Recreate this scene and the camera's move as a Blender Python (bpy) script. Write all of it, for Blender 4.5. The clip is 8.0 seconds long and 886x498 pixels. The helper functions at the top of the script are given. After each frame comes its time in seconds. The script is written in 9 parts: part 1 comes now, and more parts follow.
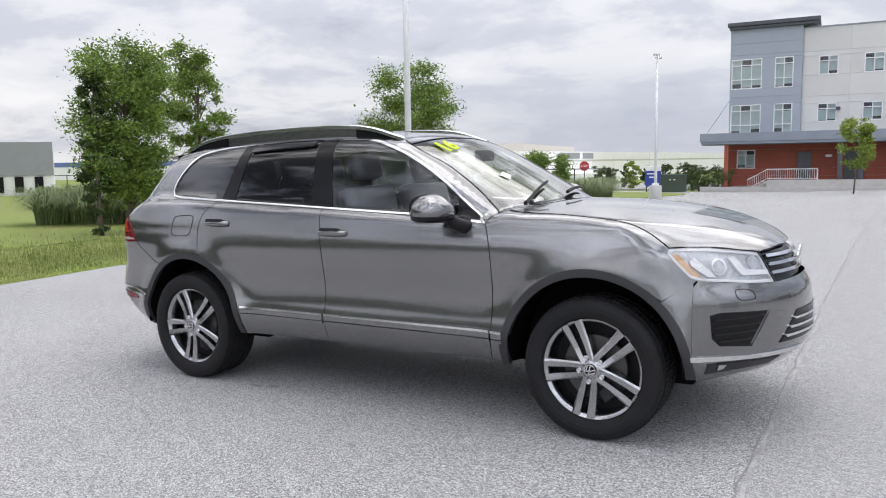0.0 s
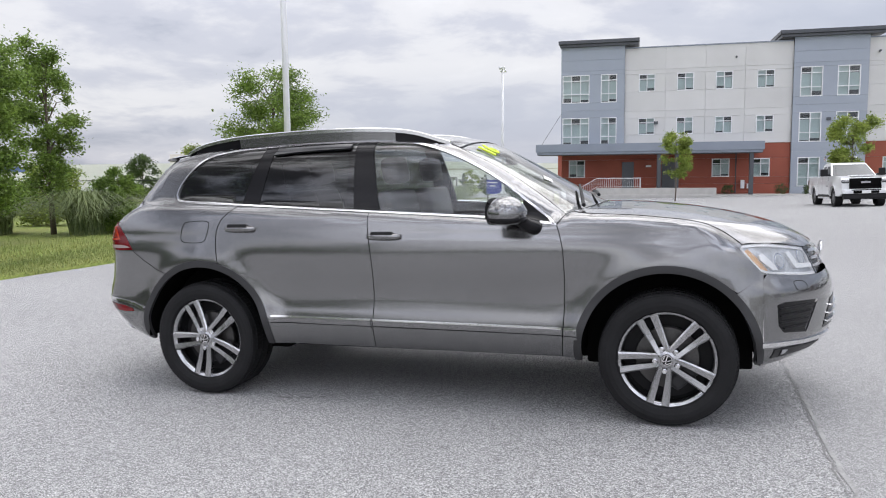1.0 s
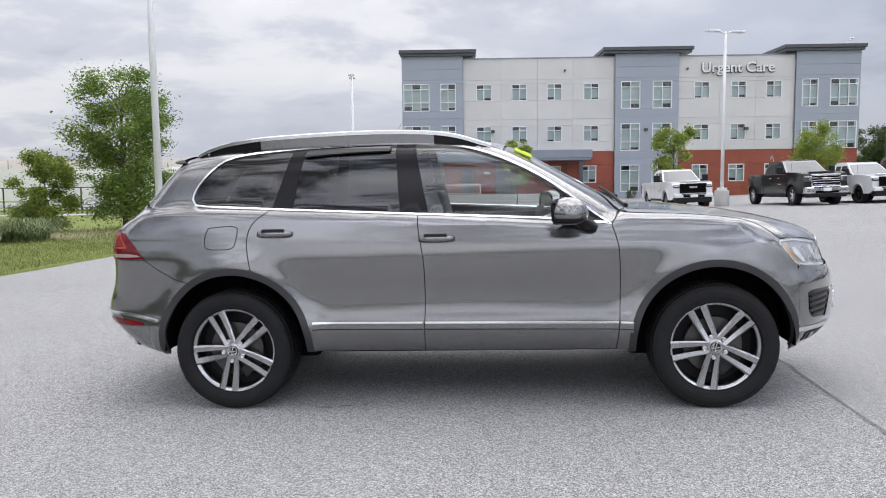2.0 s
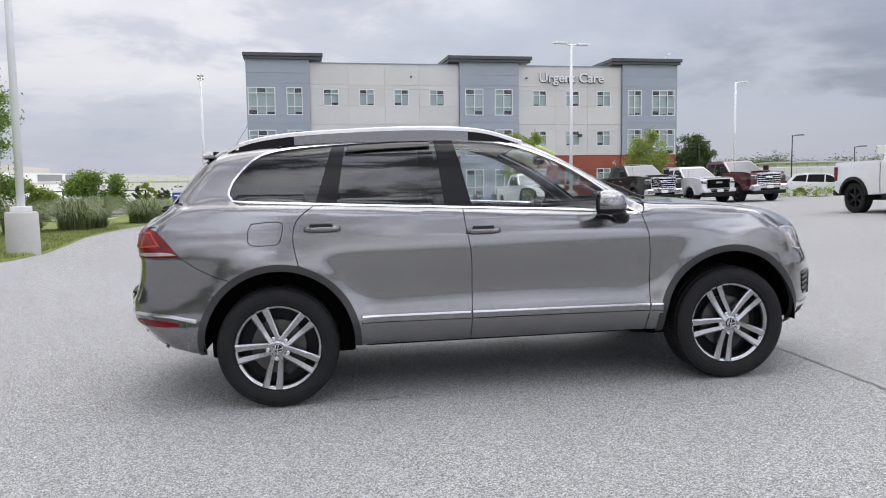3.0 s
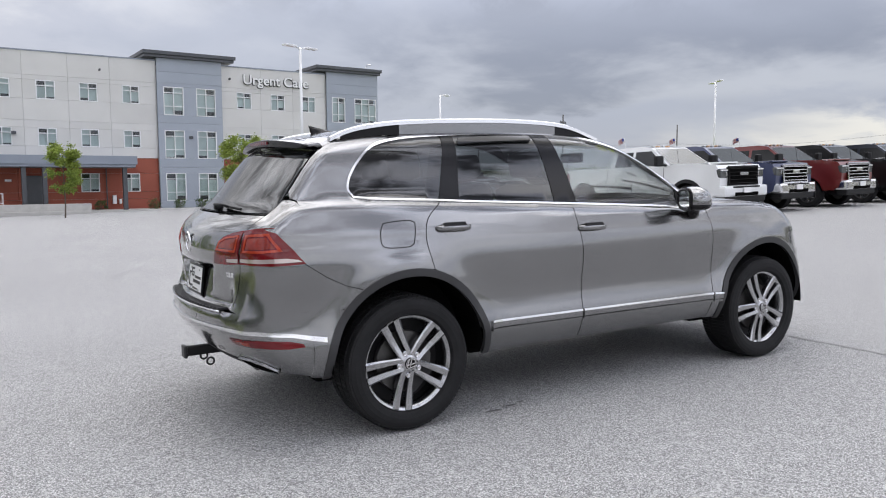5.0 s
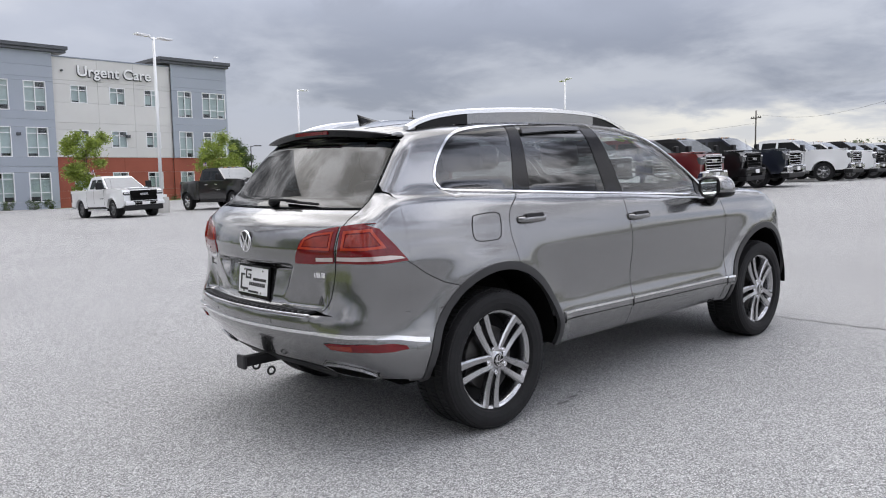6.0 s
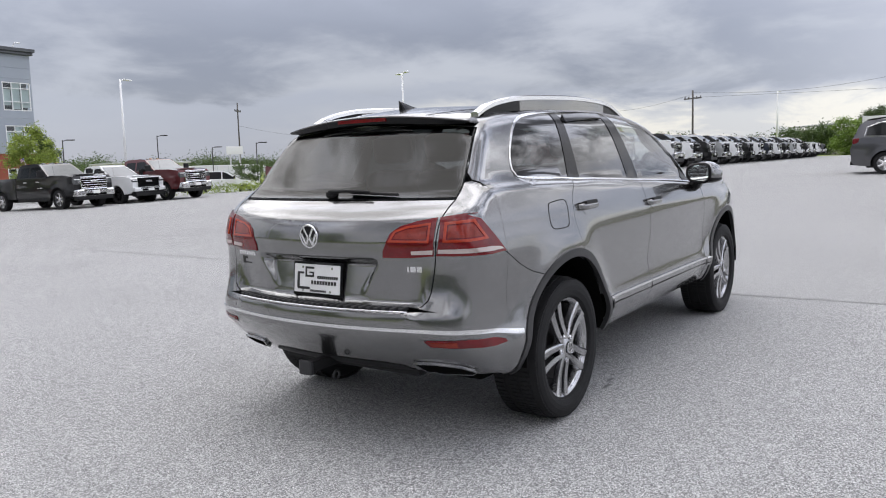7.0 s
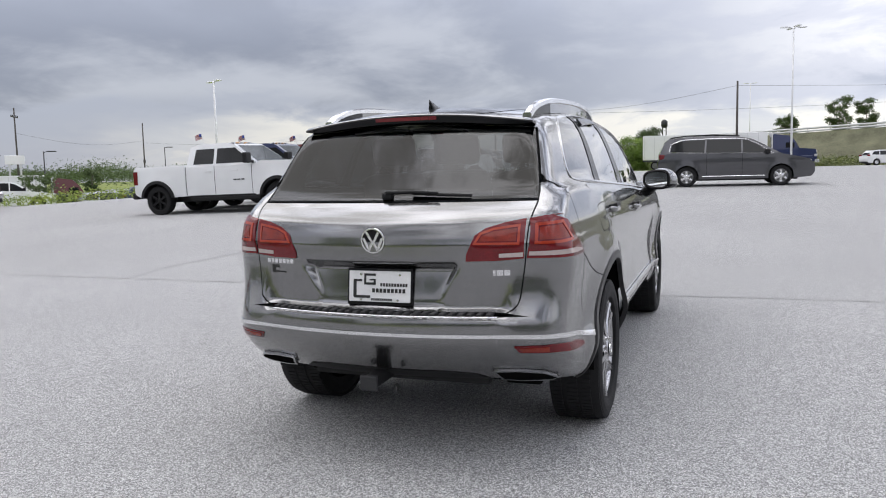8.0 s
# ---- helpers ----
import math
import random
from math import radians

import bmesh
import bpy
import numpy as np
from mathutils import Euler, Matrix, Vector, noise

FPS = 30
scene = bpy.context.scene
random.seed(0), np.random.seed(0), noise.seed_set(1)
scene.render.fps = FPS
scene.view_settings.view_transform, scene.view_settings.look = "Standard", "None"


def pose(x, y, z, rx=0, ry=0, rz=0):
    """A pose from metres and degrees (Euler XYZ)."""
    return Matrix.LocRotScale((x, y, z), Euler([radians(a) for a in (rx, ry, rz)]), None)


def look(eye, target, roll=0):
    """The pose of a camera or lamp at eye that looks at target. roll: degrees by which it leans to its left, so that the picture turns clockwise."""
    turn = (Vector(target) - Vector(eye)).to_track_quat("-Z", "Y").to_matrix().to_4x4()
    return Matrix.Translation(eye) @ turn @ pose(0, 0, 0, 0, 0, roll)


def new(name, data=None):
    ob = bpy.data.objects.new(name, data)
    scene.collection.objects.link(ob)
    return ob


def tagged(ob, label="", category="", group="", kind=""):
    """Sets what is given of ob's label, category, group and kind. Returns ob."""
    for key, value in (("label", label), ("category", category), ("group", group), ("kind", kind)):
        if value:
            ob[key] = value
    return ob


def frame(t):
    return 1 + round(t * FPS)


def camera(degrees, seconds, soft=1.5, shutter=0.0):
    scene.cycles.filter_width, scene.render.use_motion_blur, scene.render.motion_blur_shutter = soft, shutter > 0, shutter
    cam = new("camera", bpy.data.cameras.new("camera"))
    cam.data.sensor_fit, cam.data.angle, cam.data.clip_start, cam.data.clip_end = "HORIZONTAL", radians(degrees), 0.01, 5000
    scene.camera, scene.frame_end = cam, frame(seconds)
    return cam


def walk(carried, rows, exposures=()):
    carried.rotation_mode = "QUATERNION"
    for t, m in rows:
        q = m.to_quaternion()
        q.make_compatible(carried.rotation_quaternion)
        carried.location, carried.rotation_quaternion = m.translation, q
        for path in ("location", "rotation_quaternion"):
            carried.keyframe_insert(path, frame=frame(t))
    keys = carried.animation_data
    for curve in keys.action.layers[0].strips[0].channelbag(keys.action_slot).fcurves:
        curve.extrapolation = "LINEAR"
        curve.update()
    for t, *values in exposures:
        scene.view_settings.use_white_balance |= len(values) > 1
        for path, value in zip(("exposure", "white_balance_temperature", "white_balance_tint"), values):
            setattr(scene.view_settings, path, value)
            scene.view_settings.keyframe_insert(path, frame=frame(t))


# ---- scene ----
cam = camera(60.0, 8.0, soft=1.05)
PATH = [
    (0, (2.734, -4.495, 1.439), (1.718, -2.787, 1.216), -0.9),
    (0.5, (2.144, -4.761, 1.41), (1.323, -2.95, 1.196), -0.7),
    (1, (1.557, -5.088, 1.423), (0.939, -3.196, 1.217), -0.6),
    (1.5, (0.937, -5.285, 1.405), (0.534, -3.336, 1.207), -0.8),
    (2.8, (-0.761, -5.536, 1.41), (-0.606, -3.551, 1.222), -0.6),
    (3, (-1.0, -5.56, 1.355), (-0.762, -3.582, 1.172), -0.8),
    (3.5, (-1.613, -5.428, 1.329), (-1.174, -3.485, 1.144), -0.8),
    (4, (-2.283, -5.249, 1.312), (-1.647, -3.362, 1.127), -0.6),
    (4.5, (-2.807, -4.926, 1.298), (-1.981, -3.114, 1.118), -0.1),
    (4.7, (-3.041, -4.753, 1.309), (-2.14, -2.977, 1.132), -0.1),
    (5.8, (-4.07, -3.754, 1.317), (-2.8, -2.22, 1.131), -0.9),
    (6, (-4.276, -3.618, 1.299), (-2.946, -2.137, 1.109), -1.0),
    (6.5, (-4.634, -3.155, 1.29), (-3.153, -1.827, 1.081), -1.5),
    (7, (-5.007, -2.615, 1.3), (-3.381, -1.471, 1.083), -1.7),
    (7.5, (-5.237, -2.078, 1.274), (-3.478, -1.149, 1.065), -1.4),
    (8, (-5.45, -1.467, 1.269), (-3.585, -0.772, 1.074), -1.3),
]
walk(cam, [(t, look(eye, target, roll)) for t, eye, target, roll in PATH], exposures=[(0, 0.20, 6620, 11), (3.5, 0.09, 6620, 11), (6.5, 0.08, 6620, 11), (8, 0.05, 6620, 11)])

# ---- world and light ----
world = bpy.data.worlds.new("world")
scene.world = world
world.use_nodes = True
SUN_DIR = Vector((0.20, 0.40, 0.89)).normalized()


def sky_nodes():
    """Overcast sky: a thin clear sky behind drifting cloud sheets."""
    nt = world.node_tree
    nt.nodes.clear()
    N, L = nt.nodes.new, nt.links.new
    out, bg = N("ShaderNodeOutputWorld"), N("ShaderNodeBackground")
    sky = N("ShaderNodeTexSky")
    sky.sky_type, sky.sun_disc = "NISHITA", False
    sky.sun_elevation = math.asin(SUN_DIR.z)
    sky.sun_rotation = math.atan2(SUN_DIR.x, SUN_DIR.y)
    tc, sep = N("ShaderNodeTexCoord"), N("ShaderNodeSeparateXYZ")
    L(tc.outputs["Generated"], sep.inputs[0])

    def mth(op, a, b=None, clamp=False):
        n = N("ShaderNodeMath")
        n.operation, n.use_clamp = op, clamp
        for k, v in enumerate((a, b)):
            if v is None:
                continue
            if isinstance(v, (int, float)):
                n.inputs[k].default_value = v
            else:
                L(v, n.inputs[k])
        return n.outputs[0]

    up = mth("MAXIMUM", sep.outputs[2], 0.0)
    depth = mth("ADD", up, 0.22)
    comb = N("ShaderNodeCombineXYZ")
    L(mth("DIVIDE", sep.outputs[0], depth), comb.inputs[0])
    L(mth("DIVIDE", sep.outputs[1], depth), comb.inputs[1])

    def cloud(scale, detail, rough, dist, off):
        mp = N("ShaderNodeMapping")
        mp.inputs["Location"].default_value = off
        L(comb.outputs[0], mp.inputs[0])
        n = N("ShaderNodeTexNoise")
        n.inputs["Scale"].default_value = scale
        n.inputs["Detail"].default_value = detail
        n.inputs["Roughness"].default_value = rough
        n.inputs["Distortion"].default_value = dist
        L(mp.outputs[0], n.inputs["Vector"])
        return n.outputs["Fac"]

    def ramp(fac, stops):
        r = N("ShaderNodeValToRGB")
        r.color_ramp.interpolation = "EASE"
        while len(r.color_ramp.elements) < len(stops):
            r.color_ramp.elements.new(0.5)
        for e, (p, c) in zip(r.color_ramp.elements, stops):
            e.position, e.color = p, (*c, 1)
        L(fac, r.inputs[0])
        return r.outputs[0]

    def step(v, lo, hi):
        n = N("ShaderNodeMapRange")
        n.interpolation_type = "SMOOTHSTEP"
        n.inputs["From Min"].default_value, n.inputs["From Max"].default_value = lo, hi
        L(v, n.inputs["Value"])
        return n.outputs[0]

    def mix(fac, a, b):
        m = N("ShaderNodeMix")
        m.data_type = "RGBA"
        for k, v in ((0, fac), (6, a), (7, b)):
            if isinstance(v, (int, float)):
                m.inputs[k].default_value = v
            elif isinstance(v, tuple):
                m.inputs[k].default_value = v
            else:
                L(v, m.inputs[k])
        return m.outputs[2]

    big = cloud(0.75, 7, 0.52, 0.2, (1.3, 0.4, 0.0))
    fine = cloud(2.2, 8, 0.58, 0.3, (4.0, 2.0, 0.0))
    puff = mth("SUBTRACT", mth("ADD", mth("MULTIPLY", big, 0.65), mth("MULTIPLY", fine, 0.35)), 0.5)
    dens = mth("ADD", puff, 0.5)
    bright = ramp(dens, [(0.38, (0.86, 0.865, 0.89)), (0.46, (0.76, 0.77, 0.81)), (0.53, (0.58, 0.60, 0.68)), (0.62, (0.40, 0.43, 0.52))])
    # bearing from north, eastwards; the rain comes in from the north-east
    brg = mth("ADD", mth("ARCTAN2", sep.outputs[0], sep.outputs[1]), mth("MULTIPLY", puff, 0.9))
    lvl = mth("ADD", up, mth("MULTIPLY", puff, 0.16))
    # blue-grey haze low in the north
    haze = mth("MULTIPLY", mth("MULTIPLY", step(brg, -0.75, -0.35), mth("SUBTRACT", 1.0, step(lvl, 0.05, 0.13))), 0.75)
    sheet = mix(haze, bright, (0.47, 0.51, 0.63, 1))
    rain = mth("MULTIPLY", step(brg, -0.15, 0.35), mth("SUBTRACT", 1.0, step(brg, 1.3, 1.75)))
    rain = mth("MULTIPLY", rain, mth("SUBTRACT", 1.0, mth("MULTIPLY", step(lvl, 0.25, 0.5), 0.6)))
    sheet = mix(mth("MULTIPLY", rain, 0.95), sheet, mix(step(brg, 0.1, 0.9), (0.50, 0.535, 0.63, 1), (0.40, 0.435, 0.53, 1)))
    # a clear pale strip under the cloud base to the east, and the ragged base itself
    east = mth("MULTIPLY", step(brg, 0.72, 1.05), mth("SUBTRACT", 1.0, step(brg, 2.0, 2.7)))
    sheet = mix(mth("MULTIPLY", east, mth("SUBTRACT", 1.0, step(lvl, 0.062, 0.088))), sheet, mix(step(fine, 0.42, 0.58), (0.84, 0.835, 0.80, 1), (0.62, 0.645, 0.69, 1)))
    base = mth("MULTIPLY", step(lvl, 0.080, 0.095), mth("SUBTRACT", 1.0, step(lvl, 0.15, 0.26)))
    base = mth("MULTIPLY", base, mth("MULTIPLY", step(brg, 0.25, 0.65), mth("SUBTRACT", 1.0, step(brg, 1.2, 1.7))))
    sheet = mix(mth("MULTIPLY", base, 0.85), sheet, mix(step(dens, 0.40, 0.57), (0.52, 0.55, 0.62, 1), (0.25, 0.275, 0.35, 1)))
    total = N("ShaderNodeMix")
    total.data_type, total.blend_type = "RGBA", "ADD"
    total.inputs[0].default_value = 1.0
    thin = N("ShaderNodeMix")
    thin.data_type, thin.blend_type = "RGBA", "MULTIPLY"
    thin.inputs[0].default_value = 1.0
    L(sky.outputs[0], thin.inputs[6])
    thin.inputs[7].default_value = (0.012, 0.012, 0.012, 1)
    L(sheet, total.inputs[6])
    L(thin.outputs[2], total.inputs[7])
    L(total.outputs[2], bg.inputs[0])
    # an overcast sky grows brighter towards the zenith
    # plus a glow added in the unseen south, away from the sun, for flank reflections
    south_glow = N("ShaderNodeVectorMath")
    south_glow.operation = "DOT_PRODUCT"
    L(tc.outputs["Generated"], south_glow.inputs[0])
    south_glow.inputs[1].default_value = Vector((0.45, -0.75, 0.48)).normalized()
    mp = N("ShaderNodeTexNoise")
    mp.inputs["Scale"].default_value, mp.inputs["Detail"].default_value, mp.inputs["Roughness"].default_value = 5.5, 9, 0.62
    mp.inputs["Distortion"].default_value = 0.35
    L(tc.outputs["Generated"], mp.inputs["Vector"])
    high = mth("ADD", 1.0, mth("MULTIPLY", step(up, 0.18, 0.38), mth("SUBTRACT", mth("MULTIPLY", step(mp.outputs["Fac"], 0.41, 0.59), 1.5), 0.75)))
    L(mth("MULTIPLY", high, mth("ADD", 0.86, mth("ADD", mth("MULTIPLY", mth("POWER", up, 1.5), 1.05), mth("MULTIPLY", mth("POWER", mth("MAXIMUM", south_glow.outputs["Value"], 0.0), 2.0), 0.9)))), bg.inputs[1])
    L(bg.outputs[0], out.inputs[0])


sky_nodes()
sun = new("sun", bpy.data.lights.new("sun", "SUN"))
sun.data.energy, sun.data.angle, sun.data.color = 1.45, radians(78), (1.0, 0.985, 0.955)
sun.matrix_world = look(SUN_DIR * 60, (0, 0, 0))
scene.view_settings.exposure = 0.0

# ---- materials ----


def material(name, color, rough=0.5, metal=0.0, var=0.08, scale=3.0, fine=60.0, bump=0.0, coat=0.0, color2=None, spec=0.5, per_piece=0.0):
    """A principled material whose colour drifts at two scales, with fine relief."""
    m = bpy.data.materials.new(name)
    m.use_nodes = True
    nt = m.node_tree
    N, L = nt.nodes.new, nt.links.new
    b = nt.nodes["Principled BSDF"]
    b.inputs["Roughness"].default_value, b.inputs["Metallic"].default_value = rough, metal
    b.inputs["Specular IOR Level"].default_value = spec
    if coat:
        b.inputs["Coat Weight"].default_value, b.inputs["Coat Roughness"].default_value = coat, 0.03
    tc = N("ShaderNodeTexCoord")
    n1, n2 = N("ShaderNodeTexNoise"), N("ShaderNodeTexNoise")
    n1.inputs["Scale"].default_value, n1.inputs["Detail"].default_value = scale, 5
    n2.inputs["Scale"].default_value, n2.inputs["Detail"].default_value = fine, 4
    L(tc.outputs["Object"], n1.inputs["Vector"]), L(tc.outputs["Object"], n2.inputs["Vector"])
    add = N("ShaderNodeMath")
    add.operation = "ADD"
    L(n1.outputs["Fac"], add.inputs[0]), L(n2.outputs["Fac"], add.inputs[1])
    fac = N("ShaderNodeMapRange")
    fac.inputs["From Min"].default_value, fac.inputs["From Max"].default_value = 0.7, 1.3
    L(add.outputs[0], fac.inputs["Value"])
    mx = N("ShaderNodeMix")
    mx.data_type = "RGBA"
    c2 = color2 or tuple(min(1, c * (1 + var)) for c in color)
    c1 = tuple(c * (1 - var) for c in color)
    mx.inputs[6].default_value, mx.inputs[7].default_value = (*c1, 1), (*c2, 1)
    L(fac.outputs[0], mx.inputs[0])
    col = mx.outputs[2]
    if per_piece:
        oi, hs, mr = N("ShaderNodeObjectInfo"), N("ShaderNodeHueSaturation"), N("ShaderNodeMapRange")
        mr.inputs["To Min"].default_value, mr.inputs["To Max"].default_value = 1 - per_piece, 1 + per_piece
        L(oi.outputs["Random"], mr.inputs["Value"]), L(mr.outputs[0], hs.inputs["Value"]), L(col, hs.inputs["Color"])
        col = hs.outputs[0]
    L(col, b.inputs["Base Color"])
    if bump:
        bp = N("ShaderNodeBump")
        bp.inputs["Strength"].default_value, bp.inputs["Distance"].default_value = bump, 0.01
        L(n2.outputs["Fac"], bp.inputs["Height"]), L(bp.outputs[0], b.inputs["Normal"])
    return m


def glass(name, tint, gloss=1.0, rough=0.0, lift=1.0):
    """Thin glazing: a tinted see-through pane with a mirror gloss that grows at grazing angles."""
    m = bpy.data.materials.new(name)
    m.use_nodes = True
    nt = m.node_tree
    N, L = nt.nodes.new, nt.links.new
    nt.nodes.clear()
    out, tr, gl, mx, lw = N("ShaderNodeOutputMaterial"), N("ShaderNodeBsdfTransparent"), N("ShaderNodeBsdfGlossy"), N("ShaderNodeMixShader"), N("ShaderNodeLayerWeight")
    tr.inputs[0].default_value = (*tint, 1)
    gl.inputs["Roughness"].default_value = rough
    lw.inputs["Blend"].default_value = 0.5
    ior = 1.5 + 0.55 * gloss
    f0 = ((ior - 1) / (ior + 1)) ** 2
    # gloss from both sides alike: f0 head-on, full at grazing angles
    pw, sc, up_ = N("ShaderNodeMath"), N("ShaderNodeMath"), N("ShaderNodeMath")
    pw.operation, sc.operation, up_.operation, up_.use_clamp = "POWER", "MULTIPLY_ADD", "MULTIPLY", True
    pw.inputs[1].default_value = 4.2
    sc.inputs[1].default_value, sc.inputs[2].default_value = 1 - f0, f0
    up_.inputs[1].default_value = lift
    L(lw.outputs["Facing"], pw.inputs[0]), L(pw.outputs[0], sc.inputs[0]), L(sc.outputs[0], up_.inputs[0])
    L(up_.outputs[0], mx.inputs[0]), L(tr.outputs[0], mx.inputs[1]), L(gl.outputs[0], mx.inputs[2]), L(mx.outputs[0], out.inputs[0])
    return m


def glow(name, color, strength):
    m = bpy.data.materials.new(name)
    m.use_nodes = True
    b = m.node_tree.nodes["Principled BSDF"]
    b.inputs["Base Color"].default_value = (*color, 1)
    b.inputs["Emission Color"].default_value, b.inputs["Emission Strength"].default_value = (*color, 1), strength
    return m


def ground_material(name, stops, scale, patch, patch_amt, rough=0.9, bump=0.6, patch_color=None, chips=False):
    """A granular ground: aggregate or blades at the fine scale, stains or drift at the broad one."""
    m = bpy.data.materials.new(name)
    m.use_nodes = True
    nt = m.node_tree
    N, L = nt.nodes.new, nt.links.new
    b = nt.nodes["Principled BSDF"]
    b.inputs["Roughness"].default_value = rough
    b.inputs["Specular IOR Level"].default_value = 0.3
    tc = N("ShaderNodeTexCoord")
    n1, n2, n3 = N("ShaderNodeTexNoise"), N("ShaderNodeTexNoise"), N("ShaderNodeTexNoise")
    for n, s, d in ((n1, scale, 3), (n2, patch, 6), (n3, scale * 0.22, 4)):
        n.inputs["Scale"].default_value, n.inputs["Detail"].default_value = s, d
        L(tc.outputs["Object"], n.inputs["Vector"])
    mixf = N("ShaderNodeMix")
    mixf.data_type = "FLOAT"
    mixf.inputs[0].default_value = 0.16
    L(n1.outputs["Fac"], mixf.inputs[2]), L(n3.outputs["Fac"], mixf.inputs[3])
    r = N("ShaderNodeValToRGB")
    while len(r.color_ramp.elements) < len(stops):
        r.color_ramp.elements.new(0.5)
    for e, (p, c) in zip(r.color_ramp.elements, stops):
        e.position, e.color = p, (*c, 1)
    if chips:
        vo, av = N("ShaderNodeTexVoronoi"), N("ShaderNodeMix")
        vo.inputs["Scale"].default_value = scale * 0.75
        L(tc.outputs["Object"], vo.inputs["Vector"])
        sp = N("ShaderNodeSeparateColor")
        L(vo.outputs["Color"], sp.inputs[0])
        sharp = N("ShaderNodeMapRange")
        sharp.inputs["From Min"].default_value, sharp.inputs["From Max"].default_value = 0.30, 0.70
        L(mixf.outputs[0], sharp.inputs["Value"])
        av.data_type = "FLOAT"
        av.inputs[0].default_value = 0.55
        L(sharp.outputs[0], av.inputs[2]), L(sp.outputs[0], av.inputs[3])
        L(av.outputs[0], r.inputs[0])
    else:
        L(mixf.outputs[0], r.inputs[0])
    mr = N("ShaderNodeMapRange")
    mr.inputs["From Min"].default_value, mr.inputs["From Max"].default_value = 0.35, 0.68
    mr.inputs["To Max"].default_value = patch_amt
    L(n2.outputs["Fac"], mr.inputs["Value"])
    mx = N("ShaderNodeMix")
    mx.data_type = "RGBA"
    mx.inputs[7].default_value = (*(patch_color or tuple(c * 0.7 for c in stops[1][1])), 1)
    L(mr.outputs[0], mx.inputs[0]), L(r.outputs[0], mx.inputs[6]), L(mx.outputs[2], b.inputs["Base Color"])
    bp = N("ShaderNodeBump")
    bp.inputs["Strength"].default_value, bp.inputs["Distance"].default_value = bump, 0.006
    L(n1.outputs["Fac"], bp.inputs["Height"]), L(bp.outputs[0], b.inputs["Normal"])
    return m


asphalt = ground_material("asphalt", [(0.0, (0.03, 0.03, 0.031)), (0.36, (0.18, 0.18, 0.181)), (0.62, (0.44, 0.44, 0.441)), (1.0, (1.0, 1.0, 0.99))], 265, 0.35, 0.16, chips=True)
asphalt_smooth = ground_material("smooth_asphalt", [(0.0, (0.05, 0.05, 0.051)), (0.36, (0.20, 0.20, 0.201)), (0.62, (0.40, 0.40, 0.401)), (1.0, (0.80, 0.80, 0.79))], 330, 0.3, 0.14, chips=True, bump=0.4)
lawn = ground_material("lawn", [(0.3, (0.07, 0.11, 0.018)), (0.48, (0.15, 0.21, 0.04)), (0.58, (0.23, 0.28, 0.06)), (0.7, (0.34, 0.35, 0.13))], 28, 0.5, 0.5, patch_color=(0.20, 0.19, 0.075))
paint = material("grey_metallic_paint", (0.225, 0.225, 0.228), 0.21, 0.95, 0.03, 2.0, 900.0, 0.0, coat=1.0)
# near-black without sheen: deep shade in wells, bores and openings as colour
shade_black = material("shade_void", (0.006, 0.006, 0.006), 0.95, 0, 0.1, 6, 100, 0, spec=0.0)
black_plastic = material("black_plastic", (0.012, 0.012, 0.013), 0.55, 0, 0.2, 6, 300, 0.05, spec=0.25)
trim_grey = material("dark_grey_cladding", (0.030, 0.030, 0.032), 0.45, 0.0, 0.1, 6, 300, 0.05, spec=0.3)
gloss_black = material("gloss_black_trim", (0.010, 0.010, 0.011), 0.18, 0, 0.1, 3, 200, 0, spec=0.2)
chrome = material("satin_chrome", (0.78, 0.78, 0.79), 0.16, 1.0, 0.04, 4, 200)
silver = material("machined_alloy", (0.44, 0.44, 0.45), 0.24, 1.0, 0.06, 6, 240, 0.03)
rim_grey = material("grey_alloy", (0.22, 0.22, 0.225), 0.35, 0.9, 0.1, 6, 200)
rubber = material("tyre_rubber", (0.015, 0.015, 0.016), 0.72, 0, 0.25, 9, 220, 0.15, spec=0.22)
arch_grey = material("grey_arch_cladding", (0.048, 0.048, 0.050), 0.40, 0.3, 0.08, 6, 300, 0.03, spec=0.35)
smoked_plastic = material("smoked_acrylic", (0.020, 0.021, 0.024), 0.10, 0, 0.1, 4, 100, 0, spec=0.5)
steel_dark = material("brake_steel", (0.10, 0.097, 0.095), 0.45, 0.9, 0.2, 9, 150, 0.1)
dark_glass = material("dark_side_glass", (0.010, 0.011, 0.012), 0.06, 0, 0.1, 3, 200, 0, spec=0.35)
clear_glass = glass("clear_window_glass", (0.84, 0.88, 0.87), 0.15, 0.0, 1.5)
screen_glass = glass("windscreen_glass", (0.80, 0.85, 0.84), 0.8, 0.0, 1.35)
tinted_glass = glass("tinted_window_glass", (0.13, 0.145, 0.15), 0.05, 0.0, 1.75)
rear_glass = glass("rear_window_glass", (0.13, 0.145, 0.155), 0.2, 0.0, 1.0)
lamp_glass = glass("lamp_cover", (0.92, 0.93, 0.94), 0.6)
red_lens = material("red_lens", (0.14, 0.005, 0.008), 0.25, 0, 0.25, 14, 160, 0, coat=0.7, spec=0.2)
red_deep = material("deep_red_lens", (0.06, 0.004, 0.005), 0.10, 0, 0.2, 8, 90, 0, coat=1.0)
red_bright = material("bright_red_lens", (0.36, 0.034, 0.013), 0.25, 0, 0.2, 14, 160, 0, coat=0.7, spec=0.2)
red_orange = material("orange_red_lens", (0.21, 0.017, 0.008), 0.25, 0, 0.3, 20, 200, 0, coat=0.7, spec=0.2)
white_lens = material("clear_lens", (0.50, 0.41, 0.39), 0.12, 0.3, 0.1, 8, 90, 0, coat=1.0)
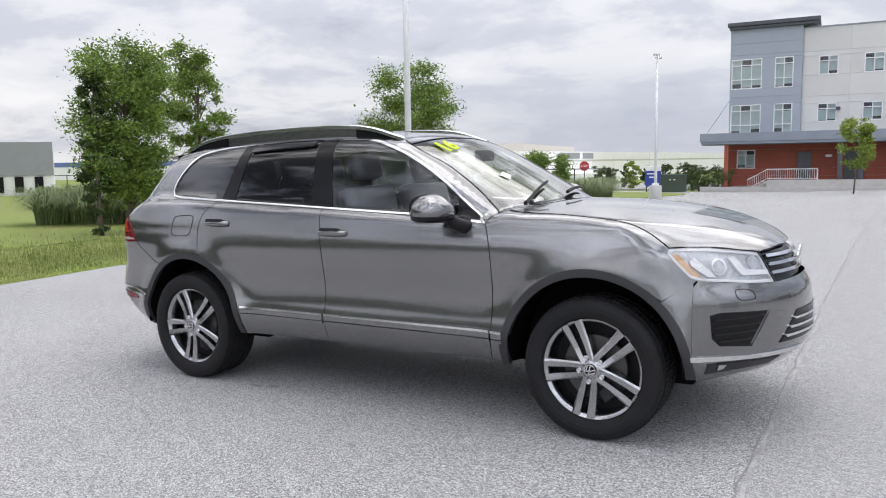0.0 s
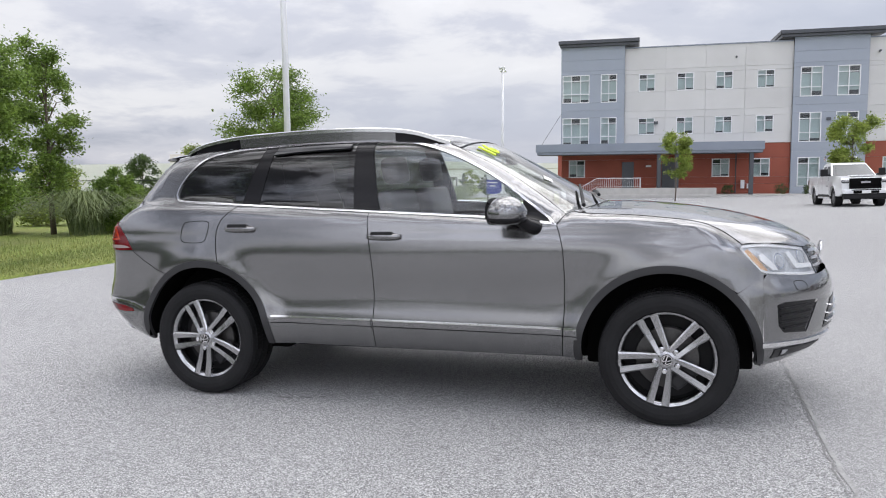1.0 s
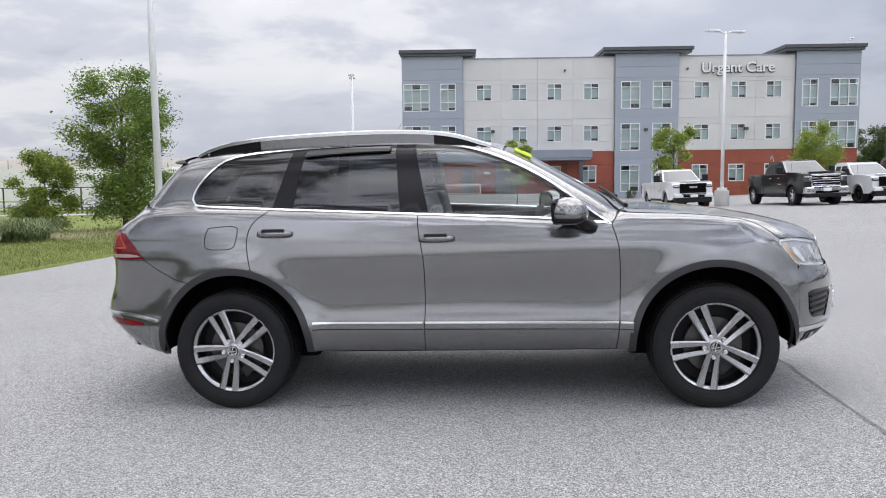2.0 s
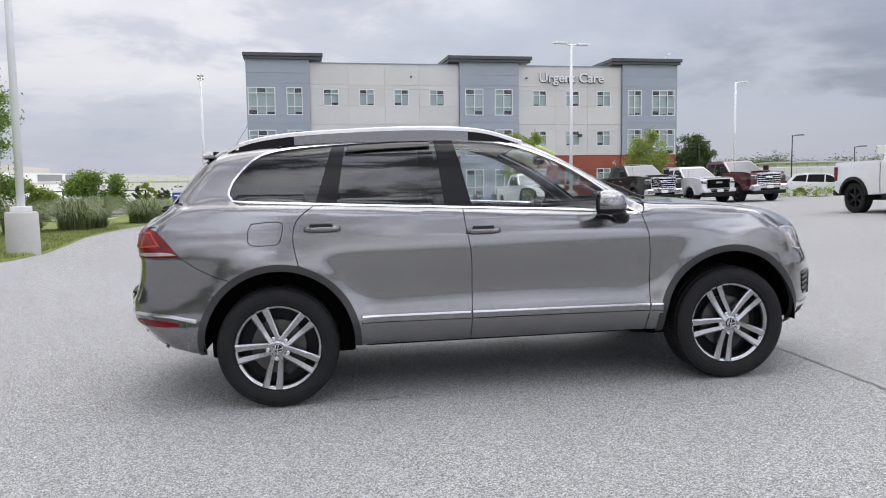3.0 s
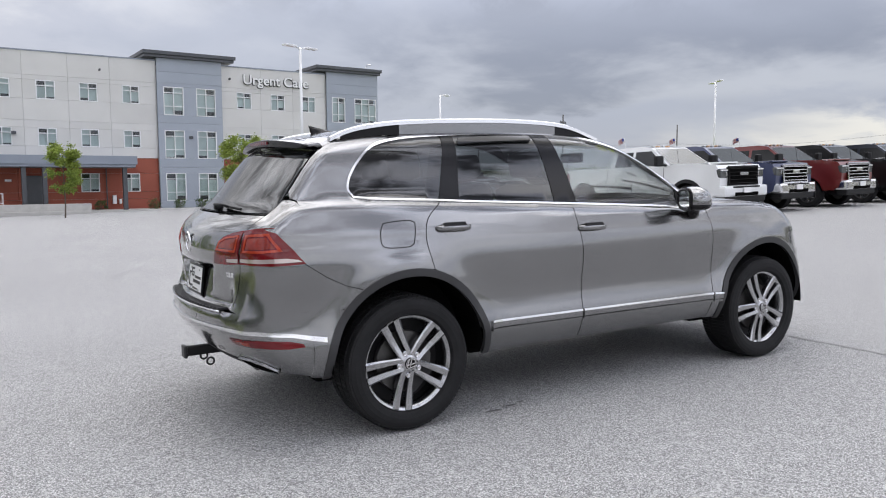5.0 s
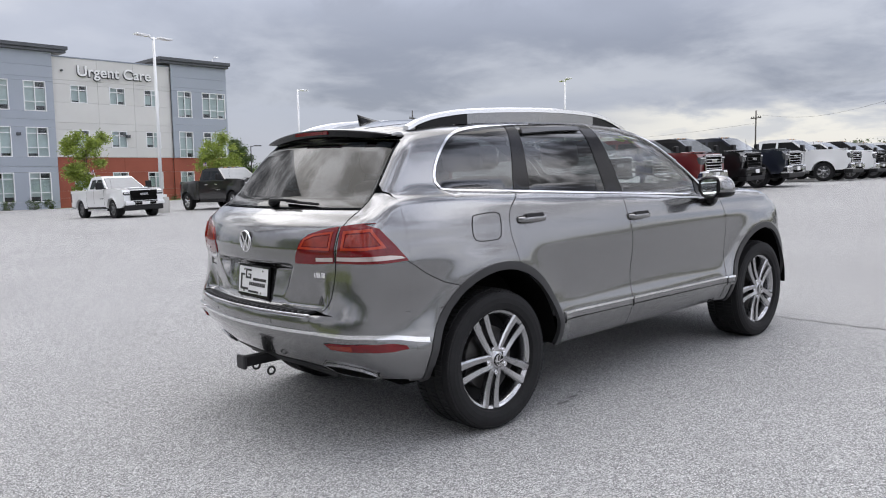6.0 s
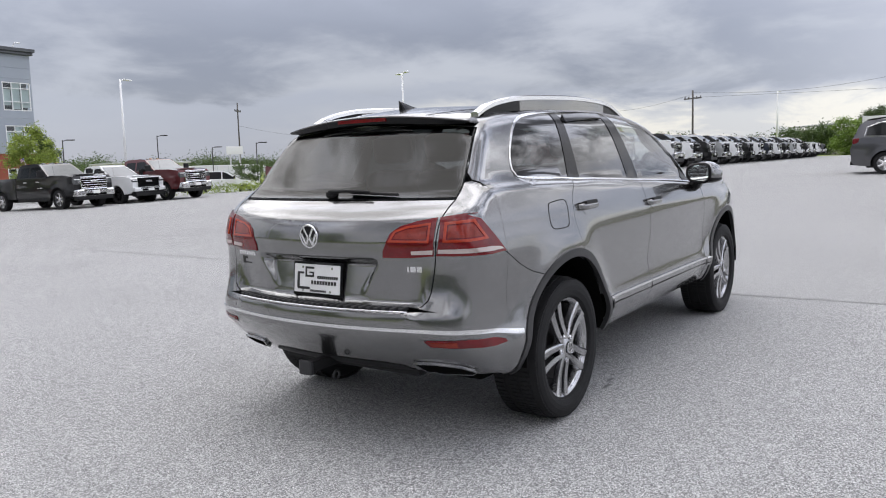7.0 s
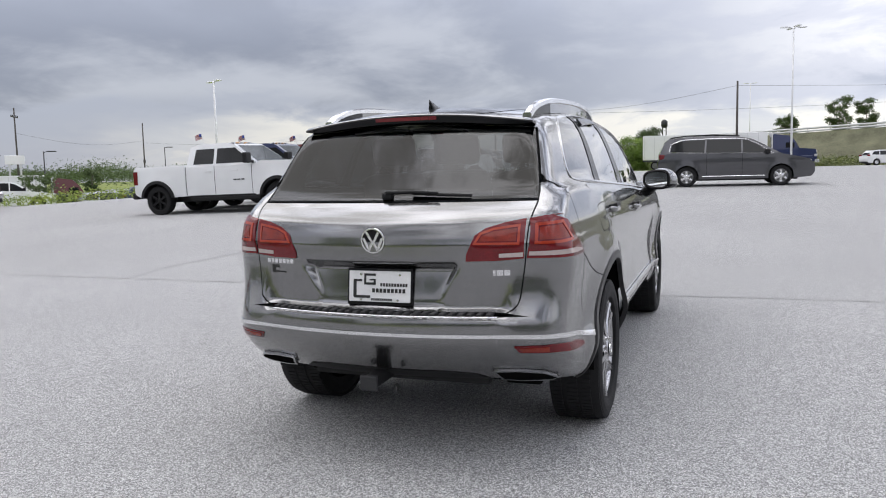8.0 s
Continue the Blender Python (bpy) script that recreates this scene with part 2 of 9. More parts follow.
amber = material("amber_lens", (0.62, 0.38, 0.20), 0.15, 0, 0.1, 8, 90, 0, coat=1.0)
lamp_inner = material("lamp_housing", (0.50, 0.51, 0.52), 0.28, 0.4, 0.3, 9, 60)
lamp_dark = material("lamp_bezel", (0.13, 0.135, 0.14), 0.15, 0.5, 0.3, 9, 60)
seat_cloth = material("charcoal_leather", (0.085, 0.085, 0.09), 0.55, 0, 0.15, 6, 90, 0.1)
headliner_cloth = material("pale_headliner", (0.42, 0.42, 0.40), 0.9, 0, 0.05, 5, 120, 0.05)
yellow = material("yellow_green_paint", (0.55, 0.70, 0.03), 0.6, 0, 0.1, 9, 80)
white_plate = material("white_plate", (0.78, 0.78, 0.78), 0.4, 0, 0.03, 9, 90)
ink = material("black_ink", (0.02, 0.02, 0.02), 0.5, 0, 0.1, 9, 90)
mirror_mat = material("mirror_silver", (0.85, 0.87, 0.88), 0.01, 1.0, 0.0, 4, 90)
white_paint = material("white_metal_paint", (0.78, 0.79, 0.80), 0.35, 0, 0.03, 1.5, 40, 0.02, coat=0.3)
concrete = material("cast_concrete", (0.46, 0.45, 0.43), 0.85, 0, 0.12, 2.2, 50, 0.25)

# ---- shape helpers ----


def mesh_data(name, verts, faces, mats, smooth=False, normals=None, face_mats=None):
    me = bpy.data.meshes.new(name)
    me.from_pydata([tuple(map(float, v)) for v in verts], [], [tuple(map(int, f)) for f in faces])
    for m in mats if isinstance(mats, (list, tuple)) else (mats,):
        me.materials.append(m)
    if smooth:
        me.polygons.foreach_set("use_smooth", [True] * len(me.polygons))
    if face_mats:
        me.polygons.foreach_set("material_index", face_mats)
    me.update()
    if normals is not None:
        me.normals_split_custom_set_from_vertices([tuple(map(float, n)) for n in normals])
    return me


def child(name, me, parent, label=""):
    ob = new(name, me)
    ob.parent = parent
    return tagged(ob, label)


def part(name, bm, mat, parent, label="", smooth=False, m=None):
    """One bmesh as one mesh object under a thing or a part."""
    if m is not None:
        bm.transform(m)
    me = bpy.data.meshes.new(name)
    bm.to_mesh(me)
    bm.free()
    me.materials.append(mat)
    if smooth:
        me.polygons.foreach_set("use_smooth", [True] * len(me.polygons))
    ob = new(name, me)
    if parent is not None:
        ob.parent = parent
    return tagged(ob, label)


def thing(name, m, label, category, group="", kind=""):
    ob = new(name)
    ob.empty_display_size = 0.2
    ob.matrix_basis = m
    return tagged(ob, label, category, group, kind)


def box(bm, lo, hi, bevel=0.0, seg=2, m=None):
    """A box between two corners, with rounded edges."""
    c = [(a + b) / 2 for a, b in zip(lo, hi)]
    s = [abs(b - a) for a, b in zip(lo, hi)]
    t = (m or Matrix()) @ Matrix.Translation(c) @ Matrix.Diagonal((*s, 1))
    tmp = bmesh.new()
    bmesh.ops.create_cube(tmp, size=1, matrix=t)
    if bevel:
        bmesh.ops.bevel(tmp, geom=tmp.edges[:], offset=bevel, segments=seg, profile=0.6, affect="EDGES")
    me = bpy.data.meshes.new("tmp")
    tmp.to_mesh(me)
    tmp.free()
    bm.from_mesh(me)
    bpy.data.meshes.remove(me)
    return bm


def boxes(*specs, bevel=0.0):
    bm = bmesh.new()
    for lo, hi in specs:
        box(bm, lo, hi, bevel)
    return bm


def tube(bm, pts, r, seg=10, r2=None, caps=True):
    """A round bar along points, tapering from r to r2."""
    pts = [Vector(p) for p in pts]
    r2 = r if r2 is None else r2
    rings = []
    n = len(pts)
    for i, p in enumerate(pts):
        d = (pts[min(i + 1, n - 1)] - pts[max(i - 1, 0)]).normalized()
        a = d.cross(Vector((0, 0, 1)) if abs(d.z) < 0.9 else Vector((1, 0, 0))).normalized()
        b = d.cross(a)
        rr = r + (r2 - r) * i / max(1, n - 1)
        rings.append([bm.verts.new(p + (a * math.cos(2 * math.pi * k / seg) + b * math.sin(2 * math.pi * k / seg)) * rr) for k in range(seg)])
    for u, v in zip(rings, rings[1:]):
        for k in range(seg):
            bm.faces.new((u[k], u[(k + 1) % seg], v[(k + 1) % seg], v[k]))
    if caps:
        bm.faces.new(rings[0][::-1])
        bm.faces.new(rings[-1])
    return bm


def lathe(bm, prof, seg=48, axis="y", m=None):
    """Profile of (radius, along) turned round an axis."""
    rings = []
    for r, h in prof:
        ring = []
        for k in range(seg):
            a = 2 * math.pi * k / seg
            v = Vector((r * math.cos(a), h, r * math.sin(a))) if axis == "y" else Vector((r * math.cos(a), r * math.sin(a), h))
            ring.append(bm.verts.new(m @ v if m is not None else v))
        rings.append(ring)
    for u, v in zip(rings, rings[1:]):
        for k in range(seg):
            bm.faces.new((u[k], u[(k + 1) % seg], v[(k + 1) % seg], v[k]))
    return bm


def prism(bm, poly, y0, y1, taper=1.0, m=None):
    """A polygon in x, z drawn out along y."""
    a = [bm.verts.new((m or Matrix()) @ Vector((x, y0, z))) for x, z in poly]
    b = [bm.verts.new((m or Matrix()) @ Vector((x, y1, z))) for x, z in poly]
    n = len(poly)
    bm.faces.new(a)
    bm.faces.new(b[::-1])
    for i in range(n):
        bm.faces.new((a[i], b[i], b[(i + 1) % n], a[(i + 1) % n]))
    bmesh.ops.recalc_face_normals(bm, faces=bm.faces[:])
    return bm


def text_data(body, size, depth, mat, bevel=0.0):
    """Built-in font letters as a mesh in the x, y plane."""
    cu = bpy.data.curves.new("letters", "FONT")
    cu.body, cu.size, cu.extrude, cu.bevel_depth = body, size, depth, bevel
    cu.align_x, cu.align_y = "CENTER", "CENTER"
    tmp = bpy.data.objects.new("letters", cu)
    me = bpy.data.meshes.new_from_object(tmp)
    bpy.data.objects.remove(tmp)
    me.materials.clear()
    me.materials.append(mat)
    return me


def hermite(tab):
    """A smooth monotone curve through (x, y) pairs."""
    x, y = np.array(sorted(tab), float).T
    h, d = np.diff(x), np.diff(y) / np.diff(x)
    s = np.zeros(len(x))
    for i in range(1, len(x) - 1):
        s[i] = 0 if d[i - 1] * d[i] <= 0 else 2 * d[i - 1] * d[i] / (d[i - 1] + d[i])
    s[0], s[-1] = d[0], d[-1]

    def f(t):
        t = np.asarray(t, float)
        k = np.clip(np.searchsorted(x, t) - 1, 0, len(x) - 2)
        u = np.clip((t - x[k]) / h[k], 0, 1)
        return y[k] * (1 + 2 * u) * (1 - u) ** 2 + s[k] * h[k] * u * (1 - u) ** 2 + y[k + 1] * u * u * (3 - 2 * u) + s[k + 1] * h[k] * u * u * (u - 1)

    return f


def spline(pts, step=0.03, closed=False):
    """Points along a smooth curve through pts."""
    P = [np.array(p, float) for p in pts]
    n, out = len(P), []
    for i in range(n if closed else n - 1):
        p1, p2 = P[i], P[(i + 1) % n]
        p0 = P[i - 1] if (closed or i > 0) else 2 * p1 - p2
        p3 = P[(i + 2) % n] if (closed or i + 2 < n) else 2 * p2 - p1
        m = max(1, int(np.linalg.norm(p2 - p1) / step))
        for k in range(m):
            t = k / m
            out.append(0.5 * (2 * p1 + (p2 - p0) * t + (2 * p0 - 5 * p1 + 4 * p2 - p3) * t * t + (3 * p1 - p0 - 3 * p2 + p3) * t**3))
    if not closed:
        out.append(P[-1])
    return out


def dense(pts, step=0.03, closed=True):
    out = []
    n = len(pts)
    for i in range(n if closed else n - 1):
        a, b = np.array(pts[i], float), np.array(pts[(i + 1) % n], float)
        m = max(1, int(math.ceil(np.linalg.norm(b - a) / step)))
        out += [a + (b - a) * k / m for k in range(m)]
    if not closed:
        out.append(np.array(pts[-1], float))
    return out


def inside(poly, pts):
    """Which points lie in the polygon."""
    poly, pts = np.asarray(poly), np.asarray(pts)
    x, y = pts[:, 0], pts[:, 1]
    res = np.zeros(len(pts), bool)
    j = len(poly) - 1
    for i in range(len(poly)):
        xi, yi, xj, yj = *poly[i], *poly[j]
        if yi != yj:
            res ^= ((yi > y) != (yj > y)) & (x < (xj - xi) * (y - yi) / (yj - yi) + xi)
        j = i
    return res


def offset_poly(poly, d):
    """The polygon drawn in by d (out, when d is negative)."""
    P = np.asarray(poly, float)
    area = 0.5 * np.sum(P[:, 0] * np.roll(P[:, 1], -1) - np.roll(P[:, 0], -1) * P[:, 1])
    e = np.roll(P, -1, 0) - P
    e /= np.linalg.norm(e, axis=1)[:, None] + 1e-9
    nrm = np.stack([-e[:, 1], e[:, 0]], 1) * (1 if area > 0 else -1)
    m = nrm + np.roll(nrm, 1, 0)
    m /= np.maximum((m * nrm).sum(1), 0.35)[:, None] + 1e-9
    return P + m * d


def fill(outline, holes=(), h=0.04):
    """Triangles that fill a flat outline, with an even net of points inside."""
    from_loops, edges, verts = [outline, *holes], [], []
    for loop in from_loops:
        k = len(verts)
        verts += [Vector((float(p[0]), float(p[1]))) for p in loop]
        edges += [(k + i, k + (i + 1) % len(loop)) for i in range(len(loop))]
    P = np.asarray(outline)
    lo, hi = P.min(0), P.max(0)
    gx, gy = np.meshgrid(np.arange(lo[0] + h / 2, hi[0], h), np.arange(lo[1] + h / 2, hi[1], h))
    gx[1::2] += h / 2
    g = np.stack([gx.ravel(), gy.ravel()], 1)
    if len(g):
        keep = inside(outline, g)
        for hole in holes:
            keep &= ~inside(hole, g)
        g = g[keep]
        rim = np.array([tuple(v) for v in verts])
        if len(g):
            near = np.array([((rim - p) ** 2).sum(1).min() for p in g])
            g = g[near > (0.45 * h) ** 2]
        verts += [Vector((float(a), float(b))) for a, b in g]
    from mathutils.geometry import delaunay_2d_cdt
    v, _, f, *_ = delaunay_2d_cdt(verts, edges, [], 0, 1e-6)
    v = np.array([tuple(p) for p in v])
    f = np.array([t for t in f if len(t) == 3])
    c = v[f].mean(1)
    keep = inside(outline, c)
    for hole in holes:
        keep &= ~inside(hole, c)
    return v, f[keep]

# ---- the grey SUV: one smooth body form, cut into its panels ----
WB = 1.447
side_w = hermite([(0.28, 0.79), (0.36, 0.845), (0.44, 0.884), (0.51, 0.900), (0.555, 0.896), (0.61, 0.887), (0.68, 0.883), (0.75, 0.886), (0.83, 0.895), (0.92, 0.901), (0.99, 0.893), (1.04, 0.880), (1.10, 0.868), (1.16, 0.852), (1.3, 0.80)])
front_x = hermite([(0.24, 2.08), (0.30, 2.20), (0.36, 2.29), (0.44, 2.355), (0.52, 2.37), (0.65, 2.37), (0.73, 2.36), (0.80, 2.325), (0.90, 2.29), (0.97, 2.25), (1.03, 2.18), (1.2, 1.9)])
rear_x = hermite([(0.30, -2.10), (0.36, -2.20), (0.42, -2.285), (0.50, -2.365), (0.57, -2.418), (0.605, -2.435), (0.66, -2.438), (0.695, -2.43), (0.712, -2.385), (0.735, -2.352), (0.9, -2.372), (1.0, -2.378), (1.09, -2.358), (1.15, -2.31), (1.2, -2.235), (1.4, -2.06)])
corner_x = hermite([(0.30, -2.10), (0.36, -2.20), (0.42, -2.285), (0.50, -2.365), (0.57, -2.418), (0.605, -2.435), (0.66, -2.43), (0.72, -2.408), (0.80, -2.385), (0.9, -2.375), (1.0, -2.378), (1.09, -2.358), (1.15, -2.31), (1.2, -2.235), (1.4, -2.06)])
top_z = hermite([(-2.4, 1.08), (-2.3, 1.155), (-2.2, 1.205), (-2.05, 1.262), (-1.8, 1.285), (-1.6, 1.281), (-1.0, 1.249), (-0.3, 1.211), (0.3, 1.179), (0.8, 1.158), (0.95, 1.188), (1.2, 1.183), (1.55, 1.152), (1.85, 1.10), (2.05, 1.045), (2.15, 1.005), (2.3, 0.92)])
roof_z = hermite([(-2.1, 1.50), (-1.93, 1.575), (-1.8, 1.605), (-1.5, 1.648), (-0.8, 1.672), (-0.3, 1.664), (0.0, 1.645), (0.2, 1.62), (0.5, 1.55)])
house_w = hermite([(1.05, 0.835), (1.2, 0.806), (1.4, 0.742), (1.5, 0.700), (1.6, 0.640), (1.7, 0.56)])
sill_z = hermite([(-2.5, 0.36), (-2.2, 0.335), (-1.9, 0.335), (-0.9, 0.33), (0.9, 0.325), (1.9, 0.285), (2.2, 0.29), (2.4, 0.33)])


def smax(a, b, k):
    h = np.maximum(k - np.abs(a - b), 0) / k
    return np.maximum(a, b) + h * h * k * 0.25


def body_field(x, y, z):
    """Below zero inside the SUV's body, above zero outside it."""
    a = np.abs(y)
    w = side_w(z) - 0.085 * np.clip((x - 1.15) / 1.1, 0, 2) ** 2 - 0.075 * np.clip((-1.35 - x) / 0.9, 0, 2) ** 2
    for cx in (-WB, WB):
        r = np.hypot(x - cx, z - 0.38)
        w = w + 0.030 * np.exp(-(((r - 0.47) / 0.10) ** 2))
    # a soft shoulder crease below the windows
    w = w + 0.004 * np.exp(-(((z - (1.02 - 0.03 * x)) / 0.05) ** 2)) - 0.008 * np.exp(-(((z - 0.67) / 0.10) ** 2)) * np.clip(1.15 - np.abs(x), 0, 1)
    low = a - w
    low = smax(low, x - (front_x(z) - 0.60 * a * a), 0.10)
    e = np.clip((a - 0.52) / 0.12, 0, 1)
    low = smax(low, (rear_x(z) + (corner_x(z) - rear_x(z)) * e * e * (3 - 2 * e) + 0.23 * a * a) - x, 0.10)
    low = smax(low, z - (top_z(x) - 0.05 * a * a), 0.05)
    low = smax(low, sill_z(x) - z, 0.05)
    up = a - (house_w(z) - 0.05 * np.clip((-0.6 - x) / 1.2, 0, 2) ** 2 - 0.03 * np.clip((x - 0.0) / 0.9, 0, 2) ** 2)
    up = smax(up, z - (roof_z(x) - 0.15 * a * a), 0.07)
    up = smax(up, (x - 1.03 + 0.33 * a * a) * 0.492 + (z - 1.185) * 0.871, 0.05)
    up = smax(up, -(x + 2.215 - 0.20 * a * a) * 0.765 + (z - 1.18) * 0.644, 0.07)
    up = smax(up, 1.0 - z, 0.02)
    h = np.maximum(0.02 - np.abs(low - up), 0) / 0.02
    return np.minimum(low, up) - h * h * 0.005


def body_normal(p):
    e = 2e-3
    g = np.stack([body_field(*(p + e * d).T) - body_field(*(p - e * d).T) for d in np.eye(3)], 1)
    return g / (np.linalg.norm(g, axis=1)[:, None] + 1e-9)


VIEWS = {"side": (0, 1, 0), "rear": (1, 0, 0), "front": (-1, 0, 0), "top": (0, 0, -1), "rear_corner": (1, 1, 0), "front_corner": (-1, 1, 0)}


def view_axes(view):
    d = np.array(VIEWS[view], float)
    d /= np.linalg.norm(d)
    if view == "top":
        return d, np.array((1.0, 0, 0)), np.array((0, 1.0, 0))
    s = np.array((abs(d[1]), -d[0], 0)) if view != "front" else np.array((0, 1.0, 0))
    if view == "rear":
        s = np.array((0, 1.0, 0))
    return d, s, np.array((0, 0, 1.0))


def press(view, uv):
    """Flat points pressed along a viewing direction onto the body."""
    uv = np.asarray(uv, float)
    d, s, t = view_axes(view)
    base = uv[:, :1] * s + uv[:, 1:2] * t - 3.2 * d
    lo, best, near = np.zeros(len(uv)), np.zeros(len(uv)), np.full(len(uv), 9.0)
    done = np.zeros(len(uv), bool)
    for k in np.arange(0.0, 6.4, 0.02):
        f = body_field(*(base + k * d).T)
        lo = np.where(~done & (f > 0), k, lo)
        done |= f <= 0
        first = k < 3.3
        best, near = np.where((f < near) & first, k, best), np.where(first, np.minimum(f, near), near)
        if done.all():
            break
    hi = lo + 0.02
    for _ in range(14):
        m = (lo + hi) / 2
        out = body_field(*(base + m[:, None] * d).T) > 0
        lo, hi = np.where(out, m, lo), np.where(out, hi, m)
    hi = np.where(done & (hi < 3.6), hi, best)
    return base + hi[:, None] * d


def flat(view, p):
    _, s, t = view_axes(view)
    p = np.asarray(p, float)
    return np.stack([p @ s, p @ t], 1)


class Skin:
    """Patches of the body's surface gathered into one mesh."""

    def __init__(self):
        self.v, self.f, self.n = [], [], []

    def add(self, view, outline, holes=(), off=0.0, h=0.035, gap=0.0025, skirt=0.014, step=0.03):
        out = dense(outline, step)
        hs = [dense(q, step) for q in holes]
        if gap:
            out = offset_poly(out, gap)
        uv, f = fill(out, hs, h)
        p = press(view, uv)
        n = body_normal(p)
        d = view_axes(view)[0]
        v0, v1, v2 = p[f[:, 0]], p[f[:, 1]], p[f[:, 2]]
        fn = np.cross(v1 - v0, v2 - v0)
        flip = (fn * d).sum(1) > 0
        f = np.where(flip[:, None], f[:, ::-1], f)
        p = p + n * off
        k = sum(len(x) for x in self.v)
        self.v.append(p), self.n.append(n), self.f.append(f + k)
        if skirt:
            edge = {}
            for t in f:
                for a, b in ((t[0], t[1]), (t[1], t[2]), (t[2], t[0])):
                    edge[(a, b)] = 1
            rim = [(a, b) for a, b in edge if (b, a) not in edge]
            k2 = k + len(p)
            idx = sorted({i for e in rim for i in e})
            at = {i: j for j, i in enumerate(idx)}
            q = p[idx]
            self.v.append(np.concatenate([q, q - n[idx] * skirt]))
            tan = np.zeros((len(idx), 3))
            for a, b in rim:
                e = np.cross(p[b] - p[a], n[a])
                tan[at[a]] += e
                tan[at[b]] += e
            tan /= np.linalg.norm(tan, axis=1)[:, None] + 1e-9
            self.n.append(np.concatenate([tan, tan]))
            m = len(idx)
            self.f.append(np.array([(k2 + at[b], k2 + at[a], k2 + m + at[a]) for a, b in rim] + [(k2 + at[b], k2 + m + at[a], k2 + m + at[b]) for a, b in rim]))
        return self

    def data(self, name, mat, mirror=False):
        v, n, f = np.concatenate(self.v), np.concatenate(self.n), np.concatenate(self.f)
        if mirror:
            v, n, f = v * (1, -1, 1), n * (1, -1, 1), f[:, ::-1]
        return mesh_data(name, v, f, mat, True, n)


suv = thing("suv", pose(0, 0, 0, 0, -math.degrees(math.atan(0.018)), 0), "dark grey metallic SUV with chrome window trim, parked on asphalt", "car")
shell = Skin()
BOTH = ((False, "right"), (True, "left"))


def panel(name, parent, specs, mat=paint, label="", shellback=True, both=False, **kw):
    """A body panel from (view, outline, holes) patches; both: one for each flank."""
    sk = Skin()
    for view, outline, holes in specs:
        sk.add(view, outline, holes, **kw)
        if shellback:
            shell.add(view, outline, holes, off=-0.016, gap=0, skirt=0, h=0.08, step=0.05)
    made = [child(name, sk.data(name, mat), parent, label)]
    if both:
        made.append(child(name, sk.data(name, mat, True), parent, label))
    return made


def arc(cx, cz, r, a0, a1, n=24):
    return [(cx + r * math.cos(radians(a0 + (a1 - a0) * k / n)), cz + r * math.sin(radians(a0 + (a1 - a0) * k / n))) for k in range(n + 1)]


RA, FA_ = (-1.43, 0.392), (1.442, 0.392)
R_IN, R_OUT = 0.450, 0.487

# window opening, its chrome frame and the door seams, in x, z
glass_line = spline([(0.86, 1.098), (0.4, 1.138), (-0.28, 1.177), (-1.0, 1.216), (-1.60, 1.248)], 0.04)
glass_rear = spline([(-1.60, 1.248), (-1.69, 1.262), (-1.715, 1.30), (-1.695, 1.37), (-1.63, 1.455), (-1.54, 1.53), (-1.43, 1.567), (-1.25, 1.590), (-1.0, 1.604), (-0.7, 1.611), (-0.377, 1.613), (-0.2, 1.607), (-0.05, 1.592), (0.1, 1.556), (0.255, 1.498), (0.425, 1.412), (0.592, 1.302), (0.754, 1.178), (0.86, 1.098)], 0.03)
dlo = [tuple(p) for p in glass_line[:-1]] + [tuple(p) for p in glass_rear[:-1]]
seam_a = spline([(0.86, 1.098), (0.893, 0.985), (0.903, 0.85), (0.903, 0.70), (0.895, 0.5), (0.88, 0.35)], 0.04)
seam_b = spline([(-0.283, 1.177), (-0.278, 1.10), (-0.248, 0.90), (-0.245, 0.7), (-0.252, 0.5), (-0.258, 0.35)], 0.04)
seam_c = spline([(-1.195, 1.227), (-1.30, 1.14), (-1.328, 1.04), (-1.318, 0.95), (-1.30, 0.868)], 0.03)
arch_hit = math.degrees(math.atan2(0.868 - RA[1], -1.30 - RA[0]))
belt = lambda x0, x1: [p for p in glass_line if min(x0, x1) < p[0] < max(x0, x1)]

# hood outline from above
lamp_top = [(0.708, 0.984), (0.80, 0.985), (0.907, 0.979), (1.07, 0.958), (1.16, 0.945), (1.236, 0.932)]
lt = [tuple(p) for p in flat("top", press("front_corner", lamp_top))]
hood_side = spline([(0.93, -0.69), (1.0, -0.765), (1.12, -0.80), (1.4, -0.815), (1.62, -0.812), lt[0]], 0.04)[:-1] + [np.array(p) for p in spline(lt, 0.04)]
HX = lt[0][0]
hood_front = spline([lt[-1], (lt[-1][0] + 0.045, -0.28), (lt[-1][0] + 0.074, 0.0), (lt[-1][0] + 0.045, 0.28), (lt[-1][0], -lt[-1][1])], 0.04)
hood_back = spline([(0.93, 0.69), (1.02, 0.40), (1.05, 0.0), (1.02, -0.40), (0.93, -0.69)], 0.05)
hood = [tuple(p) for p in hood_side[:-1]] + [tuple(p) for p in hood_front[:-1]] + [(x, -y) for x, y in hood_side[::-1][:-1]] + [tuple(p) for p in hood_back[:-1]]
panel("hood", suv, [("top", hood, ())])

